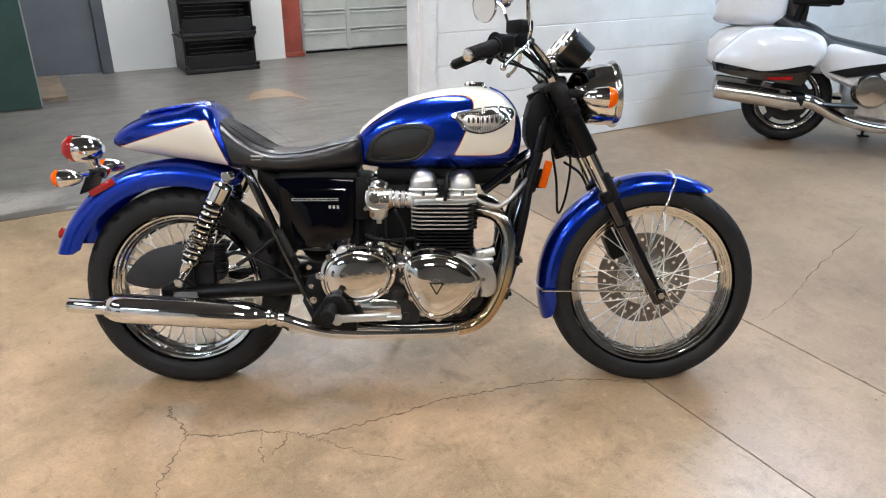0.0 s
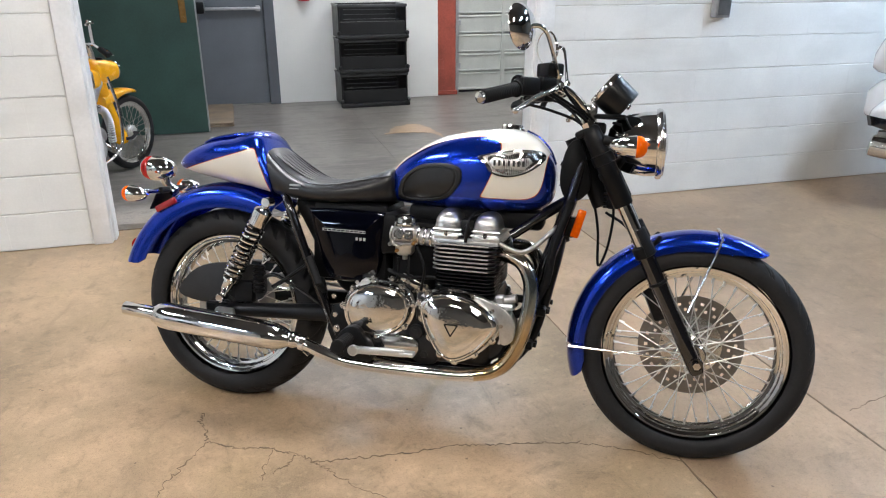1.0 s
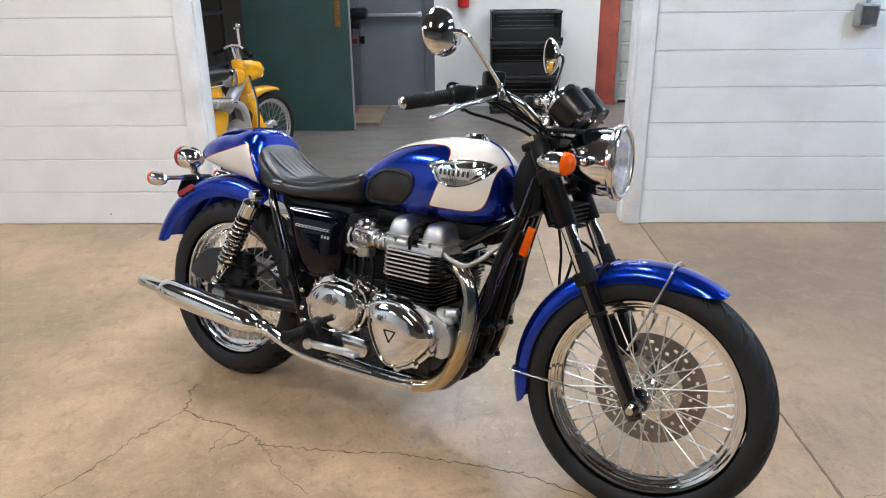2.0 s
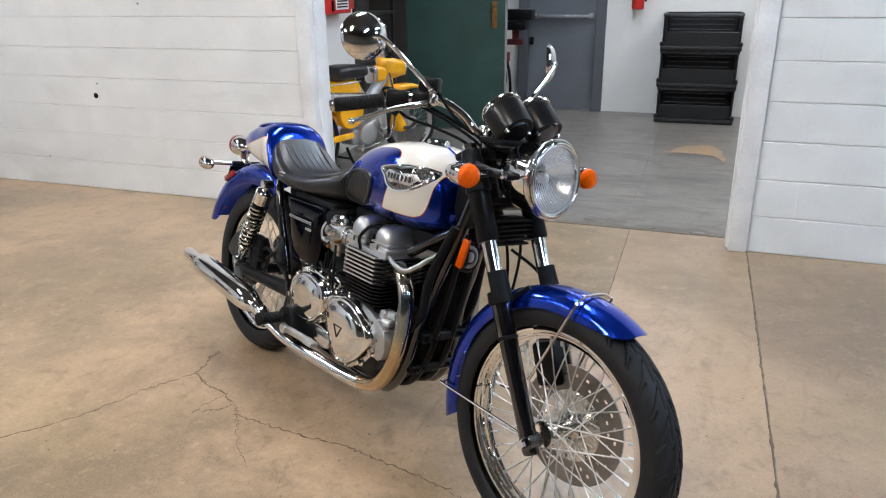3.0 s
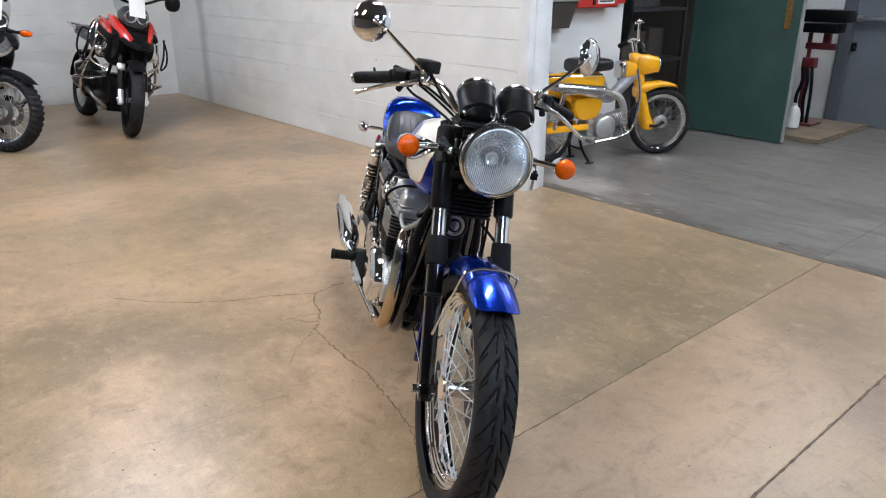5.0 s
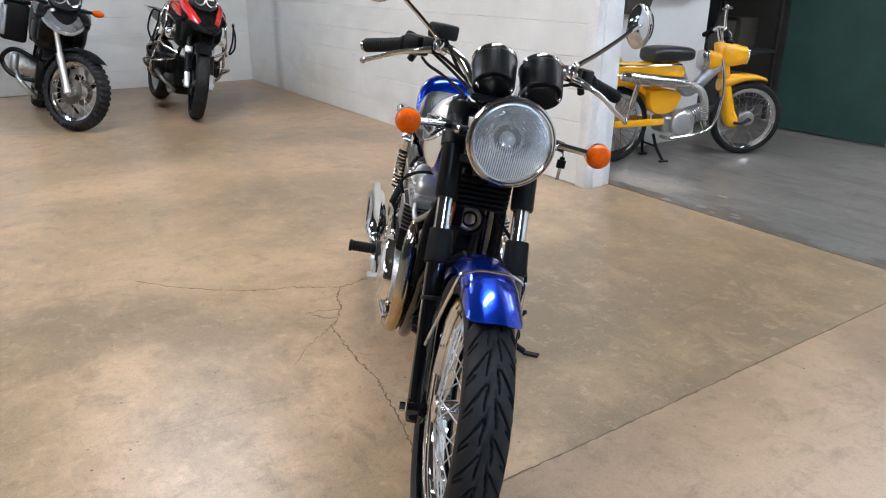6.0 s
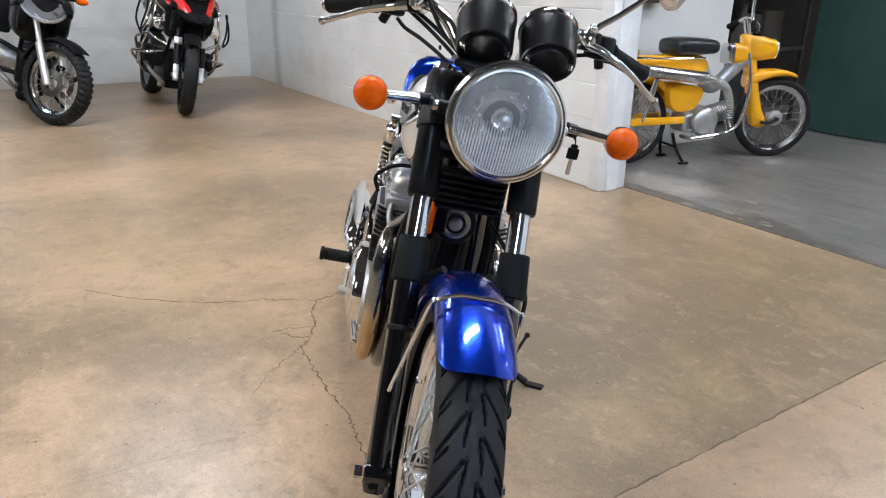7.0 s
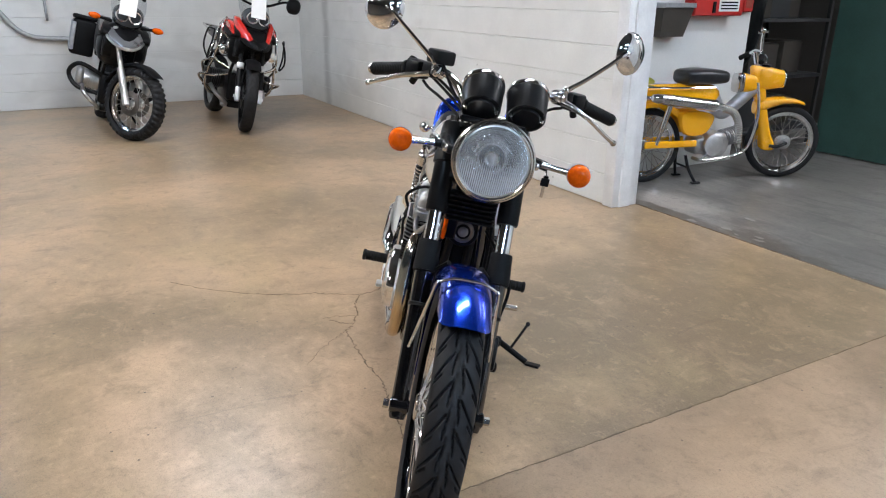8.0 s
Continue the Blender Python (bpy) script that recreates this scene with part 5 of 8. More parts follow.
COWL = [(0.168, 0.121, 0.712, 0.77), (0.158, 0.125, 0.713, 0.81), (0.143, 0.126, 0.715, 0.85), (0.124, 0.127, 0.718, 0.891), (0.098, 0.125, 0.722, 0.911), (0.06, 0.117, 0.73, 0.915), (0.0, 0.107, 0.738, 0.899), (-0.06, 0.097, 0.748, 0.886), (-0.12, 0.08, 0.758, 0.866), (-0.17, 0.06, 0.768, 0.84), (-0.2, 0.04, 0.776, 0.815), (-0.212, 0.02, 0.784, 0.802)]
part("seat_cowl", body(COWL, 2.6, 56, 6), COWL_PAINT, bike, "blue seat cowl with white side wedge", 50)
part("cowl_lid", body([(0.10, 0.05, 0.895, 0.9115), (0.08, 0.07, 0.895, 0.9135), (0.02, 0.072, 0.89, 0.908), (-0.06, 0.06, 0.876, 0.893), (-0.11, 0.04, 0.862, 0.876), (-0.125, 0.02, 0.858, 0.868)], 2.6, 40, 5), BLUE, bike, "blue lid on the cowl")
part("cowl_catch", join(rod((-0.1, -0.02, 0.882), (-0.1, 0.02, 0.882), 0.005, 10), box(-0.11, -0.09, -0.01, 0.01, 0.872, 0.886, 0.003)), CHROME, bike)

# rear mudguard and lamps
rr = [(-0.085, 0.338), (-0.0875, 0.355), (-0.087, 0.374), (-0.084, 0.39), (-0.074, 0.402), (-0.05, 0.412), (-0.02, 0.416), (0.02, 0.416), (0.05, 0.412), (0.074, 0.402), (0.084, 0.39), (0.087, 0.374), (0.0875, 0.355), (0.085, 0.338)]
part("rear_mudguard", arc_fender((RA[0], 0, 0.325), rr, 27, -72, 64, 6.0), BLUE, bike, "glossy metallic blue rear mudguard", 30)
for s in (-1, 1):
    part("side_marker", xf(box(-0.042, 0.042, -0.006, 0.006, -0.011, 0.011, 0.004, 2), Matrix.Translation((-0.232, s * 0.086, 0.657)) @ pose(0, 0, 0, 0, -28, 0)), RED_LENS, bike, "red side reflector")
tl = part("tail_light", join(lathe([(0.012, 0.062), (0.028, 0.05), (0.04, 0.02), (0.043, -0.01), (0.042, -0.02)], (-0.315, 0, 0.768), (1, 0, 0), 32), tube([(-0.29, 0, 0.735), (-0.28, 0, 0.71), (-0.25, 0, 0.69)], [0.02, 0.014, 0.02], 14, 3)), CHROME, bike, "chrome bullet tail light")
part("lens", lathe([(0.041, -0.018), (0.043, -0.024), (0.04, -0.042), (0.028, -0.056), (0.0, -0.06)], (-0.315, 0, 0.768), (1, 0, 0), 32), RED_LENS, tl, "red lens")
part("plate_bracket", xf(box(-0.003, 0.003, -0.06, 0.06, -0.03, 0.03, 0.002), Matrix.Translation((-0.3, 0, 0.66)) @ pose(0, 0, 0, 0, 25, 0)), BLACK_SATIN, bike)
part("tail_reflector", rod((-0.39, -0.02, 0.5), (-0.407, -0.02, 0.505), 0.018, 20, 0.002), RED_LENS, bike, "round red reflector")

# shocks
for s in (-1, 1):
    a, b = Vector((0.163, s * 0.13, 0.698)), Vector((-0.002, s * 0.13, 0.372))
    d = (b - a).normalized()
    sh = part("shock", join(lathe([(0.012, 0.0), (0.012, 0.02), (0.026, 0.028), (0.031, 0.035), (0.031, 0.082), (0.028, 0.086), (0.012, 0.088), (0.012, 0.285), (0.027, 0.288), (0.0275, 0.294), (0.02, 0.298), (0.019, 0.33), (0.013, 0.34), (0.012, 0.36)], a, d, 24), rod(a - Vector((0, 0.02, 0)), a + Vector((0, 0.02, 0)), 0.016, 18, 0.003), rod(b - Vector((0, 0.02, 0)), b + Vector((0, 0.02, 0)), 0.015, 18, 0.003)), CHROME, bike, "chrome rear shock absorber")
    part("damper_sleeve", rod(a + d * 0.088, a + d * 0.284, 0.0185, 18), BLACK_SATIN, sh, "black damper sleeve")
    part("spring", helix(a + d * 0.09, a + d * 0.286, 0.0262, 0.0066, 11), CHROME, sh, "chrome coil spring")

# frame and swingarm
for s in (-1, 1):
    part("frame_tube", tube([(0.21, s * 0.105, 0.72), (0.235, s * 0.118, 0.675), (0.30, s * 0.122, 0.52), (0.40, s * 0.122, 0.29), (0.43, s * 0.115, 0.235)], 0.0145, 14, 4), BLACK_GLOSS, bike)
    part("frame_tube", tube([(1.125, s * 0.03, 0.88), (1.09, s * 0.045, 0.74), (1.055, s * 0.06, 0.62), (1.01, s * 0.075, 0.47), (0.985, s * 0.085, 0.33), (0.94, s * 0.09, 0.245), (0.87, s * 0.09, 0.22), (0.6, s * 0.09, 0.215), (0.44, s * 0.1, 0.25)], 0.02, 14, 5), BLACK_GLOSS, bike)
    part("frame_tube", tube([(1.1, s * 0.03, 0.765), (1.02, s * 0.055, 0.71), (0.93, s * 0.075, 0.645)], 0.015, 12, 4), BLACK_GLOSS, bike)
    part("swingarm", join(tube([(0.42, s * 0.1, 0.355), (0.2, s * 0.108, 0.342), (-0.03, s * 0.108, 0.325)], [0.03, 0.025, 0.02], 14, 3), box(-0.07, 0.01, s * 0.108 - 0.012, s * 0.108 + 0.012, 0.3, 0.35, 0.006)), BLACK_SATIN, bike)
    part("axle_nut", rod((-0.014, s * 0.118, 0.325), (-0.014, s * 0.135, 0.325), 0.014, 6), STEEL, bike)
    part("footrest_plate", slab([(0.40, 0.245), (0.5, 0.25), (0.5, 0.3), (0.46, 0.345), (0.43, 0.40), (0.39, 0.39), (0.37, 0.31)], s * 0.128 - 0.008, s * 0.128 + 0.008, 0.003), BLACK_SATIN, bike)
    peg = part("footpeg", lathe([(0.013, 0), (0.016, 0.01)] + [(0.0178 + (0.0018 if i % 2 else 0), 0.012 + 0.0055 * i) for i in range(15)] + [(0.0215, 0.093), (0.0215, 0.099), (0.018, 0.102), (0.006, 0.103)], (0.468, 0.238 if s > 0 else -0.192, 0.301 if s > 0 else 0.308), (0, s, 0), 18), GRIP_RUBBER, bike, "ribbed rubber footpeg")
    part("peg_arm", tube([(0.44, s * 0.13, 0.3), (0.46, s * 0.18, 0.293), (0.468, 0.24 if s > 0 else -0.194, 0.301 if s > 0 else 0.308)], 0.011, 10, 3), POLISHED, peg)
part("footrest_casting", join(slab(smooth_outline([(0.405, 0.268), (0.425, 0.3), (0.45, 0.335), (0.485, 0.345), (0.505, 0.33), (0.54, 0.26), (0.535, 0.24), (0.47, 0.242), (0.42, 0.252)], 3), -0.198, -0.14, 0.014, 3), rod((0.5, -0.2, 0.265), (0.5, -0.203, 0.265), 0.006, 6), rod((0.47, -0.2, 0.315), (0.47, -0.203, 0.315), 0.006, 6)), BLACK_SATIN, bike, "black footrest casting")
part("folded_peg", join(rod((0.305, -0.132, 0.535), (0.355, -0.165, 0.455), 0.0125, 16, 0.004), rod((0.35, -0.16, 0.46), (0.362, -0.14, 0.43), 0.009, 12, 0.002)), GRIP_RUBBER, bike, "folded black passenger footpeg")
part("rear_caliper", join(box(0.03, 0.1, -0.115, -0.06, 0.355, 0.43, 0.012, 2), tube([(0.1, -0.1, 0.42), (0.17, -0.11, 0.46), (0.26, -0.11, 0.42), (0.36, -0.105, 0.36)], 0.006, 8, 5)), BLACK_SATIN, bike)
part("caliper_carrier", slab(smooth_outline([(-0.185, 0.36), (-0.165, 0.41), (-0.115, 0.455), (-0.045, 0.477), (0.04, 0.482), (0.11, 0.478), (0.135, 0.44), (0.12, 0.37), (0.0, 0.345), (-0.1, 0.338)], 3), -0.094, -0.078, 0.005), CARRIER_GREY, bike, "dark grey caliper carrier")
part("axle_boss", join(lathe([(0.034, -0.078), (0.034, -0.1), (0.03, -0.104), (0.018, -0.104), (0.016, -0.112), (0.0, -0.113)], RA, (0, 1, 0), 28), lathe([(0.05, -0.09), (0.052, -0.097), (0.046, -0.099), (0.044, -0.094)], RA, (0, 1, 0), 32, close=True)), DARK_CAST, bike, "dark rear axle boss")
part("caliper_bellows", join(*[rod((0.118, -0.104, 0.398 + 0.0125 * i), (0.118, -0.104, 0.406 + 0.0125 * i), 0.021, 14, 0.003) for i in range(7)], rod((0.118, -0.104, 0.395), (0.118, -0.104, 0.485), 0.017, 12)), BLACK_PLASTIC, bike)
part("torque_arm", tube([(0.17, -0.112, 0.42), (0.23, -0.112, 0.46), (0.29, -0.112, 0.505)], 0.007, 8, 3), BLACK_SATIN, bike)
part("chain_guard", slab(smooth_outline([(-0.15, 0.38), (-0.1, 0.44), (0.0, 0.455), (0.2, 0.44), (0.3, 0.43), (0.3, 0.41), (0.1, 0.41), (-0.05, 0.41), (-0.11, 0.36)], 3), 0.085, 0.12, 0.004), BLACK_SATIN, bike)
for z0, dz in ((0.425, -0.0012), (0.228, 0.0025)):
    part("chain", join(*[box(-0.0225 + 0.0165 * i, -0.0055 + 0.0165 * i, 0.062, 0.078, z0 + dz * i - 0.005, z0 + dz * i + 0.005, 0.002) for i in range(28)]), STEEL, bike)
part("hub_cover", lathe([(0.02, -0.085), (0.05, -0.085), (0.062, -0.078), (0.064, -0.07)], RA, (0, 1, 0), 28), BLACK_SATIN, bike)
part("inner_guard", body([(0.45, 0.075, 0.4, 0.7), (0.38, 0.09, 0.42, 0.72), (0.3, 0.085, 0.55, 0.72), (0.24, 0.08, 0.66, 0.73)], 3, 32, 4), BLACK_PLASTIC, bike)
part("battery_box", box(0.3, 0.55, -0.1, 0.1, 0.46, 0.71, 0.02, 2), BLACK_PLASTIC, bike)

# side panels
sp = smooth_outline([(0.302, 0.672), (0.32, 0.688), (0.52, 0.69), (0.545, 0.675), (0.54, 0.6), (0.534, 0.525), (0.512, 0.482), (0.455, 0.466), (0.385, 0.468), (0.358, 0.49), (0.33, 0.57)], 4)
for s in (-1, 1):
    sf = lambda x, z, h, s=s: (x, s * (0.105 + h), z)
    pn = part("side_panel", pad(sp, [(1.0, -0.01), (1.0, 0.008), (0.985, 0.0145), (0.96, 0.0185), (0.93, 0.019), (0.9, 0.0215), (0.8, 0.0275), (0.65, 0.0325), (0.45, 0.0355), (0.25, 0.037), (0.02, 0.0375)], sf), NAVY, bike, "glossy dark navy side panel")
    marks = []
    for z in (0.6245, 0.6305):
        marks.append(box(0.352, 0.492, s * 0.1385 - 0.003, s * 0.1385 + 0.003, z, z + 0.0018))
    for i in range(10):
        marks.append(box(0.353 + 0.0145 * i, 0.3555 + 0.0145 * i, s * 0.1385 - 0.003, s * 0.1385 + 0.003, 0.6245, 0.632))
    for i in range(3):
        marks.append(box(0.462 + 0.012 * i, 0.469 + 0.012 * i, s * 0.1395 - 0.003, s * 0.1395 + 0.003, 0.602, 0.611))
    part("panel_bars", join(*marks), SILVER_TEXT, pn, "plain silver bars")

# engine
part("crankcase", join(box(0.46, 0.9, -0.13, 0.13, 0.235, 0.44, 0.03, 3), box(0.66, 0.9, -0.15, 0.15, 0.36, 0.465, 0.02, 2), rod((0.87, -0.12, 0.33), (0.87, 0.12, 0.33), 0.075, 32, 0.01), box(0.6, 0.88, -0.09, 0.09, 0.2, 0.25, 0.02, 2)), DARK_CAST, bike, "cast alloy crankcase")
part("cylinder_block", box(0.736, 0.878, -0.128, 0.128, 0.455, 0.612, 0.02, 2), BLACK_SATIN, bike)


def fin(z, x0, x1, t=0.0034):
    o = [(x0 + 0.02, -0.16), (x1 - 0.02, -0.16), (x1, -0.14), (x1, -0.02), (x1 - 0.012, 0), (x1, 0.02), (x1, 0.14), (x1 - 0.02, 0.16), (x0 + 0.02, 0.16), (x0, 0.14), (x0, 0.02), (x0 + 0.012, 0), (x0, -0.02), (x0, -0.14)]
    return loft([[(x, y, z - t / 2) for x, y in o], [(x, y, z + t / 2) for x, y in o]])


def fin_edge(z, x0, x1):
    def ring(g):
        o = [(x0 + 0.02, -0.16), (x1 - 0.02, -0.16), (x1, -0.14), (x1, 0.14), (x1 - 0.02, 0.16), (x0 + 0.02, 0.16), (x0, 0.14), (x0, -0.14)]
        cx = (x0 + x1) / 2
        return [(cx + (x - cx) * (1 + g / 0.1), y * (1 + g / 0.16)) for x, y in o]
    out, inn = ring(0.0015), ring(-0.003)
    return loft([[(x, y, h) for x, y in o] for o, h in ((inn, z - 0.0022), (out, z - 0.0022), (out, z + 0.0022), (inn, z + 0.0022), (inn, z - 0.0022))], caps=False)


for i in range(6):
    part("cooling_fin", fin(0.476 + 0.0108 * i, 0.718, 0.898), BLACK_SATIN, bike)
for i in range(7):
    cf = part("cooling_fin", fin(0.5425 + 0.0125 * i, 0.71, 0.908), BLACK_SATIN, bike, "black cooling fin with bright edge")
    part("fin_edge", fin_edge(0.5425 + 0.0125 * i, 0.71, 0.896), SATIN, cf, "bright machined edge")
part("cylinder_head", join(box(0.715, 0.905, -0.145, 0.145, 0.612, 0.634, 0.006, 2), box(0.708, 0.785, -0.146, 0.146, 0.628, 0.647, 0.006, 2), box(0.823, 0.908, -0.146, 0.146, 0.628, 0.647, 0.006, 2)), CAST, bike, "cast alloy cylinder head")
part("plug_well", join(box(0.783, 0.825, -0.12, 0.12, 0.622, 0.69, 0.008, 2), rod((0.804, -0.128, 0.66), (0.804, -0.115, 0.66), 0.012, 14, 0.002)), BLACK_SATIN, bike, "dark well between the cam covers")
for xc, hw, top in ((0.745, 0.042, 0.07), (0.863, 0.042, 0.066)):
    rings = []
    for y, k in ((-0.137, 0.35), (-0.1355, 0.62), (-0.13, 0.82), (-0.118, 0.95), (-0.095, 1), (0.095, 1), (0.118, 0.95), (0.13, 0.82), (0.1355, 0.62), (0.137, 0.35)):
        rings.append([(xc + hw * k * math.copysign(abs(math.cos(a)) ** 0.74, math.cos(a)), y, 0.645 + (top * k * abs(math.sin(a)) ** 0.74 if math.sin(a) > 0 else -0.012 * k)) for a in np.linspace(0, 2 * math.pi, 32, endpoint=False)])
    cover = part("cam_cover", loft(rings), CAST, bike, "satin alloy cam cover")
    for z, g in ((0.6415, 0.004), (0.6545, 0.0015)):
        part("cover_band", box(xc - hw - g, xc + hw + g, -0.137 - g, 0.137 + g, z, z + 0.006, 0.0025), SATIN, cover)
    for y in (-0.1425, 0.1425):
        part("cover_bolt", rod((xc, y, 0.64), (xc, y, 0.655), 0.006, 6), POLISHED, cover)
for s in (-1, 1):
    c = lambda y: s * (0.1 + y)
    carb = part("carburettor", join(box(0.577, 0.645, s * 0.1 - 0.03, s * 0.1 + 0.03, 0.606, 0.654, 0.01, 2), rod((0.572, s * 0.1, 0.628), (0.65, s * 0.1, 0.628), 0.029, 24, 0.004), box(0.583, 0.632, s * 0.13 - 0.008, s * 0.13 + 0.008, 0.61, 0.645, 0.006, 2)), CAST, bike, "alloy carburettor")
    part("diaphragm_cap", join(lathe([(0.036, 0), (0.0375, 0.003), (0.0375, 0.008), (0.033, 0.011), (0.031, 0.024), (0.024, 0.031), (0.011, 0.034), (0.0, 0.0345)], (0.609, s * 0.1, 0.654), (0, 0, 1), 28), *[rod((0.609 + 0.035 * math.cos(a), s * 0.1 + 0.035 * math.sin(a), 0.655), (0.609 + 0.035 * math.cos(a), s * 0.1 + 0.035 * math.sin(a), 0.668), 0.0048, 8) for a in (0.8, 2.35, 3.93, 5.5)]), POLISHED, carb, "bright diaphragm cap")
    part("float_bowl", join(loft([[(0.609 + hx * math.copysign(abs(math.cos(a)) ** 0.5, math.cos(a)), s * 0.1 + hy * math.copysign(abs(math.sin(a)) ** 0.5, math.sin(a)), z) for a in np.linspace(0, 2 * math.pi, 28, endpoint=False)] for z, hx, hy in ((0.607, 0.034, 0.032), (0.599, 0.034, 0.032), (0.597, 0.029, 0.028), (0.572, 0.027, 0.026), (0.564, 0.02, 0.02), (0.562, 0.012, 0.012))]), rod((0.609, s * 0.1, 0.549), (0.609, s * 0.1, 0.565), 0.0085, 6), *[rod((0.609 + dx, s * 0.1 + dy, 0.594), (0.609 + dx, s * 0.1 + dy, 0.61), 0.0045, 8) for dx in (-0.028, 0.028) for dy in (-0.028, 0.028)]), SATIN, carb, "satin float bowl")
    part("choke_cover", join(rod((0.6, c(0.034), 0.634), (0.6, c(0.047), 0.634), 0.017, 20, 0.003), rod((0.6, c(0.047), 0.634), (0.6, c(0.052), 0.634), 0.008, 6), box(0.617, 0.643, c(0.04) - 0.003, c(0.04) + 0.003, 0.618, 0.646, 0.002), rod((0.63, c(0.03), 0.632), (0.63, c(0.052), 0.632), 0.007, 12, 0.001)), POLISHED, carb, "bright round side cover")
    part("throttle_link", join(tube([(0.578, c(0.04), 0.655), (0.575, c(0.05), 0.63), (0.585, c(0.052), 0.605), (0.61, c(0.048), 0.598)], 0.0035, 8, 4), rod((0.572, c(0.02), 0.6), (0.572, c(0.045), 0.6), 0.006, 8), box(0.58, 0.64, c(0.036) - 0.002, c(0.036) + 0.002, 0.6, 0.608, 0.001)), STEEL, carb)
    part("idle_screw", rod((0.645, c(0.02), 0.61), (0.645, c(0.045), 0.606), 0.0055, 10, 0.001), BRASS, carb, "brass screw")
    part("drain_screw", rod((0.592, c(0.02), 0.58), (0.592, c(0.036), 0.58), 0.006, 6), BRASS, carb, "brass screw")
    part("intake_stub", lathe([(0.024, 0), (0.0265, 0.004), (0.0265, 0.075), (0.03, 0.08), (0.033, 0.084), (0.033, 0.092)], (0.636, s * 0.1, 0.626), (1, 0, -0.06), 24), CAST, carb)
    for d in (0.014, 0.033, 0.052):
        part("hose_clip", lathe([(0.0265, 0), (0.0305, 0.002), (0.0312, 0.005), (0.0305, 0.008), (0.0265, 0.01)], (0.636 + d, s * 0.1, 0.626 - 0.06 * d), (1, 0, -0.06), 26), POLISHED, carb, "bright clip ring")
# black box added to fill the dark space behind the carburettors
part("carb_gap_filler", box(0.56, 0.73, -0.085, 0.085, 0.43, 0.67, 0.02, 2), BLACK_PLASTIC, bike)
part("airbox", box(0.5, 0.585, -0.12, 0.12, 0.56, 0.69, 0.02, 2), BLACK_PLASTIC, bike)
for i, pts in enumerate(([(0.6, -0.14, 0.56), (0.6, -0.145, 0.5), (0.56, -0.13, 0.46)], [(0.63, -0.13, 0.57), (0.64, -0.15, 0.5), (0.68, -0.14, 0.48)], [(0.66, -0.15, 0.6), (0.69, -0.17, 0.54), (0.68, -0.16, 0.47)], [(0.57, -0.14, 0.52), (0.63, -0.15, 0.505), (0.72, -0.14, 0.51)])):
    part("hose", tube(pts, 0.006 if i == 3 else 0.0042, 8, 6), BLACK_PLASTIC, bike)
part("spark_plug_lead", tube([(0.81, -0.165, 0.63), (0.815, -0.175, 0.67), (0.82, -0.13, 0.705), (0.86, -0.06, 0.72)], 0.005, 8, 5), BLACK_PLASTIC, bike)

clutch = smooth_outline([(0.677, 0.43), (0.70, 0.462), (0.77, 0.478), (0.84, 0.466), (0.9, 0.43), (0.928, 0.385), (0.9, 0.335), (0.85, 0.285), (0.79, 0.258), (0.745, 0.275), (0.71, 0.325), (0.685, 0.38)], 4)
generator = smooth_outline([(0.435, 0.39), (0.45, 0.44), (0.5, 0.475), (0.56, 0.483), (0.63, 0.465), (0.655, 0.42), (0.64, 0.36), (0.58, 0.315), (0.5, 0.31), (0.45, 0.335)], 4)
for s in (-1, 1):
    cf = lambda x, z, h, s=s: (x, s * (0.128 + h), z)
    cc = part("clutch_cover", pad(clutch, [(1.06, -0.01), (1.06, 0.014), (1.045, 0.0195), (0.985, 0.0205), (0.968, 0.026), (0.95, 0.044), (0.925, 0.053), (0.89, 0.0575), (0.85, 0.0585), (0.83, 0.0565), (0.8, 0.0575), (0.74, 0.0645), (0.6, 0.0695), (0.35, 0.0715), (0.02, 0.072)], cf), COVER_CHROME, bike, "chrome heart-shaped engine cover")
    tri = [(0.765, 0.385), (0.805, 0.385), (0.785, 0.35)]
    part("cover_emblem", join(*[tube([(tri[i][0], s * 0.2, tri[i][1]), (tri[(i + 1) % 3][0], s * 0.2, tri[(i + 1) % 3][1])], 0.0022, 6) for i in range(3)]), BLACK_SATIN, cc, "plain triangle")
    for i in range(0, len(clutch), 4):
        x, z = clutch[i]
        part("bolt", join(rod((x, s * 0.125, z), (x, s * 0.152, z), 0.0135, 14, 0.003), rod((x, s * 0.15, z), (x, s * 0.16, z), 0.0075, 6, 0.001)), POLISHED, cc)
    gc = part("sprocket_cover", pad(generator, [(1.06, -0.01), (1.06, 0.012), (1.045, 0.0165), (0.98, 0.0175), (0.962, 0.022), (0.94, 0.034), (0.9, 0.041), (0.85, 0.0425), (0.82, 0.0405), (0.78, 0.042), (0.68, 0.047), (0.4, 0.0495), (0.02, 0.05)], cf), COVER_CHROME, bike, "chrome oval engine cover")
    for i in range(0, len(generator), 5):
        x, z = generator[i]
        part("bolt", join(rod((x, s * 0.125, z), (x, s * 0.149, z), 0.0125, 14, 0.003), rod((x, s * 0.147, z), (x, s * 0.157, z), 0.007, 6, 0.001)), POLISHED, gc)
part("case_cover", slab(smooth_outline([(0.53, 0.31), (0.66, 0.315), (0.67, 0.26), (0.6, 0.245), (0.54, 0.26)], 3), -0.15, -0.12, 0.006), POLISHED, bike, "lower alloy case cover")
part("oil_filter_boss", join(rod((0.665, -0.13, 0.335), (0.665, -0.15, 0.335), 0.022, 24, 0.003), rod((0.665, -0.148, 0.335), (0.665, -0.153, 0.335), 0.01, 6)), DARK_CAST, bike)
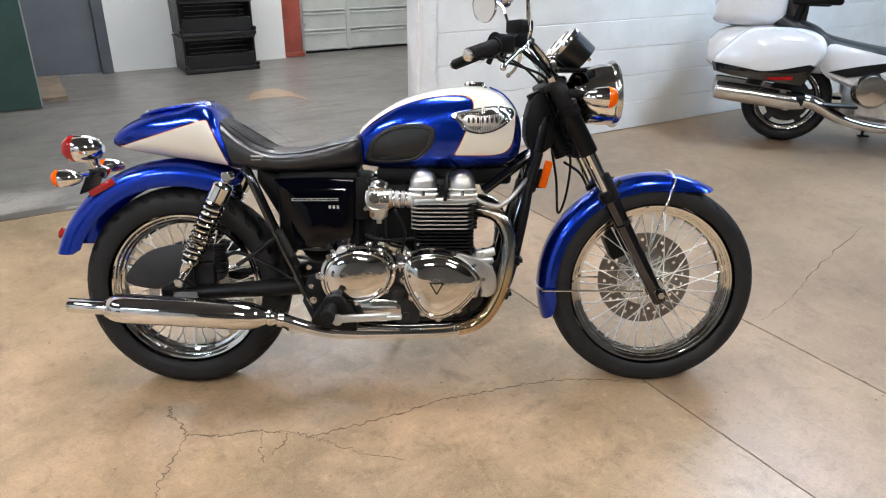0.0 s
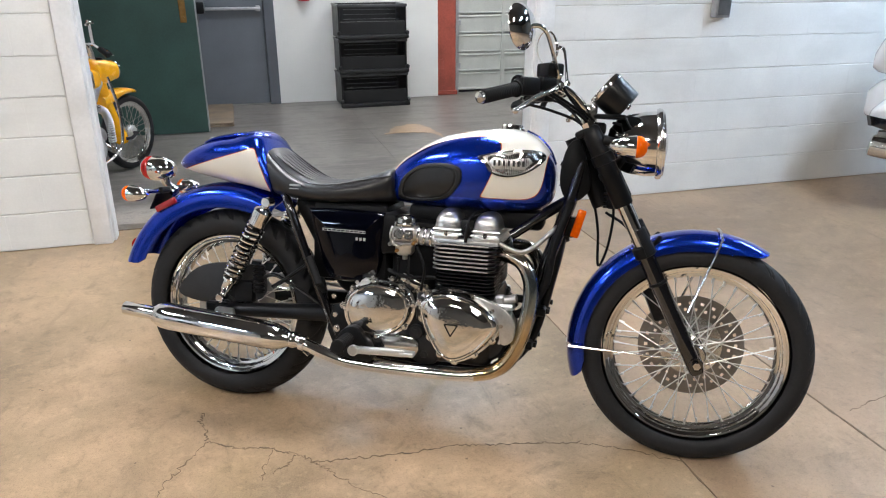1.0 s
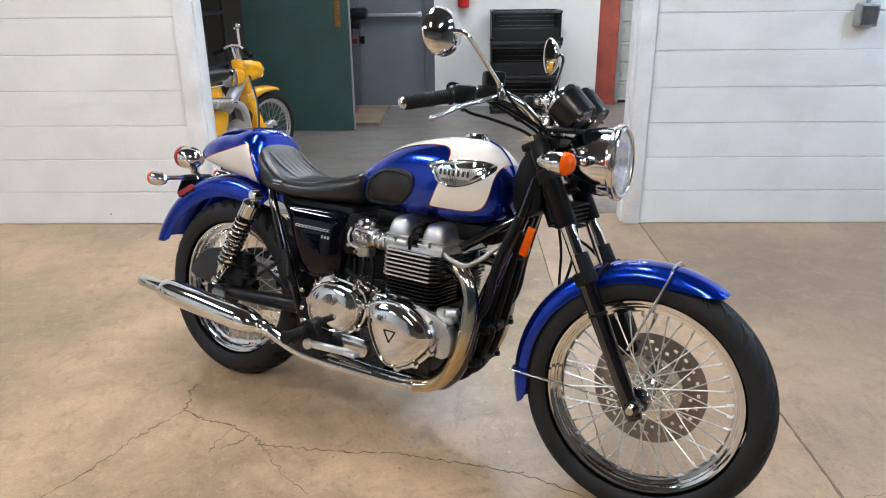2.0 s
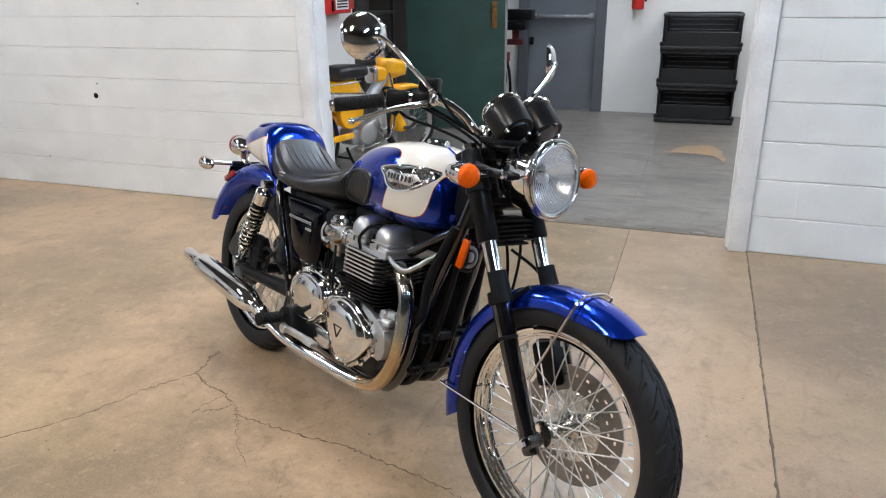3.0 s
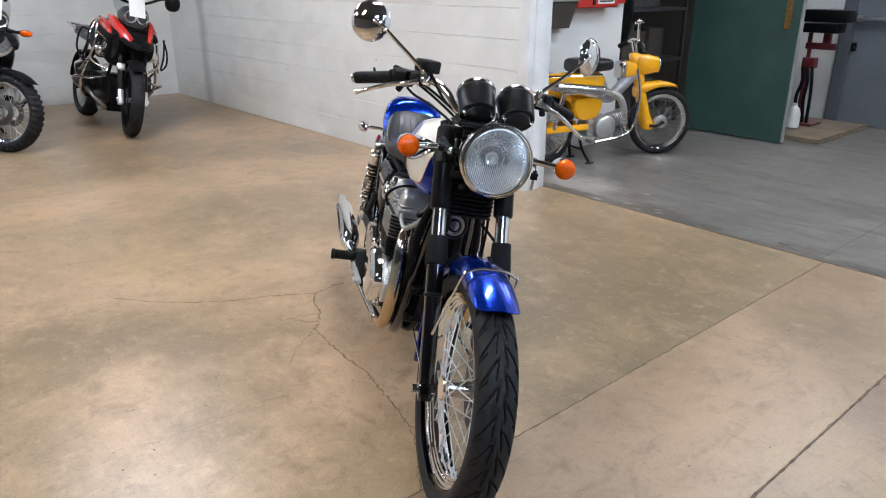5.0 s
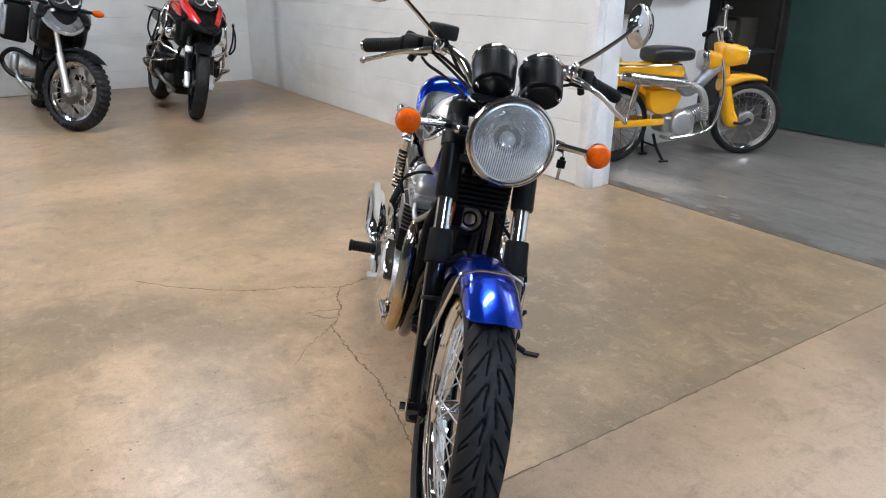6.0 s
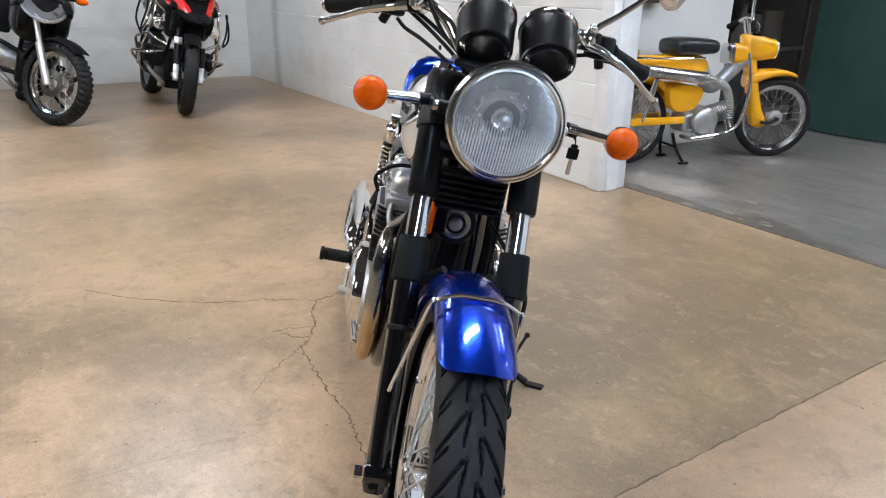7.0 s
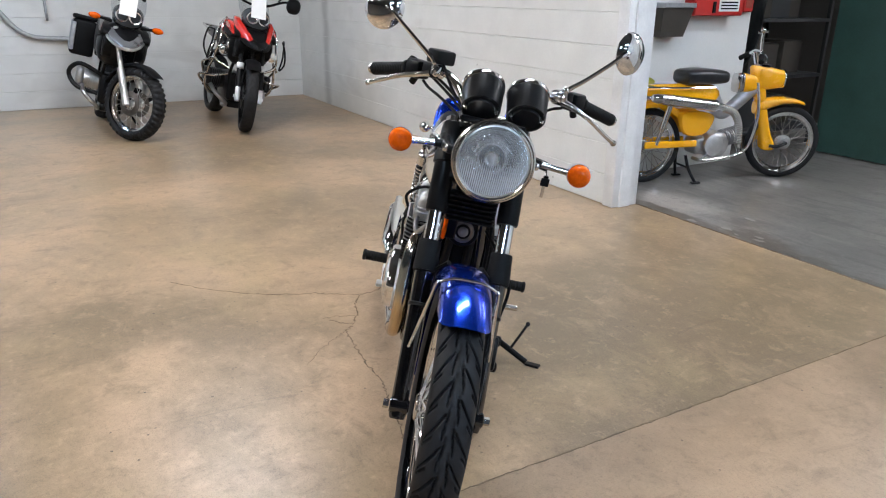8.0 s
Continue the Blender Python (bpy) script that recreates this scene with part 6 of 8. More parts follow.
part("side_case", slab(smooth_outline([(0.84, 0.47), (0.93, 0.44), (0.965, 0.4), (0.965, 0.345), (0.93, 0.33), (0.915, 0.40), (0.87, 0.44)], 3), -0.16, -0.11, 0.006), CAST, bike)
part("brake_pedal", join(xf(box(-0.09, 0.075, -0.008, 0.008, -0.012, 0.012, 0.006, 2), Matrix.Translation((0.575, -0.2, 0.278)) @ pose(0, 0, 0, 0, -3, 0)), box(0.636, 0.68, -0.222, -0.19, 0.276, 0.29, 0.005, 2), rod((0.485, -0.16, 0.272), (0.485, -0.212, 0.272), 0.017, 16, 0.003)), SATIN, bike, "flat alloy brake pedal")
part("gear_lever", join(tube([(0.5, 0.165, 0.285), (0.57, 0.19, 0.28), (0.63, 0.23, 0.272)], 0.008, 10, 4), rod((0.63, 0.225, 0.274), (0.63, 0.302, 0.277), 0.011, 12, 0.003)), POLISHED, bike, "gear lever with rubber tip")
part("head_steady_pipe", tube([(0.9, -0.13, 0.632), (0.93, -0.132, 0.616), (0.976, -0.126, 0.607), (1.015, -0.11, 0.632), (1.045, -0.093, 0.662), (1.065, -0.07, 0.68)], 0.0075, 12, 6), STEEL, bike, "bent alloy air pipe")
for s in (-1, 1):
    part("header_pipe", tube([(0.88, s * 0.085, 0.585), (0.93, s * 0.106, 0.59), (0.975, s * 0.122, 0.573), (1.003, s * 0.13, 0.522), (1.005, s * 0.131, 0.45), (0.987, s * 0.13, 0.353), (0.952, s * 0.131, 0.277), (0.905, s * 0.135, 0.234), (0.84, s * 0.142, 0.217)], [0.021, 0.0225, 0.023, 0.023, 0.022, 0.0205], 20, 6), HEAD_PIPE, bike, "heat-blued chrome header pipe")
    part("exhaust_pipe", tube([(0.845, s * 0.1415, 0.2175), (0.78, s * 0.147, 0.213), (0.6, s * 0.165, 0.216), (0.47, s * 0.179, 0.224), (0.4, s * 0.187, 0.241), (0.33, s * 0.196, 0.268), (0.27, s * 0.2, 0.288)], 0.0195, 18, 6), CHROME, bike, "chrome exhaust pipe")
    part("pipe_flange", rod((0.888, s * 0.09, 0.585), (0.905, s * 0.1, 0.588), 0.033, 18, 0.004), STEEL, bike)
    A, B = Vector((0.3, s * 0.198, 0.279)), Vector((-0.31, s * 0.205, 0.322))
    part("silencer", lathe([(0.0205, 0.0), (0.026, 0.012), (0.026, 0.022), (0.022, 0.026), (0.034, 0.05), (0.041, 0.075), (0.0445, 0.12), (0.0445, 0.44), (0.042, 0.47), (0.036, 0.488), (0.03, 0.494), (0.03, 0.5), (0.0225, 0.504), (0.0225, 0.61), (0.0215, 0.612), (0.019, 0.61), (0.019, 0.53), (0.0, 0.525)], A, B - A, 36), CHROME, bike, "chrome megaphone silencer")
    part("silencer_clamp", join(lathe([(0.021, 0), (0.024, 0.003), (0.024, 0.017), (0.021, 0.02)], (0.325, s * 0.196, 0.27), (-1, 0, 0.25), 24), rod((0.32, s * 0.196, 0.248), (0.335, s * 0.196, 0.236), 0.006, 8)), CHROME, bike)
    part("silencer_bracket", slab([(0.0, 0.345), (0.05, 0.345), (0.06, 0.31), (0.01, 0.305)], s * 0.15 - 0.004, s * 0.15 + 0.004), STEEL, bike)

for i, (x, z) in enumerate(((0.47, 0.47), (0.52, 0.49), (0.69, 0.48), (0.73, 0.49))):
    part("engine_bolt", rod((x, -0.12, z), (x, -0.14, z), 0.007, 6), POLISHED, bike)
for s in (-1, 1):
    part("gear_boss", join(rod((0.5, s * 0.1, 0.465), (0.5, s * 0.15, 0.465), 0.02, 18, 0.004), box(0.5, 0.58, s * 0.12 - 0.02, s * 0.12 + 0.02, 0.455, 0.485, 0.008, 2)), SATIN, bike)
    part("tube_clamp", rod((0.395, s * 0.135, 0.42), (0.395, s * 0.145, 0.42), 0.009, 10, 0.002), POLISHED, bike)
    part("tube_clamp", rod((0.4, s * 0.135, 0.36), (0.4, s * 0.145, 0.36), 0.009, 10, 0.002), POLISHED, bike)
part("gearbox_top", join(box(0.5, 0.7, -0.115, 0.115, 0.435, 0.482, 0.016, 2), box(0.56, 0.63, -0.13, -0.06, 0.455, 0.497, 0.012, 2), xf(box(-0.05, 0.05, -0.012, 0.012, -0.014, 0.014, 0.006, 2), Matrix.Translation((0.655, -0.128, 0.482)) @ pose(0, 0, 0, 0, 24, 0))), POLISHED, bike, "polished alloy gearbox top")
for x, z in ((0.53, 0.478), (0.585, 0.492), (0.635, 0.49), (0.672, 0.47)):
    part("engine_bolt", join(rod((x, -0.118, z), (x, -0.142, z), 0.0115, 14, 0.003), rod((x, -0.14, z), (x, -0.149, z), 0.0065, 6, 0.001)), POLISHED, bike)
part("case_rib", join(*[xf(box(-0.004, 0.004, -0.158, -0.12, -0.05, 0.05, 0.002), Matrix.Translation((0.905 + 0.017 * k, 0, 0.4 - 0.012 * k)) @ pose(0, 0, 0, 0, 18, 0)) for k in range(3)], box(0.87, 0.96, -0.148, -0.1, 0.43, 0.448, 0.005)), SATIN, bike, "cast ribs beside the engine cover")
part("lower_case", join(slab(smooth_outline([(0.66, 0.33), (0.71, 0.31), (0.735, 0.262), (0.72, 0.232), (0.66, 0.235), (0.64, 0.28)], 3), -0.132, -0.1, 0.006), rod((0.69, -0.13, 0.262), (0.69, -0.138, 0.262), 0.012, 6, 0.002)), DARK_CAST, bike)
for x, z in ((0.425, 0.392), (0.45, 0.345), (0.405, 0.315)):
    part("plate_bolt", join(rod((x, -0.134, z), (x, -0.142, z), 0.012, 16, 0.002), rod((x, -0.14, z), (x, -0.147, z), 0.0065, 6, 0.001)), POLISHED, bike)
part("starter_motor", rod((0.62, -0.02, 0.47), (0.62, -0.13, 0.47), 0.03, 20, 0.006), DARK_CAST, bike)
part("coolant_joint", join(rod((0.925, -0.12, 0.455), (0.965, -0.12, 0.465), 0.014, 12, 0.003), box(0.9, 0.93, -0.14, -0.1, 0.44, 0.47, 0.006)), CAST, bike)

# oil cooler, horn, reflectors, stand
# black plate added to stand in for the darkness between the frame tubes
part("downtube_filler", slab([(1.045, 0.67), (1.068, 0.67), (1.03, 0.47), (1.0, 0.34), (0.965, 0.275), (0.945, 0.275), (0.975, 0.34), (1.003, 0.47)], -0.05, 0.05, 0.006), GRIP_RUBBER, bike, "matte black guard between the frame tubes")
part("oil_line", tube([(1.085, -0.02, 0.74), (1.075, -0.03, 0.62), (1.05, -0.035, 0.48), (1.02, -0.035, 0.35), (0.97, -0.04, 0.26), (0.9, -0.05, 0.225)], 0.0125, 12, 5), BLACK_SATIN, bike)
part("oil_line", tube([(1.085, 0.025, 0.74), (1.075, 0.03, 0.62), (1.05, 0.03, 0.48), (1.02, 0.03, 0.35), (0.97, 0.03, 0.26), (0.9, 0.03, 0.225)], 0.0125, 12, 5), BLACK_SATIN, bike)
for z in (0.31, 0.42):
    x = 0.99 + (z - 0.31) * 0.3
    part("engine_mount", join(box(x - 0.02, x + 0.025, -0.085, 0.085, z - 0.014, z + 0.014, 0.005), *[rod((x + 0.022, y, z), (x + 0.036, y, z), 0.0085, 6, 0.001) for y in (-0.06, -0.035, 0.06)]), BLACK_SATIN, bike, "black engine mount plate")
for s in (-1, 1):
    part("pipe_clamp", join(lathe([(0.02, -0.008), (0.0225, -0.005), (0.0225, 0.005), (0.02, 0.008)], (0.845, s * 0.1415, 0.2175), (1, s * -0.08, 0.04), 20)), CHROME, bike)
# added black box that darkens the gap below the tank
part("under_tank_filler", box(0.6, 1.02, -0.05, 0.05, 0.66, 0.716, 0.015, 2), BLACK_PLASTIC, bike)
oc = part("regulator", box(1.2, 1.235, -0.072, 0.062, 0.745, 0.815, 0.006), BLACK_SATIN, bike, "black finned regulator")
for i in range(6):
    part("fin", box(1.19, 1.252, -0.068, 0.058, 0.747 + 0.0125 * i, 0.7515 + 0.0125 * i, 0.001), BLACK_SATIN, oc)
part("cooler_hose", tube([(1.1, -0.07, 0.76), (1.06, -0.1, 0.62), (1.04, -0.1, 0.5), (0.98, -0.1, 0.42), (0.93, -0.1, 0.41)], 0.013, 10, 5), BLACK_PLASTIC, bike)
part("cooler_hose", tube([(1.1, 0.06, 0.76), (1.06, 0.09, 0.62), (1.04, 0.095, 0.5), (0.98, 0.1, 0.42), (0.93, 0.1, 0.41)], 0.013, 10, 5), BLACK_PLASTIC, bike)
hn = part("horn", lathe([(0.042, -0.03), (0.045, -0.012), (0.045, 0.0), (0.041, 0.006), (0.034, 0.006)], (1.09, 0.0, 0.672), (1, 0, 0.12), 32), BLACK_SATIN, bike, "round black horn")
part("horn_ring", lathe([(0.02, 0.005), (0.026, 0.009), (0.032, 0.008), (0.033, 0.003)], (1.09, 0.0, 0.672), (1, 0, 0.12), 32, close=True), STEEL, hn, "bright ring")
part("horn_cap", lathe([(0.014, 0.004), (0.015, 0.01), (0.01, 0.013), (0.0, 0.0135)], (1.09, 0.0, 0.672), (1, 0, 0.12), 24), STEEL, hn)
part("side_reflector", xf(box(-0.0125, 0.0125, -0.006, 0.006, -0.043, 0.043, 0.005, 2), Matrix.Translation((1.124, -0.055, 0.693)) @ pose(0, 0, 0, 0, 14, 0)), ORANGE, bike, "amber side reflector")
part("reflector_bracket", box(1.06, 1.117, -0.056, -0.02, 0.65, 0.71, 0.004), BLACK_SATIN, bike)
part("side_stand", join(tube([(0.56, 0.115, 0.215), (0.6, 0.22, 0.15), (0.65, 0.31, 0.118), (0.675, 0.375, 0.092)], 0.011, 12, 4), xf(box(-0.02, 0.035, -0.013, 0.013, -0.005, 0.005, 0.003), Matrix.Translation((0.675, 0.395, 0.0855)) @ pose(0, 0, 0, 11.2, 0, 0) @ pose(0, 0, 0, 0, 0, 60)), tube([(0.65, 0.312, 0.125), (0.63, 0.335, 0.165), (0.605, 0.36, 0.208)], 0.005, 8, 3), ball((0.603, 0.362, 0.211), 0.009, n=10)), BLACK_SATIN, bike, "black side stand")


# ---- back room ----
door = tagged(new("door_1"), "grey painted steel exit door, closed, in a dark grey frame", "door", kind="structure")
door.matrix_basis = pose(0, BACK, 0)
part("door_frame", join(box(-0.47, -0.36, -0.05, 0.12, 0, 2.13, 0.004), box(0.39, 0.5, -0.05, 0.12, 0, 2.13, 0.004), box(-0.36, 0.39, -0.05, 0.12, 2.05, 2.13, 0.004)), GREY_FRAME, door)
part("door_leaf", box(-0.358, 0.388, 0.0, 0.045, 0.012, 2.045, 0.003), GREY_DOOR, door)
part("threshold", box(-0.36, 0.39, -0.03, 0.1, 0.0, 0.011, 0.003), STEEL, door)
part("push_bar", join(box(-0.33, 0.36, -0.07, -0.035, 1.015, 1.045, 0.007, 2), box(-0.33, -0.27, -0.06, 0.0, 1.0, 1.06, 0.008), box(0.31, 0.36, -0.06, 0.0, 1.0, 1.06, 0.008)), GREY_METAL, door, "brushed metal push bar")
part("latch", join(box(-0.345, -0.3, -0.03, 0.0, 0.72, 0.8, 0.004), rod((-0.32, -0.05, 0.76), (-0.32, 0, 0.76), 0.012, 12)), BLACK_SATIN, door)

green = tagged(new("door_2"), "dark green painted sliding door leaf standing open", "door", kind="structure")
green.matrix_basis = pose(-0.25, 4.53, 0)
part("door_leaf", box(-1.0, 0.0, 0.0, 0.05, 0.012, 2.5, 0.003), GREEN, green)
part("edge_strip", box(0.0, 0.012, 0.002, 0.048, 0.012, 2.5, 0.002), GREY_METAL, green)
part("latch_plate", join(box(-0.13, -0.075, -0.008, 0.0, 0.98, 1.22, 0.004), rod((-0.105, -0.025, 1.02), (-0.105, 0, 1.02), 0.014, 14, 0.002), rod((-0.105, -0.02, 1.16), (-0.105, 0, 1.16), 0.018, 14, 0.002)), BRASS, green, "worn brass latch plate")


def storage_bin(m, wobble):
    t = thing("storage_bin", m @ pose(0, 0, 0, 0, 0, wobble), "black plastic storage bin in a stack by the white wall", "bin", "stacked black bins")
    w, d, h = 0.37, 0.26, 0.345
    part("body", join(box(-w, w, -0.2, d, 0.0, 0.03, 0.008), box(-w, w, d - 0.02, d, 0.0, h, 0.006), box(-w, -w + 0.02, -0.2, d, 0.0, h, 0.006), box(w - 0.02, w, -0.2, d, 0, h, 0.006), box(-w + 0.02, w - 0.02, -0.2, -0.18, 0.03, 0.17, 0.005)), BIN_PLASTIC, t)
    part("front_lip", join(box(-w - 0.015, w + 0.015, -0.255, -0.2, -0.012, 0.034, 0.012, 2), box(-w - 0.02, -w + 0.02, -0.25, -0.2, 0.03, 0.075, 0.01), box(w - 0.02, w + 0.02, -0.25, -0.2, 0.03, 0.075, 0.01)), BIN_PLASTIC, t)
    part("rim", join(box(-w - 0.008, w + 0.008, -0.21, -0.19, h - 0.03, h, 0.006), box(-w - 0.008, -w + 0.014, -0.2, d, h - 0.02, h, 0.004), box(w - 0.014, w + 0.008, -0.2, d, h - 0.02, h, 0.004)), BIN_HIGHLIGHT, t)
    for i in range(3):
        part("rib", box(-w + 0.06, w - 0.08, -0.187, -0.178, 0.19 + i * 0.048, 0.197 + i * 0.048, 0.002), BIN_HIGHLIGHT, t)
    return t


for i in range(3):
    storage_bin(pose(1.5, BACK - 0.3, 0.012 + 0.36 * i), (0.6, -0.8, 0.3)[i])

ext = thing("fire_extinguisher", pose(0.83, BACK - 0.085, 1.1), "red fire extinguisher hung on the white wall", "extinguisher")
part("cylinder", lathe([(0.045, 0), (0.062, 0.008), (0.065, 0.03), (0.065, 0.36), (0.055, 0.4), (0.03, 0.43), (0.02, 0.44)], (0, 0, 0), (0, 0, 1), 28), RED_PAINT, ext)
part("valve", join(rod((0, 0, 0.44), (0, 0, 0.48), 0.015, 12), box(-0.01, 0.09, -0.012, 0.012, 0.48, 0.49, 0.003), box(-0.01, 0.09, -0.012, 0.012, 0.505, 0.515, 0.003)), BLACK_SATIN, ext)
part("hose", tube([(0.02, 0, 0.46), (0.09, -0.01, 0.42), (0.09, -0.01, 0.2), (0.075, 0, 0.08)], 0.009, 8, 5), BLACK_PLASTIC, ext)
part("bracket", box(-0.03, 0.03, 0.055, 0.085, 0.1, 0.4, 0.003), STEEL, ext)

tagged(part("guard_post", join(box(2.36, 2.6, 6.08, 6.2, 0.0, 2.9, 0.01), box(2.345, 2.615, 6.06, 6.2, 0.0, 0.05, 0.006), box(2.36, 2.44, 6.068, 6.085, 0.3, 0.42, 0.004)), RUST_RED), "weathered red steel post beside the garage door", "post")

gd = tagged(new("garage_door"), "pale sectional garage door, closed, with horizontal panels", "garage door", kind="structure")
gd.matrix_basis = pose(2.62, 6.2, 0)
for i in range(11):
    z = 0.02 + i * 0.225
    part("panel", join(box(0.05, 2.98, 0.02, 0.05, z + 0.004, z + 0.221, 0.006), box(0.05, 2.98, 0.008, 0.024, z + 0.19, z + 0.214, 0.005), box(0.05, 2.98, 0.01, 0.024, z + 0.01, z + 0.03, 0.005)), GARAGE_PAINT, gd)
part("bottom_seal", box(0.05, 2.98, 0.015, 0.06, 0.0, 0.022, 0.004), BLACK_PLASTIC, gd)
part("track", join(box(0.0, 0.045, -0.03, 0.06, 0.0, 2.5, 0.003), box(-0.02, 0.0, -0.03, -0.02, 0.0, 2.5), *[box(0.0, 0.07, -0.035, 0.0, 0.3 + 0.5 * i, 0.36 + 0.5 * i, 0.004) for i in range(4)]), GREY_METAL, gd, "galvanised door track")
part("stile", join(*[box(x, x + 0.05, 0.0, 0.02, 0.02, 2.48, 0.003) for x in (0.6, 1.45, 2.2)]), GARAGE_PAINT, gd)

pal = thing("plywood_stack", pose(-0.36, 5.36, 0.0), "two dull brown plywood sheets lying on the grey floor", "plywood sheets")
part("sheet", box(-0.345, 0.335, -0.565, 0.56, 0.0, 0.016, 0.002), WOOD, pal)
part("sheet", box(-0.34, 0.33, -0.555, 0.565, 0.019, 0.036, 0.002), WOOD, pal)
part("batten", join(box(-0.33, 0.325, -0.55, -0.5, 0.0155, 0.0195), box(-0.33, 0.325, 0.45, 0.5, 0.0155, 0.0195)), DARK_GAP, pal)

mach = thing("tool_stand", pose(-0.45, 5.5, 0.036), "dark red metal stand with black boxes on top, on plywood", "tool stand")
part("base", box(-0.13, 0.1, -0.12, 0.12, 0.0, 0.022, 0.006), STAND_RED, mach)
part("column", join(rod((-0.085, 0, 0.02), (-0.085, 0, 0.78), 0.02, 14), box(-0.12, 0.0, -0.05, 0.05, 0.54, 0.64, 0.01, 2)), STAND_RED, mach, "dark red column with a clamp block")
part("cross_bar", join(box(-0.12, 0.15, -0.03, 0.03, 0.72, 0.78, 0.008, 2), box(-0.11, -0.08, -0.02, 0.02, 0.76, 0.88, 0.004), box(0.03, 0.1, -0.02, 0.02, 0.76, 0.88, 0.004)), STAND_RED, mach, "dark red cross bar")
part("lower_box", box(-0.14, 0.18, -0.1, 0.1, 0.875, 0.962, 0.012, 2), BLACK_SATIN, mach, "black box")
part("upper_box", box(-0.15, 0.25, -0.11, 0.11, 0.972, 1.085, 0.014, 2), BLACK_SATIN, mach, "black box")
part("hose", join(*[tube([(-0.1 + d, -0.05, 0.55), (-0.06 + d, -0.1, 0.42), (-0.09 + 1.5 * d, -0.11, 0.25), (-0.05 + d, -0.09, 0.03)], 0.016, 8, 5) for d in (0.0, 0.05, 0.09)]), BLACK_PLASTIC, mach, "black hoses hanging from the clamp")
jug = thing("white_jug", pose(-0.45, 5.2, 0.04), "small white plastic jug on plywood", "jug")
part("body", lathe([(0.05, 0), (0.06, 0.01), (0.06, 0.13), (0.045, 0.18), (0.02, 0.21)], (-0.0, 0, 0), (0, 0, 1), 20), WHITE_PLASTIC, jug)
part("lid", lathe([(0.022, 0), (0.022, 0.025), (0.015, 0.028)], (0, 0, 0.205), (0, 0, 1), 16), WHITE_PLASTIC, jug)

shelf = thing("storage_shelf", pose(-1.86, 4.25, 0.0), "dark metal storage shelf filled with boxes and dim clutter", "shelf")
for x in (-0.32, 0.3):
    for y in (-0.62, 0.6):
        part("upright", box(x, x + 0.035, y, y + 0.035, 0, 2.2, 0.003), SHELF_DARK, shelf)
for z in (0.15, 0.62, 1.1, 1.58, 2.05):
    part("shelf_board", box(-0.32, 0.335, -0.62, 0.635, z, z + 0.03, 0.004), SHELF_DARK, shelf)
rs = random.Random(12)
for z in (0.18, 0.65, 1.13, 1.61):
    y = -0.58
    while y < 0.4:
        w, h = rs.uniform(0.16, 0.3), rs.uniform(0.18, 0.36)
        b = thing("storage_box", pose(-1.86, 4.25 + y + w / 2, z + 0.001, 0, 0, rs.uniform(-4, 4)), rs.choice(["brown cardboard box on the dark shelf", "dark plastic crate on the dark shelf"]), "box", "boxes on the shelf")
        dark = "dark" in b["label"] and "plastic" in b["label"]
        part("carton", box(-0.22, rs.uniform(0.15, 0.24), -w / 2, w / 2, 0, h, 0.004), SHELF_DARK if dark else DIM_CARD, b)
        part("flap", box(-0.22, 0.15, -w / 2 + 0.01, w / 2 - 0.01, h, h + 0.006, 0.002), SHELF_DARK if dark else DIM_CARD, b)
        y += w + 0.04
jacket = tagged(part("dark_jacket", join(body([(-0.0, 0.1, 0.9, 1.5), (0.05, 0.16, 0.75, 1.62), (0.1, 0.15, 0.8, 1.6), (0.14, 0.08, 0.9, 1.5)], 2.2, 24, 4)), BLACK_SATIN), "dark jacket hanging at the end of the white wall", "jacket")
jacket.matrix_basis = pose(-1.56, 3.72, 0.0)

# on the white stub wall
fb = thing("alarm_box", pose(-1.35, 3.07, 1.165), "red metal fire alarm box on the white wall", "alarm box")
part("case", box(0.0, 0.11, -0.27, 0.25, 0.0, 0.34, 0.008), RED_PAINT, fb)
part("plate", box(0.11, 0.113, -0.02, 0.2, 0.03, 0.12, 0.001), PAPER, fb, "white printed plate with plain dark bars")
part("plate_bars", join(*[box(0.1125, 0.115, 0.0, 0.18, 0.045 + 0.022 * i, 0.056 + 0.022 * i) for i in range(3)]), BLACK_PLASTIC, fb)
part("latch", box(0.11, 0.122, -0.09, -0.06, 0.02, 0.1, 0.003), BLACK_SATIN, fb)
sb = thing("alarm_switch", pose(-1.35, 3.45, 1.19), "small red switch box on the white wall", "switch")
part("case", box(0.0, 0.05, -0.05, 0.06, 0.0, 0.12, 0.006), RED_PAINT, sb)
part("plate", box(0.05, 0.053, -0.03, 0.04, 0.03, 0.09), RUST_RED, sb)
tr = thing("wall_tray", pose(-1.35, 2.61, 1.02), "brown and grey metal tray box on the white wall", "tray")
part("bin", loft([[(0.0, -0.12, 0.0), (0.1, -0.12, 0.0), (0.1, 0.11, 0.0), (0.0, 0.11, 0.0)], [(0.0, -0.15, 0.2), (0.14, -0.15, 0.2), (0.14, 0.15, 0.2), (0.0, 0.15, 0.2)]]), DIM_CARD, tr, "brown tapered bin", 20)
part("rim", box(0.0, 0.155, -0.16, 0.16, 0.2, 0.235, 0.006), GREY_METAL, tr)

# outlet on the partition and marks on the walls
cb = thing("outlet_box", pose(2.97, FRONT - 0.008, 1.12), "grey surface-mounted outlet box with conduit on the block wall", "outlet")
part("case", box(-0.055, 0.055, -0.05, 0.006, 0.0, 0.12, 0.006), GREY_METAL, cb)
part("cover", box(-0.045, 0.045, -0.056, -0.05, 0.012, 0.108, 0.002), STEEL, cb)
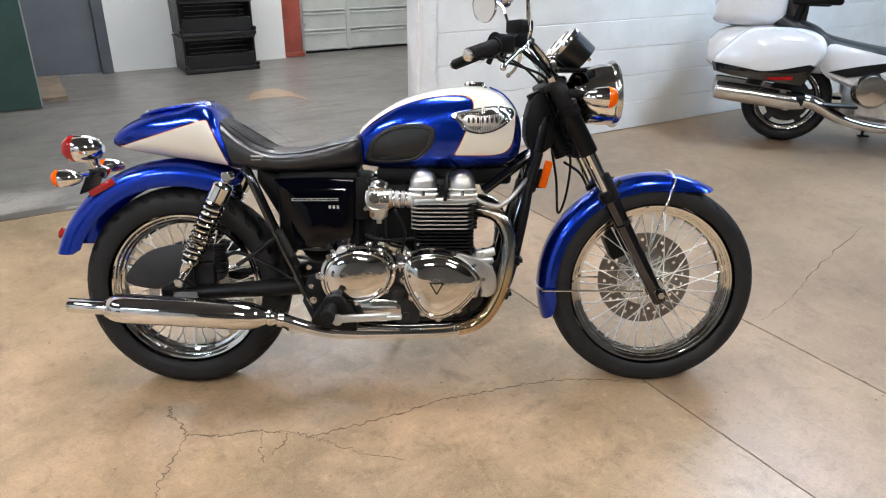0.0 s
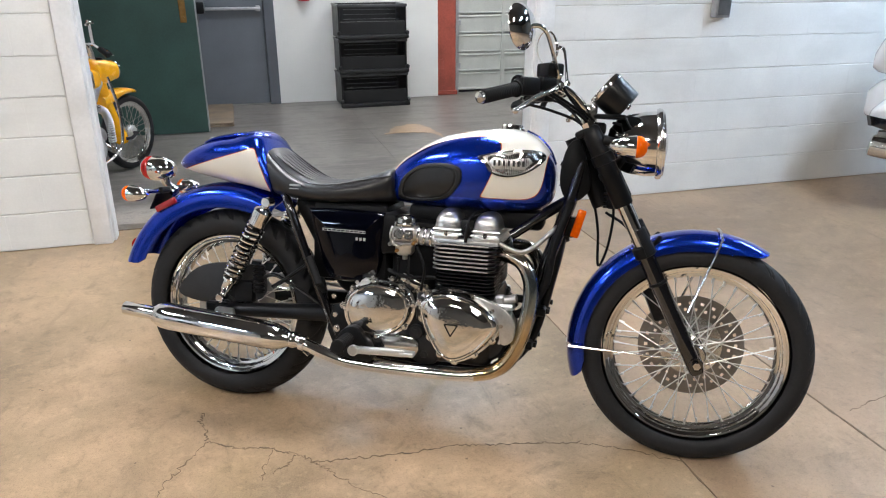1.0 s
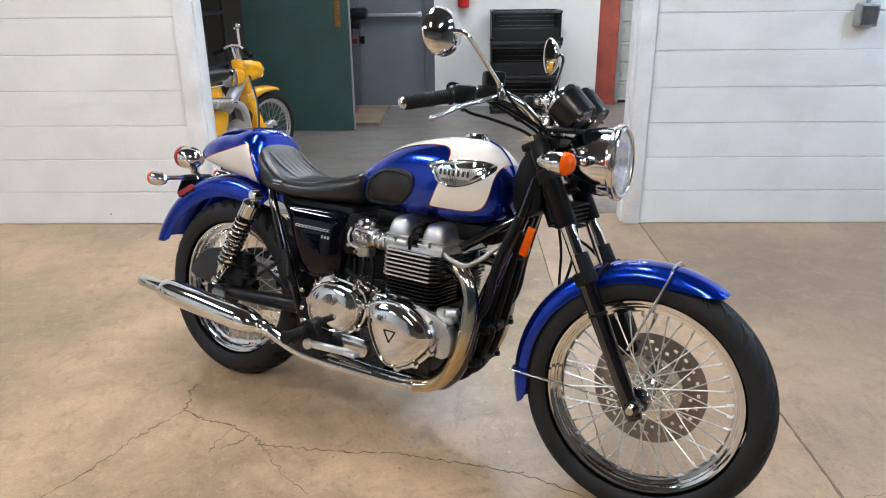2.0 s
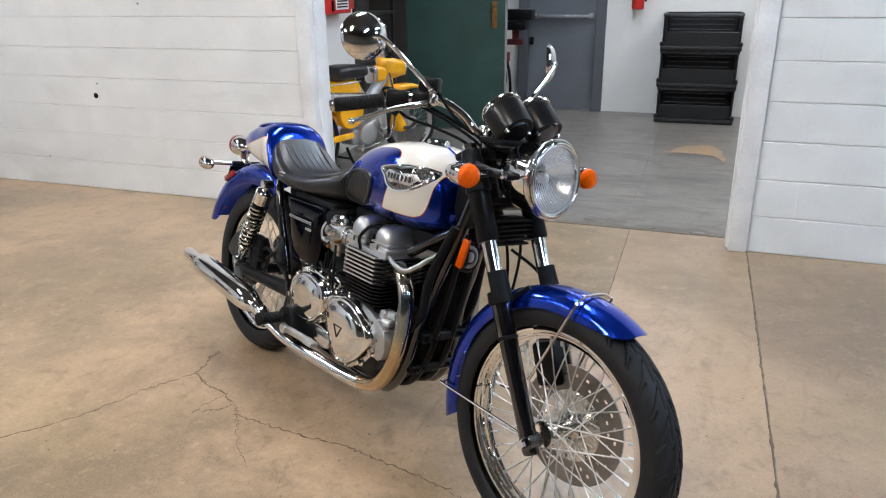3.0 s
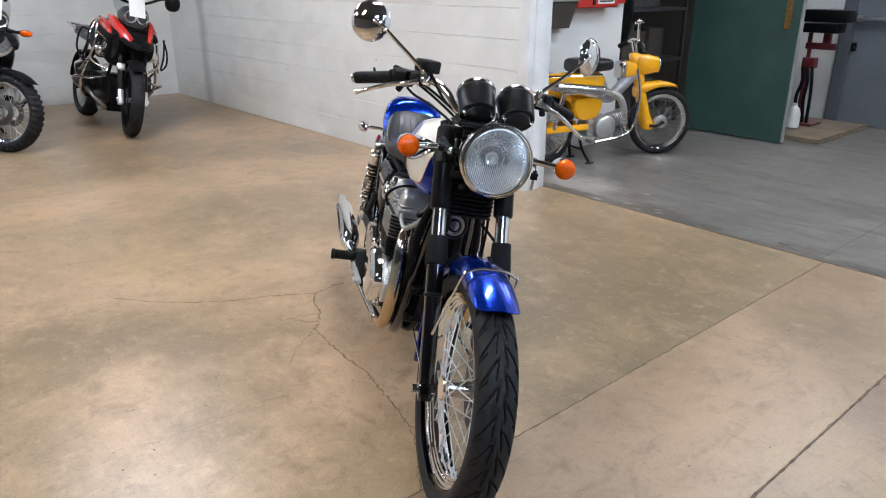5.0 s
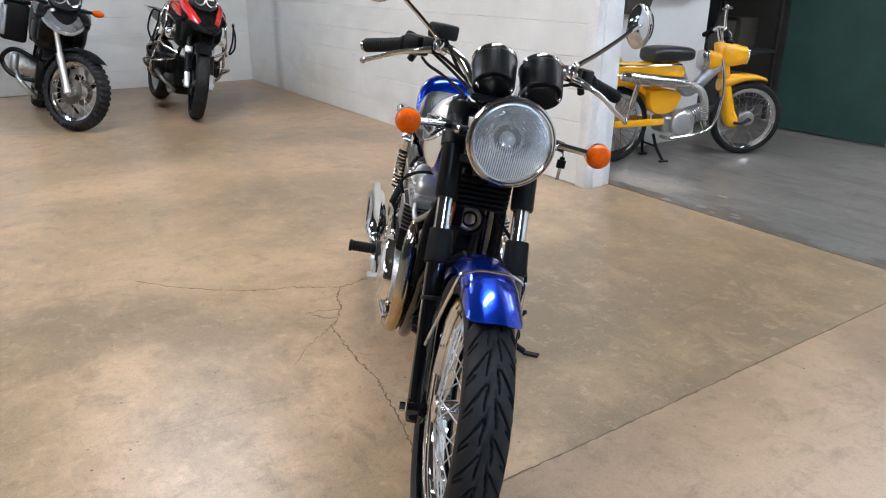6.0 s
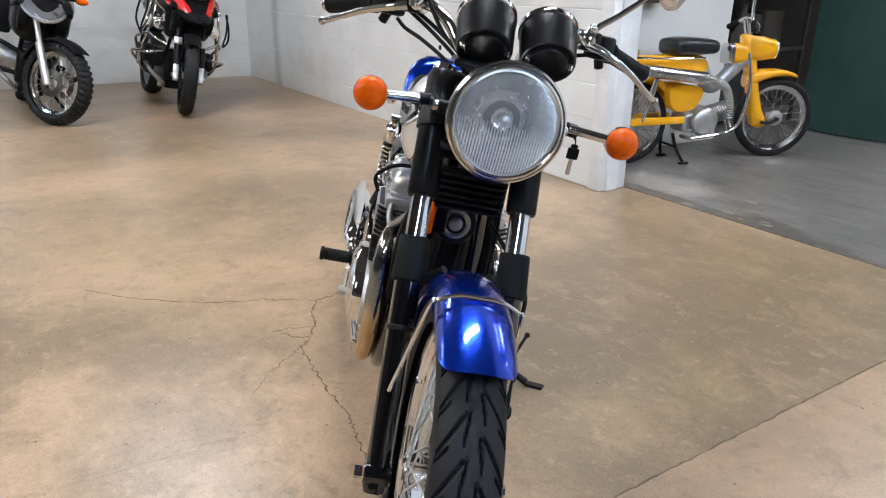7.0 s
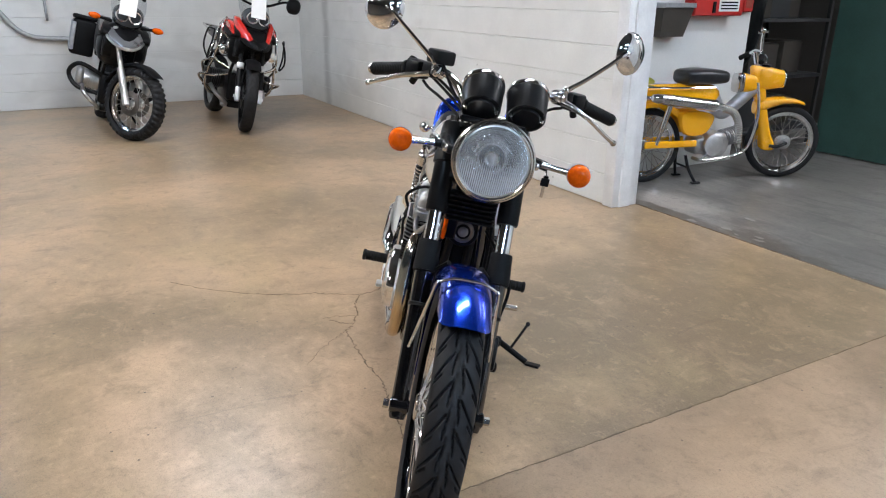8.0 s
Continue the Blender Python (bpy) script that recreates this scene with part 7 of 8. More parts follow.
part("conduit", rod((0, -0.02, 0.12), (0, -0.02, 2.25), 0.0125, 12), GREY_METAL, cb)
tagged(part("wall_anchor", lathe([(0.006, -0.004), (0.018, -0.003), (0.02, 0.0), (0.012, 0.002)], (-2.43, FRONT - 0.002, 0.676), (0, -1, 0), 14), BLACK_PLASTIC), "small dark anchor hole plugged in the block wall", "anchor")

hs = thing("air_hose", pose(LEFT, 0, 0), "grey air hose looped on the white block wall", "hose")
part("loop", tube([(0.03, -2.2, 1.6), (0.04, -1.85, 1.3), (0.05, -1.68, 1.05), (0.05, -1.55, 0.88), (0.05, -1.4, 0.8), (0.05, -1.15, 0.775), (0.04, -0.9, 0.775), (0.03, -0.6, 0.78)], 0.026, 12, 6), GREY_METAL, hs)
hk = thing("wall_hook", pose(LEFT, -1.24, 0.98), "bent metal hook on the block wall", "hook")
part("stem", tube([(0.0, 0, 0.3), (0.03, 0.0, 0.28), (0.035, 0.0, 0.06), (0.06, 0.0, 0.0), (0.1, 0.0, 0.02), (0.11, 0, 0.07)], 0.014, 10, 5), GREY_METAL, hk)
part("plate", box(0.0, 0.006, -0.03, 0.03, 0.2, 0.34, 0.002), GREY_METAL, hk)


# ---- yellow moped ----
moped = thing("moped", Matrix.Translation((-1.12, 2.33, 0)) @ pose(0, 0, 0, 0, 0, 75.3), "yellow step-through moped with black seat on its centre stand", "moped")
for nm, x in (("rear_wheel", 0.0), ("front_wheel", 1.115)):
    wheel(nm, moped, (x, 0, 0.272), 0.272, 0.062, 0.056, 0.216, 0.045, 36, 0.045, 0, CHROME, DISC_STEEL, CAST, 96, 18)
part("rear_body", body([(0.54, 0.03, 0.53, 0.66), (0.48, 0.065, 0.52, 0.7), (0.38, 0.085, 0.53, 0.705), (0.24, 0.085, 0.575, 0.71), (0.08, 0.08, 0.615, 0.71), (-0.08, 0.07, 0.6, 0.7), (-0.2, 0.06, 0.52, 0.64), (-0.27, 0.05, 0.44, 0.54)], 2.6, 32, 4), YELLOW, moped, "yellow pressed rear body")
part("rear_fender", arc_fender((0.0, 0, 0.272), [(-0.06, 0.285), (-0.06, 0.31), (-0.04, 0.33), (0, 0.335), (0.04, 0.33), (0.06, 0.31), (0.06, 0.285)], 60, -100, 30), YELLOW, moped)
for s in (-1, 1):
    part("side_cover", pad(smooth_outline([(0.2, 0.5), (0.26, 0.52), (0.38, 0.52), (0.47, 0.49), (0.46, 0.42), (0.4, 0.355), (0.28, 0.35), (0.22, 0.4)], 4), [(1, -0.01), (1, 0.02), (0.94, 0.032), (0.7, 0.04), (0.02, 0.042)], lambda x, z, h, s=s: (x, s * (0.075 + h), z)), YELLOW, moped, "yellow side cover")
    part("rear_damper", join(rod((0.03, s * 0.09, 0.29), (0.11, s * 0.09, 0.56), 0.014, 12), rod((0.06, s * 0.09, 0.4), (0.11, s * 0.09, 0.58), 0.022, 14, 0.004)), POLISHED, moped)
    part("swingarm", join(box(-0.06, 0.36, s * 0.085 - 0.012, s * 0.085 + 0.012, 0.265, 0.315, 0.01, 2)), YELLOW, moped, "yellow swingarm")
part("frame_spine", tube([(0.5, 0, 0.6), (0.58, 0, 0.5), (0.66, 0, 0.52), (0.8, 0, 0.64), (0.86, 0, 0.68)], [0.06, 0.05, 0.045, 0.05, 0.05], 20, 5), GREY_METAL, moped, "grey spine under the step-through")
part("seat", body([(0.575, 0.06, 0.735, 0.775), (0.55, 0.1, 0.712, 0.8), (0.45, 0.115, 0.706, 0.812), (0.33, 0.118, 0.704, 0.818), (0.235, 0.11, 0.706, 0.81), (0.215, 0.07, 0.73, 0.785)], 3.2, 40, 5), VINYL, moped, "black vinyl saddle")
part("carrier", join(*[tube([(0.45, s * 0.1, 0.69), (0.1, s * 0.11, 0.695), (-0.28, s * 0.1, 0.71), (-0.33, s * 0.06, 0.71), (-0.34, 0, 0.71)], 0.007, 8, 4) for s in (-1, 1)], *[rod((x, -0.1, 0.705), (x, 0.1, 0.705), 0.005, 8) for x in (-0.05, -0.15, -0.25)]), CHROME, moped, "chrome rear carrier")
part("tail_lamp", body([(-0.26, 0.03, 0.54, 0.62), (-0.3, 0.032, 0.54, 0.62), (-0.34, 0.025, 0.55, 0.61)], 3, 20, 3), RED_LENS, moped, "red tail lamp")
part("engine", join(lathe([(0.03, -0.13), (0.07, -0.125), (0.092, -0.11), (0.098, -0.09), (0.098, 0.09), (0.08, 0.11)], (0.52, 0, 0.275), (0, 1, 0), 32), box(0.36, 0.62, -0.08, 0.08, 0.2, 0.33, 0.03, 3), rod((0.58, 0, 0.29), (0.76, 0, 0.33), 0.055, 20, 0.006)), CAST, moped, "cast alloy engine")
part("cylinder_fins", join(*[lathe([(0.066, 0), (0.066, 0.006)], (0.62 + 0.018 * i, 0, 0.3 + 0.004 * i), (1, 0, 0.22), 20) for i in range(8)]), CAST, moped)
part("engine_cover", lathe([(0.085, -0.1), (0.08, -0.122), (0.05, -0.138), (0.0, -0.142)], (0.49, 0, 0.28), (0, 1, 0), 32), SATIN, moped, "round alloy cover")
part("crank_lever", join(tube([(0.42, -0.14, 0.22), (0.36, -0.16, 0.18), (0.3, -0.17, 0.2)], 0.008, 8, 3), rod((0.3, -0.15, 0.2), (0.3, -0.22, 0.2), 0.013, 10)), STEEL, moped)
BEND = curve_points([(0.68, -0.13, 0.3), (0.655, -0.14, 0.42), (0.6, -0.145, 0.51), (0.5, -0.145, 0.555)], 7)
ex = part("exhaust", tube([(0.74, -0.03, 0.27), (0.72, -0.11, 0.22), (0.68, -0.13, 0.3), (0.655, -0.14, 0.42), (0.6, -0.145, 0.51), (0.5, -0.145, 0.555), (0.42, -0.145, 0.57)], [0.016, 0.019, 0.021, 0.022, 0.024, 0.028], 14, 6), CHROME, moped, "chrome exhaust pipe")
part("silencer", lathe([(0.014, 0), (0.027, 0.02), (0.032, 0.05), (0.032, 0.5), (0.025, 0.54), (0.012, 0.55), (0.012, 0.6)], (0.46, -0.145, 0.565), (-1, 0, 0.13), 24), CHROME, ex, "chrome silencer")
slots = [(0.0, 0.003), (0.0395, 0.003)]
for k in range(22):
    h = 0.006 + 0.02 * k
    w = 0.042 - 0.004 * k / 22
    slots += [(w, h), (w, h + 0.0125), (w - 0.005, h + 0.0135), (w - 0.005, h + 0.019)]
part("heat_shield", lathe(slots + [(0.037, 0.45), (0.03, 0.452)], (0.44, -0.145, 0.5675), (-1, 0, 0.13), 24), POLISHED, ex, "slotted bright heat shield")
part("flex_rings", join(*[lathe([(0.024, -0.004), (0.0275, -0.002), (0.0275, 0.002), (0.024, 0.004)], p, q - p, 14) for p, q in zip(BEND, BEND[1:])]), SATIN, ex)
for k in range(3):
    part("shield_clip", lathe([(0.037, 0), (0.0415, 0.002), (0.0415, 0.012), (0.037, 0.014)], (0.42 - 0.17 * k, -0.145, 0.57 + 0.0221 * k), (-1, 0, 0.13), 20), CHROME, ex)
leg = []
for z, hx, hy in ((0.83, 0.03, 0.03), (0.815, 0.045, 0.048), (0.76, 0.05, 0.054), (0.68, 0.046, 0.05), (0.58, 0.042, 0.046), (0.48, 0.042, 0.048), (0.4, 0.044, 0.055), (0.33, 0.049, 0.062), (0.27, 0.055, 0.064), (0.235, 0.056, 0.06), (0.215, 0.045, 0.05), (0.207, 0.025, 0.03)):
    xc = 0.85 + (0.8 - z) * 0.25 + (0.012 if z < 0.3 else 0)
    leg.append([(xc + hx * math.copysign(abs(math.cos(a)) ** 0.75, math.cos(a)), hy * math.copysign(abs(math.sin(a)) ** 0.75, math.sin(a)), z) for a in np.linspace(0, 2 * math.pi, 24, endpoint=False)])
part("front_leg", loft(leg), YELLOW, moped, "yellow pressed steel fork", 60)
for s in (-1, 1):
    part("fork_link", join(tube([(1.0, s * 0.062, 0.25), (1.06, s * 0.068, 0.246), (1.115, s * 0.066, 0.27)], 0.012, 10, 3), rod((1.115, s * 0.045, 0.272), (1.115, s * 0.08, 0.272), 0.011, 10)), CARRIER_GREY, moped)
part("brake_drum", lathe([(0.02, -0.04), (0.048, -0.038), (0.055, -0.03), (0.055, -0.01)], (1.115, 0, 0.272), (0, 1, 0), 28), CAST, moped, "small alloy brake drum")
part("head_shell", body([(0.845, 0.045, 0.69, 0.8), (0.86, 0.062, 0.665, 0.825), (0.9, 0.07, 0.655, 0.83), (0.95, 0.071, 0.658, 0.82), (1.0, 0.068, 0.667, 0.807), (1.035, 0.065, 0.675, 0.8)], 2.8, 32, 4), YELLOW, moped, "yellow headlight housing")
part("headlight", lathe([(0.066, 0), (0.068, 0.008), (0.062, 0.014), (0.055, 0.014), (0.04, 0.024), (0, 0.03)], (1.038, 0, 0.737), (1, 0, 0), 28), CHROME, moped, "chrome rimmed headlight")
part("speedometer", lathe([(0.045, 0), (0.045, 0.012), (0.04, 0.016), (0, 0.017)], (0.9, 0, 0.822), (0.1, 0, 1), 24), BLACK_SATIN, moped)
part("front_fender", body([(0.87, 0.05, 0.48, 0.575), (0.96, 0.062, 0.515, 0.6), (1.06, 0.065, 0.55, 0.607), (1.15, 0.06, 0.556, 0.596), (1.21, 0.045, 0.55, 0.578), (1.235, 0.02, 0.544, 0.562)], 2.4, 28, 4), YELLOW, moped, "yellow front fender")
part("lamp_housing", body([(0.71, 0.05, 0.655, 0.765), (0.75, 0.06, 0.64, 0.775), (0.82, 0.055, 0.64, 0.76), (0.86, 0.04, 0.65, 0.74)], 3.2, 24, 3), YELLOW, moped)
part("front_lamp", join(body([(0.68, 0.04, 0.655, 0.765), (0.687, 0.055, 0.64, 0.775), (0.715, 0.058, 0.637, 0.778), (0.722, 0.055, 0.64, 0.775)], 4, 28, 3)), POLISHED, moped, "chrome faced side lamp behind the leg")
part("handlebar", join(rod((0.86, 0, 0.82), (0.83, 0, 0.93), 0.03, 16, 0.004), tube([(0.82, -0.12, 0.9), (0.83, -0.09, 0.915), (0.838, -0.05, 0.93), (0.84, 0, 0.93), (0.838, 0.05, 0.93), (0.83, 0.09, 0.915), (0.82, 0.12, 0.9)], 0.011, 10, 5)), CHROME, moped, "chrome handlebar")
for s in (-1, 1):
    part("grip", rod((0.822, s * 0.11, 0.905), (0.79, s * 0.2, 0.865), 0.019, 12, 0.004), GRIP_RUBBER, moped)
    part("lever", tube([(0.85, s * 0.1, 0.91), (0.845, s * 0.16, 0.89), (0.82, s * 0.21, 0.865)], 0.006, 8, 3), POLISHED, moped)
part("mirror_stem", join(tube([(0.84, -0.05, 0.93), (0.835, -0.05, 1.0), (0.835, -0.05, 1.07)], 0.011, 10, 4), ball((0.835, -0.05, 1.075), 0.02, n=10), rod((0.8, -0.05, 1.06), (0.87, -0.05, 1.07), 0.01, 10, 0.002)), CHROME, moped)
part("leg_guard_bar", tube([(0.78, -0.12, 0.72), (0.79, -0.16, 0.5), (0.74, -0.17, 0.28), (0.66, -0.14, 0.2), (0.4, -0.13, 0.17)], 0.01, 10, 6), POLISHED, moped, "chrome leg guard bar")
part("centre_stand", join(*[tube([(0.3, s * 0.06, 0.2), (0.32, s * 0.09, 0.1), (0.36, s * 0.13, 0.008)], 0.011, 8, 3) for s in (-1, 1)], box(0.33, 0.4, -0.145, -0.115, 0.0, 0.014, 0.004), box(0.33, 0.4, 0.115, 0.145, 0.0, 0.014, 0.004), rod((0.32, -0.08, 0.11), (0.32, 0.08, 0.11), 0.008, 8)), BLACK_SATIN, moped, "black centre stand")
turned = Matrix.Translation((0.86, 0, 0)) @ pose(0, 0, 0, 0, 0, -16) @ Matrix.Translation((-0.86, 0, 0))
for ob in moped.children:
    if ob.name.split(".")[0] in ("front_wheel", "front_leg", "fork_link", "brake_drum", "head_shell", "headlight", "speedometer", "front_fender", "handlebar", "grip", "lever", "mirror_stem"):
        ob.matrix_basis = turned @ ob.matrix_basis
cloth = thing("folded_cloth", Matrix.Translation((-1.12, 2.33, 0)) @ pose(0, 0, 0, 0, 0, 75.3) @ Matrix.Translation((-0.13, 0, 0.715)), "yellow-green folded cloth on the rear carrier of the moped", "cloth")
part("fold", body([(-0.12, 0.05, 0, 0.02), (-0.1, 0.09, 0, 0.045), (0.0, 0.1, 0, 0.055), (0.09, 0.09, 0, 0.045), (0.11, 0.05, 0, 0.02)], 2.5, 24, 4), LEAF_CLOTH, cloth)
part("top_fold", body([(-0.08, 0.04, 0.045, 0.06), (-0.05, 0.07, 0.045, 0.075), (0.05, 0.065, 0.045, 0.072), (0.07, 0.03, 0.045, 0.058)], 2.5, 24, 4), LEAF_CLOTH, cloth)


# ---- two parked adventure motorcycles and a white touring motorcycle ----
def adventure(m, label, paint, trim, steer, panniers, bars_guard, knobbly, lean=-9):
    t = thing("motorcycle", m @ pose(0, 0, 0, lean, 0, 0) @ pose(0, 0, 0, 0, -1.9 if knobbly else 0, 0), label, "motorcycle", "parked adventure motorcycles")
    wheel("rear_wheel", t, (0, 0, 0.315), 0.315, 0.15, 0.1, 0.216, 0.1, 28 if knobbly else 20, 0.06, 0 if knobbly else 30, STEEL, STEEL, BLACK_SATIN, 260, 30, lugs=38 if knobbly else 0)
    fa = (1.53, 0, 0.33)
    ax = Matrix.Translation((1.29, 0, 0.80)) @ pose(0, 0, 0, 0, 0, steer) @ Matrix.Translation((-1.29, 0, -0.80))
    fc = ax @ Vector(fa)
    wheel("front_wheel", t, tuple(fc), 0.33, 0.128 if knobbly else 0.115, 0.092, 0.2415, 0.075, 24, 0.055, 0 if knobbly else 30, POLISHED if knobbly else BLACK_SATIN, SPOKE if knobbly else BLACK_SATIN, CAST, 320, 30, steer=steer, lugs=40 if knobbly else 0)
    F = lambda s: xf(s, ax)
    for s in (-1, 1):
        part("fork_tube", F(join(rod((1.53, s * 0.1, 0.31), (1.40, s * 0.1, 0.62), 0.03, 16, 0.004), rod((1.42, s * 0.1, 0.58), (1.27, s * 0.1, 0.96), 0.021, 14))), SATIN if knobbly else BLACK_SATIN, t, "silver fork leg" if knobbly else "black fork leg")
        part("brake_disc", F(xf(disc_shape(0.06, 0.11, 0.005, 72, 5, False), Matrix.Translation((1.53, s * 0.06, 0.33)))), DISC_STEEL if knobbly else DARK_CAST, t)
        part("caliper", F(box(1.42, 1.5, s * 0.08 - 0.02, s * 0.08 + 0.02, 0.38, 0.47, 0.01)), BLACK_SATIN, t)
        if not knobbly:
            part("fork_clamp", F(join(xf(box(-0.03, 0.03, -0.034, 0.034, -0.03, 0.03, 0.008, 2), Matrix.Translation((1.405, s * 0.1, 0.61)) @ pose(0, 0, 0, 0, -22, 0)), rod((1.43, s * 0.1, 0.6), (1.45, s * 0.1, 0.59), 0.012, 8))), SATIN, t, "silver fork clamp")
            part("axle_foot", F(join(xf(box(-0.026, 0.026, -0.024, 0.024, -0.06, 0.08, 0.01, 2), Matrix.Translation((1.525, s * 0.104, 0.34)) @ pose(0, 0, 0, 0, -22, 0)), rod((1.53, s * 0.1, 0.33), (1.53, s * 0.14, 0.33), 0.016, 10, 0.003))), SATIN, t, "silver axle foot")
    part("front_mudguard", F(arc_fender(fa, [(-0.07, 0.335), (-0.066, 0.35), (-0.04, 0.362), (0, 0.366), (0.04, 0.362), (0.066, 0.35), (0.07, 0.335)], -70, 40, 24)), BLACK_PLASTIC, t)
    part("handlebar", F(tube([(1.05, -0.4, 1.27), (1.12, -0.28, 1.29), (1.17, -0.12, 1.22), (1.18, 0, 1.2), (1.17, 0.12, 1.22), (1.12, 0.28, 1.29), (1.05, 0.4, 1.27)], 0.012, 10, 5)), BLACK_SATIN, t)
    for s in (-1, 1):
        part("grip", F(rod((1.1, s * 0.31, 1.285), (1.05, s * 0.4, 1.27), 0.018, 12, 0.004)), GRIP_RUBBER, t)
        if bars_guard:
            part("hand_guard", F(body([(1.08, 0.05, 1.21, 1.32), (1.13, 0.07, 1.19, 1.34), (1.17, 0.06, 1.2, 1.33), (1.19, 0.03, 1.23, 1.3)], 2.4, 20, 3, y=s * 0.36)), BLACK_PLASTIC, t)
        if not knobbly:
            continue
        ind = part("indicator", join(rod((1.25, s * 0.12, 1.0), (1.27, s * 0.24, 1.01), 0.014, 10), ball((1.26, s * 0.26, 1.01), 0.036, 0.7, 1.3, 0.8, 16)), BLACK_PLASTIC, t)
        part("lens", ball((1.275, s * 0.265, 1.012), 0.034, 0.75, 1.45, 0.8, 16), ORANGE, ind, "amber lens")
    # beak, tank, screen
    part("beak", body([(1.18, 0.15, 0.84, 1.0), (1.3, 0.165, 0.83, 0.97), (1.42, 0.14, 0.815, 0.92), (1.55, 0.085, 0.79, 0.86), (1.62, 0.035, 0.78, 0.82)], 2.6, 28, 4), trim, t, "pointed front beak")
    part("beak_insert", body([(1.2, 0.118, 0.93, 1.0), (1.34, 0.112, 0.9, 0.962), (1.47, 0.07, 0.86, 0.91), (1.55, 0.03, 0.83, 0.862)], 2.4, 20, 4), BLACK_PLASTIC, t, "black beak insert")
    if bars_guard:
        for s in (-1, 1):
            part("beak_flash", pad(smooth_outline([(1.12, 1.06), (1.26, 1.05), (1.42, 0.95), (1.54, 0.84), (1.5, 0.82), (1.38, 0.86), (1.26, 0.9), (1.14, 0.97)], 3), [(1, -0.02), (1, 0.012), (0.9, 0.02), (0.02, 0.022)], lambda x, z, h, s=s: (x, s * (0.16 - 0.42 * max(0, x - 1.32) + h), z)), paint, t, "red beak flash")
    part("beak_edge", join(*[tube([(1.2, s * 0.155, 0.97), (1.32, s * 0.16, 0.9), (1.45, s * 0.125, 0.84), (1.58, s * 0.06, 0.8), (1.63, 0, 0.79)], 0.015, 10, 4) for s in (-1, 1)]), SATIN if knobbly else BLACK_PLASTIC, t)
    part("front_cowl", body([(1.02, 0.19, 0.62, 0.98), (1.15, 0.215, 0.6, 1.0), (1.26, 0.19, 0.66, 1.0), (1.33, 0.13, 0.78, 0.98)], 3, 28, 4), BLACK_SATIN, t, "black front cowl")
    for s in (-1, 1):
        part("tank_panel", pad(smooth_outline([(0.62, 0.82), (0.7, 0.97), (0.95, 1.03), (1.15, 1.0), (1.36, 0.93), (1.38, 0.87), (1.2, 0.84), (1.1, 0.72), (0.95, 0.66), (0.8, 0.72)], 4), [(1, -0.05), (1, 0.02), (0.94, 0.035), (0.6, 0.05), (0.02, 0.055)], lambda x, z, h, s=s: (x, s * (0.17 + h), z)), BLACK_PLASTIC, t, "black tank side panel")
        part("tank_flash", pad(smooth_outline([(0.78, 0.97), (0.95, 1.035), (1.15, 1.005), (1.34, 0.93), (1.36, 0.89), (1.2, 0.92), (1.05, 0.95), (0.9, 0.95)], 4), [(1, 0.02), (1, 0.04), (0.9, 0.055), (0.02, 0.06)], lambda x, z, h, s=s: (x, s * (0.16 + h), z)), paint, t, "painted tank flash")
        part("air_scoop", pad(smooth_outline([(1.15, 0.86), (1.3, 0.88), (1.4, 0.84), (1.36, 0.72), (1.22, 0.68), (1.13, 0.74)], 4), [(1, -0.05), (1, 0.01), (0.9, 0.02), (0.02, 0.025)], lambda x, z, h, s=s: (x, s * (0.15 + h), z)), BLACK_PLASTIC, t)
        part("cylinder", join(rod((0.82, s * 0.1, 0.42), (0.82, s * 0.3, 0.44), 0.085, 24, 0.01), *[lathe([(0.1, 0), (0.1, 0.008)], (0.82, s * (0.17 + 0.02 * i), 0.43), (0, s, 0.05), 24) for i in range(5)], box(0.72, 0.93, s * 0.3 - 0.03, s * 0.3 + 0.04, 0.36, 0.53, 0.03, 3)), CAST if knobbly else DARK_CAST, t, "boxer cylinder")
        for bar in ([tube([(1.02, s * 0.13, 0.84), (1.08, s * 0.25, 0.76), (1.06, s * 0.31, 0.62), (0.97, s * 0.34, 0.42), (0.85, s * 0.28, 0.3), (0.7, s * 0.14, 0.25)], 0.0135, 10, 6), tube([(0.98, s * 0.2, 1.02), (1.12, s * 0.26, 0.98), (1.16, s * 0.28, 0.8), (1.12, s * 0.3, 0.64), (1.16, s * 0.16, 0.56)], 0.012, 10, 6), tube([(1.16, s * 0.28, 0.9), (1.2, s * 0.2, 0.84), (1.22, s * 0.13, 0.74)], 0.011, 10, 5), tube([(1.12, s * 0.3, 0.64), (1.0, s * 0.36, 0.6), (0.86, s * 0.36, 0.56), (0.76, s * 0.3, 0.42)], 0.013, 10, 5), tube([(0.95, s * 0.19, 1.04), (0.98, s * 0.27, 0.9), (0.97, s * 0.3, 0.74), (1.0, s * 0.36, 0.6)], 0.012, 10, 5)] if bars_guard else [tube([(1.02, s * 0.12, 0.5), (1.0, s * 0.3, 0.56), (0.93, s * 0.38, 0.5), (0.9, s * 0.38, 0.42), (0.95, s * 0.3, 0.34), (1.0, s * 0.13, 0.32)], 0.02, 12, 6)]):
            part("crash_bar", bar, POLISHED if bars_guard else BLACK_SATIN, t, "tubular crash bar")
        if bars_guard:
            part("spot_lamp", join(lathe([(0.04, -0.04), (0.05, -0.01), (0.05, 0.01)], (1.17, s * 0.235, 0.73), (1, 0, 0), 24), lathe([(0.046, 0.008), (0.03, 0.016), (0, 0.018)], (1.17, s * 0.235, 0.73), (1, 0, 0), 24)), POLISHED, t, "round spot lamp")
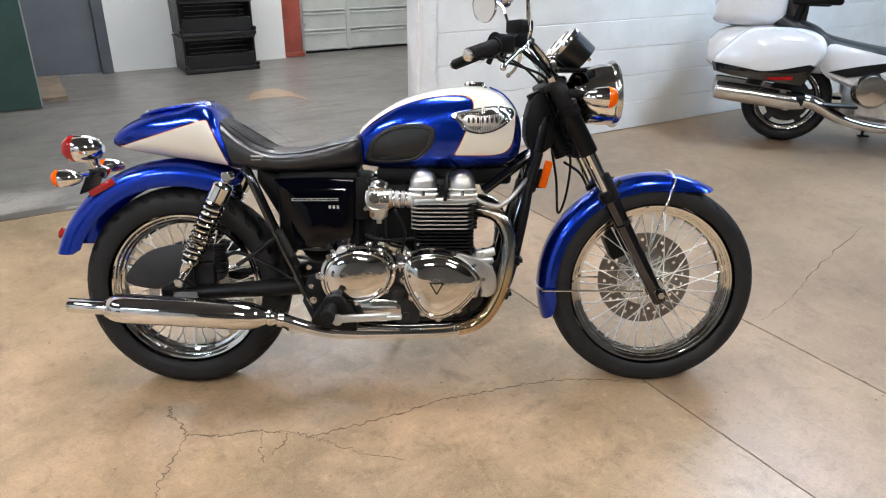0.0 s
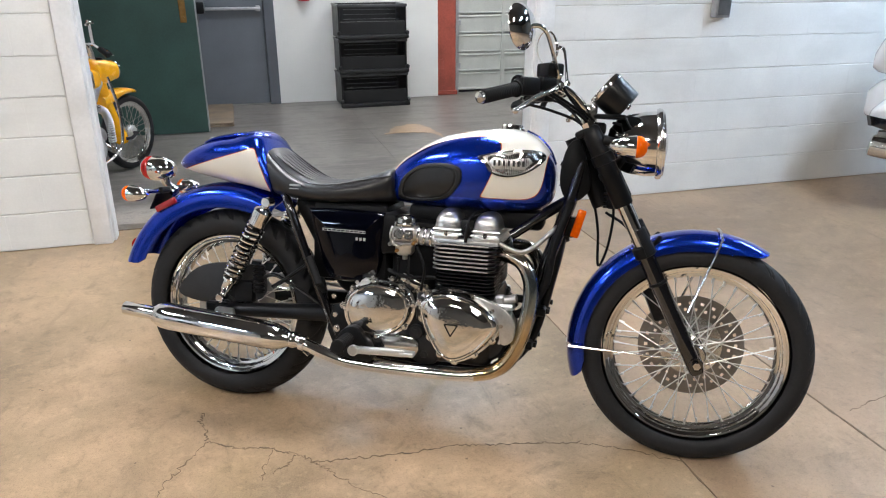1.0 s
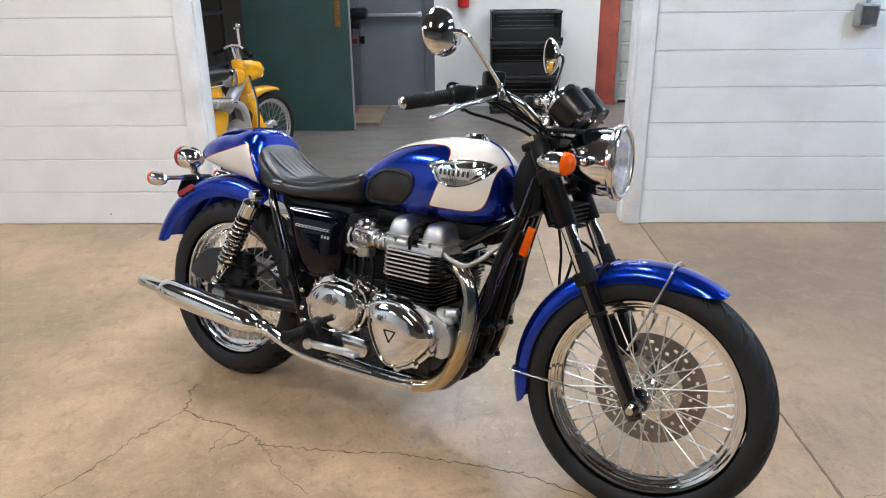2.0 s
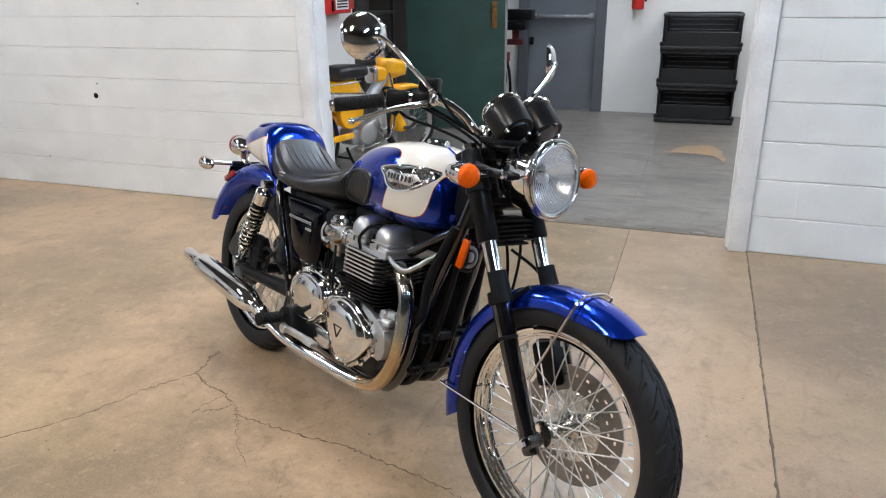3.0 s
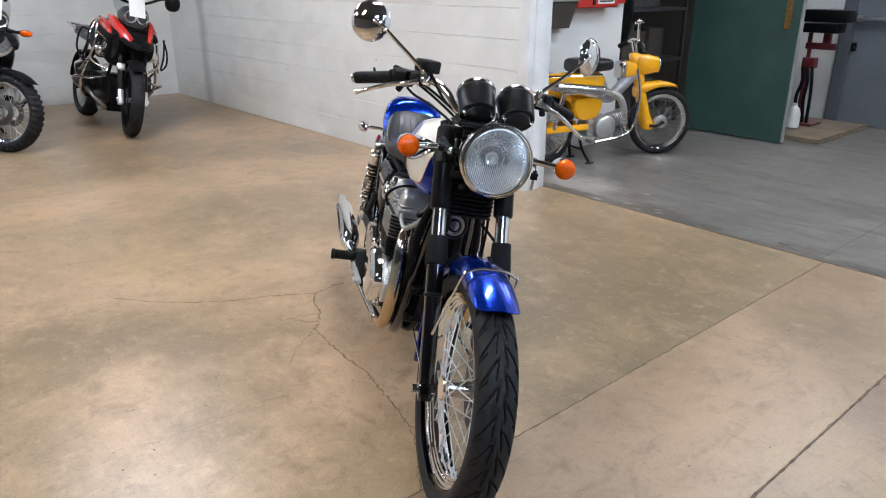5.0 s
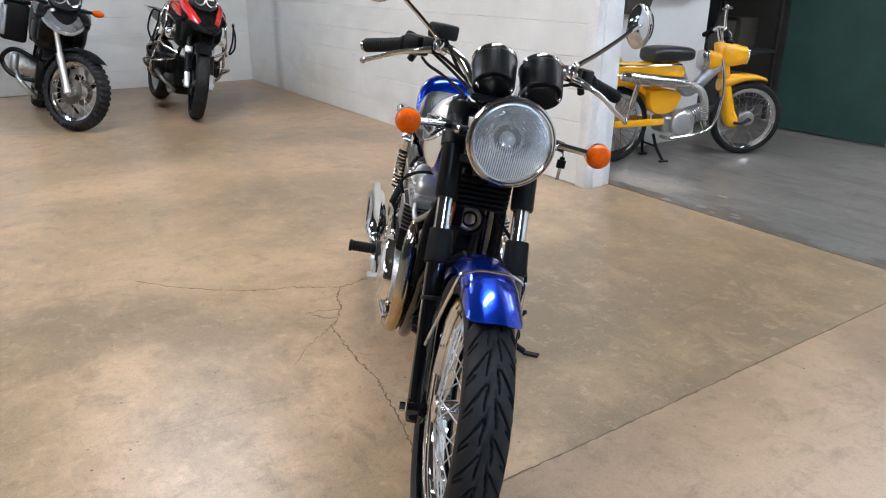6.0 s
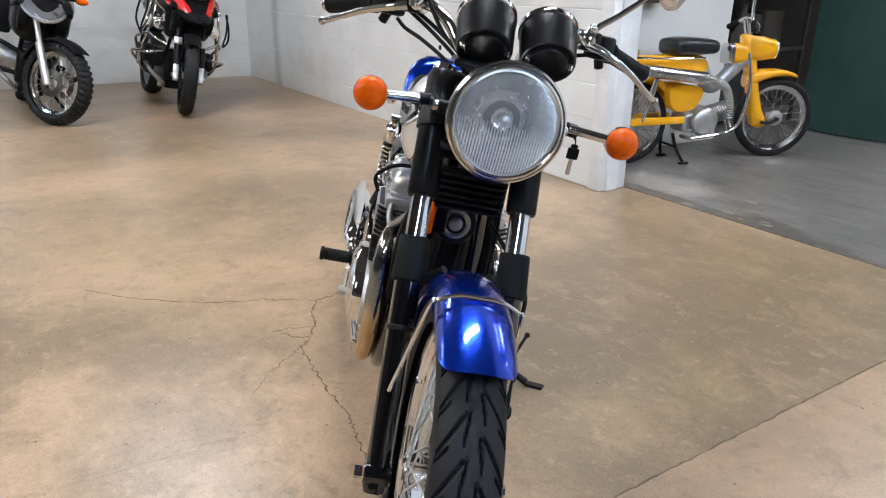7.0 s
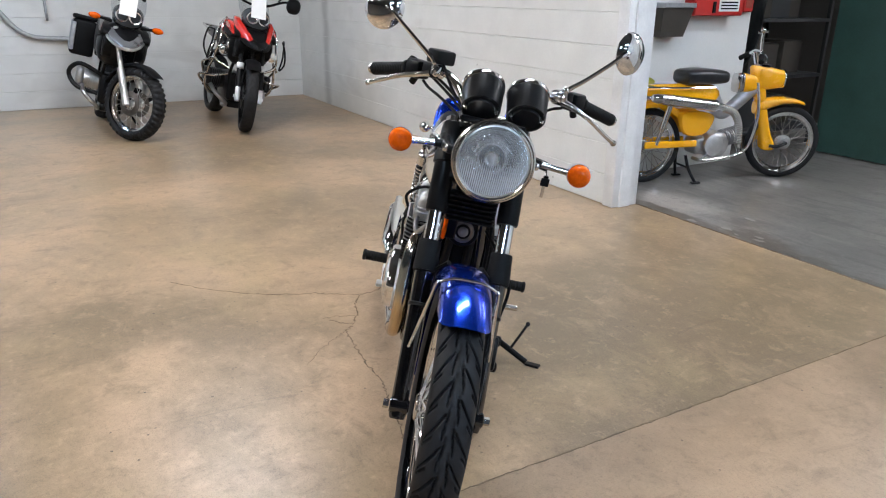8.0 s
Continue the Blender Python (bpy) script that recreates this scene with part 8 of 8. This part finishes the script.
            if s < 0:
                part("spot_lamp", join(lathe([(0.04, -0.05), (0.052, -0.01), (0.052, 0.012)], (1.2, -0.17, 0.785), (1, 0, 0), 24), lathe([(0.048, 0.01), (0.03, 0.02), (0, 0.022)], (1.2, -0.17, 0.785), (1, 0, 0), 24)), POLISHED, t, "round spot lamp")
            part("skid_bar", tube([(1.08, s * 0.16, 0.5), (1.14, s * 0.3, 0.47), (1.0, s * 0.4, 0.46), (0.86, s * 0.36, 0.4), (0.72, s * 0.2, 0.28)], 0.0125, 10, 6), POLISHED, t, "tubular crash bar")
            part("lamp_cage", tube([(1.15, s * 0.34, 0.9), (1.2, s * 0.36, 0.8), (1.16, s * 0.38, 0.68), (1.08, s * 0.36, 0.62), (1.02, s * 0.4, 0.74), (1.06, s * 0.38, 0.9), (1.15, s * 0.34, 0.9)], 0.009, 8, 5), BLACK_SATIN, t)
            part("mirror", join(tube([(1.14, s * 0.24, 1.28), (1.18, s * 0.3, 1.36), (1.16, s * 0.34, 1.42)], 0.007, 8, 4), ball((1.15, s * 0.36, 1.43), 0.06, 0.4, 1.2, 0.7, 16)), BLACK_PLASTIC, t)
        part("footrest", rod((0.55, s * 0.14, 0.33), (0.55, s * 0.27, 0.33), 0.014, 10, 0.003), GRIP_RUBBER, t)
    part("tank", body([(0.55, 0.12, 0.75, 0.9), (0.7, 0.17, 0.72, 0.98), (0.95, 0.19, 0.7, 1.04), (1.15, 0.16, 0.75, 1.03), (1.25, 0.12, 0.82, 0.98)], 2.6, 32, 4), BLACK_SATIN if not knobbly else SILVER_PAINT, t)
    part("headlight", join(body([(1.2, 0.12, 0.98, 1.15), (1.3, 0.13, 0.97, 1.17), (1.37, 0.11, 0.98, 1.15)], 2.8, 28, 4)), SMOKE, t, "headlight behind clear cover")
    for s in (-1, 1):
        part("headlamp", join(lathe([(0.05, -0.03), (0.057, -0.005), (0.055, 0.004), (0.048, 0.002), (0.03, -0.02), (0.0, -0.026)], (1.375, s * 0.055, 1.07), (1, 0, 0.1), 24)), REFLECTOR, t, "bright round headlamp")
    part("windscreen", loft([[(1.34 - 0.9 * (z - 1.05) ** 1.1 - 3.2 * y * y + d, y, z) for y in np.linspace(-w, w, 11)] + [(1.335 - 0.9 * (z - 1.05) ** 1.1 - 3.2 * y * y + d, y, z) for y in np.linspace(w, -w, 11)] for z, w, d in ((1.06, 0.13, 0), (1.15, 0.15, 0), (1.24, 0.15, 0), (1.31, 0.12, 0), (1.34, 0.08, 0))]), SCREEN, t, "clear windscreen")
    part("price_tag", xf(box(-0.002, 0.002, -0.07, 0.07, -0.1, 0.1), Matrix.Translation((1.42, -0.02, 1.17)) @ pose(0, 0, 0, 0, -18, 0)), PAPER, t, "white paper tag")
    part("engine_block", join(box(0.6, 1.05, -0.13, 0.13, 0.24, 0.52, 0.03, 3), rod((1.0, 0, 0.3), (1.0, 0, 0.5), 0.1, 24, 0.01), box(0.62, 0.98, -0.1, 0.1, 0.16, 0.24, 0.02, 2)), BLACK_SATIN, t)
    part("front_frame", join(*[tube([(1.26, s * 0.05, 0.9), (1.15, s * 0.1, 0.72), (1.02, s * 0.12, 0.5)], 0.016, 10, 3) for s in (-1, 1)], tube([(1.43, 0, 0.62), (1.25, 0, 0.56), (1.05, 0, 0.5)], 0.022, 10, 3)), BLACK_SATIN, t)
    part("front_shock", join(rod((1.35, 0, 0.62), (1.28, 0, 0.9), 0.02, 12), helix((1.345, 0, 0.64), (1.29, 0, 0.87), 0.033, 0.006, 6)), BLACK_SATIN, t)
    part("seat", body([(0.62, 0.1, 0.8, 0.9), (0.5, 0.15, 0.78, 0.88), (0.3, 0.16, 0.78, 0.88), (0.1, 0.15, 0.8, 0.93), (-0.1, 0.13, 0.82, 0.94), (-0.2, 0.08, 0.84, 0.92)], 3, 32, 4), VINYL, t, "black seat")
    part("rear_rack", join(*[tube([(0.1, s * 0.16, 0.88), (-0.2, s * 0.16, 0.94), (-0.42, s * 0.12, 0.94)], 0.012, 10, 3) for s in (-1, 1)], rod((-0.42, -0.12, 0.94), (-0.42, 0.12, 0.94), 0.012, 10), rod((-0.2, -0.16, 0.94), (-0.2, 0.16, 0.94), 0.01, 10)), POLISHED if bars_guard else BLACK_SATIN, t)
    part("drive_arm", tube([(0.55, 0.1, 0.4), (0.25, 0.12, 0.36), (0.0, 0.11, 0.315)], [0.05, 0.045, 0.06], 14, 3), CAST, t)
    part("silencer", lathe([(0.03, 0), (0.06, 0.04), (0.065, 0.08), (0.065, 0.42), (0.05, 0.46), (0.03, 0.465)], (0.3, 0.2, 0.42), (-1, 0.05, 0.22), 24), POLISHED, t, "silver silencer")
    part("rear_fender", arc_fender((0, 0, 0.315), [(-0.09, 0.35), (-0.085, 0.37), (0, 0.385), (0.085, 0.37), (0.09, 0.35)], 20, -80, 20), BLACK_PLASTIC, t)
    part("header", join(*[tube([(0.9, s * 0.27, 0.37), (1.02, s * 0.24, 0.3), (1.0, s * 0.12, 0.2), (0.7, s * 0.08, 0.17), (0.4, 0.15, 0.3)], 0.02, 12, 5) for s in (-1, 1)]), STEEL, t)
    part("side_stand", join(rod((0.6, 0.12, 0.25), (0.62, 0.3, 0.055), 0.013, 10), box(0.59, 0.66, 0.28, 0.33, 0.042, 0.056, 0.004)), BLACK_SATIN, t)
    if panniers:
        for s in (-1,):
            p = part("pannier", box(-0.32, 0.14, s * 0.29 - 0.11, s * 0.29 + 0.11, 0.6, 0.96, 0.03, 3), BLACK_PLASTIC, t, "black hard pannier")
            part("lid", box(-0.325, 0.145, s * 0.29 - 0.115, s * 0.29 + 0.115, 0.96, 1.005, 0.02, 2), BLACK_PLASTIC, p)
            part("panel", box(-0.28, 0.1, s * 0.402 - 0.008, s * 0.402 + 0.008, 0.64, 0.94, 0.006), GREY_METAL, p, "grey metal face")
            part("corner", box(0.1, 0.152, s * 0.385 - 0.018, s * 0.385 + 0.018, 0.64, 0.92, 0.008), SATIN, p, "silver corner guard")
    return t


gs = adventure(pose(-5.9, -0.9, 0, 0, 0, -2.5), "grey and black adventure motorcycle with a pannier and knobbly tyres", SILVER_PAINT, SILVER_PAINT, 40, True, False, True, -16)
adventure(pose(-5.87, 0.27, 0), "red and black adventure motorcycle with tubular crash bars", BIKE_RED, BLACK_PLASTIC, -10, False, True, False, -12)
third = copy_thing(gs, pose(-5.95, -2.85, 0, -14, 0, 0) @ pose(0, 0, 0, 0, -1.8, 0))
third["label"] = "black and grey adventure motorcycle at the end of the row"

gw = thing("touring_motorcycle", pose(4.29, 0.9, 0, 0, 0, -50) @ pose(0, 0, 0, -6, 0, 0) @ Matrix.Scale(0.95, 4), "white touring motorcycle with panniers, top case, chrome exhaust", "motorcycle")
wheel("rear_wheel", gw, (0, 0, 0.31), 0.31, 0.18, 0.1, 0.21, 0.13, 0, 0.08, 24, POLISHED, STEEL, CAST, 160, 24)
part("wheel_spokes", join(*[xf(box(-0.025, 0.025, -0.02, 0.02, 0.03, 0.2, 0.008), Matrix.Translation((0, 0, 0.31)) @ pose(0, 0, 0, 0, 72 * i, 0)) for i in range(5)]), DARK_CAST, gw, "cast alloy spokes")
part("brake_disc", xf(disc_shape(0.08, 0.155, 0.006, 72, 5, False), Matrix.Translation((0, -0.1, 0.31))), DARK_CAST, gw)
wheel("front_wheel", gw, (1.69, 0, 0.31), 0.31, 0.13, 0.09, 0.23, 0.09, 0, 0.06, 24, POLISHED, STEEL, CAST, 160, 24)
part("front_spokes", join(*[xf(box(-0.025, 0.025, -0.02, 0.02, 0.03, 0.22, 0.008), Matrix.Translation((1.69, 0, 0.31)) @ pose(0, 0, 0, 0, 72 * i, 0)) for i in range(5)]), CAST, gw, "cast alloy spokes")
for s in (-1, 1):
    sf = lambda x, z, h, s=s: (x + 0.05, s * (0.2 + h), z - 0.02)
    pn = part("pannier", pad(smooth_outline([(-0.6, 0.6), (-0.56, 0.66), (-0.42, 0.8), (-0.3, 0.835), (-0.05, 0.83), (0.08, 0.78), (0.12, 0.68), (0.06, 0.56), (-0.03, 0.46), (-0.2, 0.47), (-0.45, 0.5), (-0.58, 0.53)], 4), [(1, -0.1), (1, 0.12), (0.97, 0.155), (0.9, 0.18), (0.6, 0.2), (0.02, 0.205)], sf), WHITE_PAINT, gw, "white painted pannier")
    part("lower_panel", pad([(-0.61, 0.585), (-0.37, 0.525), (-0.1, 0.565), (0.03, 0.6), (0.065, 0.585), (0.0, 0.45), (-0.2, 0.465), (-0.45, 0.49), (-0.59, 0.52)], [(1.01, 0.06), (1.01, 0.17), (0.95, 0.196), (0.6, 0.206), (0.02, 0.209)], sf), BLACK_GLOSS, pn, "black lower pannier panel")
    part("reflector", pad([(-0.25, 0.495), (-0.07, 0.515), (-0.08, 0.488), (-0.2, 0.48)], [(1, 0.19), (1, 0.212), (0.02, 0.213)], sf), RED_LENS, pn, "red reflector")
    part("silencer", lathe([(0.05, 0), (0.066, 0.01), (0.07, 0.04), (0.07, 0.5), (0.06, 0.56), (0.045, 0.62)], (-0.52, s * 0.27, 0.37), (1, 0, -0.1), 28), POLISHED, gw, "brushed silencer")
    part("exhaust_pipe", tube([(0.02, s * 0.27, 0.33), (0.15, s * 0.27, 0.315), (0.35, s * 0.27, 0.22), (0.6, s * 0.25, 0.17), (1.0, s * 0.2, 0.17)], [0.05, 0.05, 0.04, 0.035, 0.03], 18, 5), CHROME, gw, "chrome exhaust pipe")
    part("pipe_band", lathe([(0.055, 0), (0.058, 0.005), (0.058, 0.09), (0.055, 0.095)], (-0.01, s * 0.27, 0.334), (1, 0, -0.12), 20), BLACK_SATIN, gw)
    part("side_fairing", pad(smooth_outline([(0.1, 0.74), (0.35, 0.7), (0.7, 0.66), (1.0, 0.8), (1.3, 0.95), (1.4, 0.8), (1.3, 0.5), (1.0, 0.36), (0.6, 0.38), (0.3, 0.46), (0.12, 0.55)], 4), [(1, -0.1), (1, 0.02), (0.94, 0.05), (0.6, 0.07), (0.02, 0.075)], sf), WHITE_PAINT, gw, "white side fairing")
    part("fairing_slot", pad([(0.16, 0.55), (0.35, 0.6), (0.55, 0.64), (0.6, 0.61), (0.45, 0.55), (0.28, 0.52)], [(1, 0.0), (1, 0.078), (0.02, 0.08)], sf), BLACK_SATIN, gw)
    part("engine_cover", lathe([(0.12, 0.0), (0.12, 0.06), (0.1, 0.09), (0.0, 0.1)], (0.5, s * 0.22, 0.42), (0, s, 0), 28), POLISHED, gw, "silver engine cover")
    part("passenger_board", box(0.2, 0.42, s * 0.33 - 0.06, s * 0.33 + 0.06, 0.3, 0.325, 0.008), BLACK_SATIN, gw)
    part("arm_rest", join(rod((-0.05, s * 0.2, 0.85), (-0.02, s * 0.22, 0.98), 0.025, 12), box(-0.1, 0.22, s * 0.24 - 0.05, s * 0.24 + 0.05, 0.97, 1.03, 0.02, 2)), BLACK_PLASTIC, gw)
part("tail_body", body([(-0.6, 0.12, 0.55, 0.72), (-0.5, 0.2, 0.5, 0.8), (-0.2, 0.22, 0.5, 0.84), (0.1, 0.2, 0.5, 0.8), (0.3, 0.17, 0.5, 0.72)], 3, 32, 4), WHITE_PAINT, gw)
part("top_case", body([(-0.6, 0.2, 0.85, 0.97), (-0.54, 0.26, 0.82, 1.08), (-0.34, 0.28, 0.81, 1.16), (-0.16, 0.26, 0.82, 1.14), (-0.12, 0.21, 0.84, 1.08)], 3, 36, 4), WHITE_PAINT, gw, "white top case")
part("seat", body([(-0.2, 0.2, 0.82, 0.97), (-0.1, 0.24, 0.78, 0.91), (0.1, 0.25, 0.68, 0.84), (0.2, 0.25, 0.63, 0.78), (0.45, 0.24, 0.6, 0.73), (0.7, 0.17, 0.62, 0.7), (0.85, 0.12, 0.64, 0.74)], 3, 32, 4), VINYL, gw, "black stepped touring seat")
part("backrest", body([(-0.13, 0.19, 0.84, 1.2), (-0.06, 0.22, 0.8, 1.24), (0.02, 0.2, 0.8, 1.2)], 3, 28, 4), VINYL, gw, "black passenger backrest")
part("tank_cover", body([(0.78, 0.12, 0.62, 0.8), (0.95, 0.18, 0.6, 0.92), (1.2, 0.2, 0.6, 0.98), (1.4, 0.17, 0.6, 0.98)], 2.8, 32, 4), WHITE_PAINT, gw)
part("front_fairing", body([(1.25, 0.3, 0.65, 1.05), (1.4, 0.38, 0.62, 1.12), (1.6, 0.32, 0.6, 1.05), (1.78, 0.18, 0.62, 0.9), (1.84, 0.1, 0.66, 0.8)], 2.6, 32, 4), WHITE_PAINT, gw)
part("windscreen", loft([[(1.55 - 0.55 * (z - 1.05) - 1.2 * y * y, y, z) for y in np.linspace(-w, w, 9)] + [(1.544 - 0.55 * (z - 1.05) - 1.2 * y * y, y, z) for y in np.linspace(w, -w, 9)] for z, w in ((1.05, 0.26), (1.2, 0.26), (1.38, 0.2))]), SMOKE, gw, "tinted windscreen")
part("front_fender", arc_fender((1.69, 0, 0.31), [(-0.1, 0.33), (-0.09, 0.36), (0, 0.375), (0.09, 0.36), (0.1, 0.33)], -80, 60, 24), WHITE_PAINT, gw)
part("engine", join(box(0.4, 1.3, -0.22, 0.22, 0.2, 0.55, 0.05, 3)), CAST, gw)
part("fork", join(*[rod((1.69, s * 0.1, 0.31), (1.45, s * 0.1, 0.8), 0.028, 14, 0.003) for s in (-1, 1)]), POLISHED, gw)
part("side_stand", join(rod((0.6, 0.15, 0.25), (0.62, 0.32, 0.04), 0.013, 10), box(0.59, 0.67, 0.3, 0.36, 0.032, 0.046, 0.004)), BLACK_SATIN, gw)
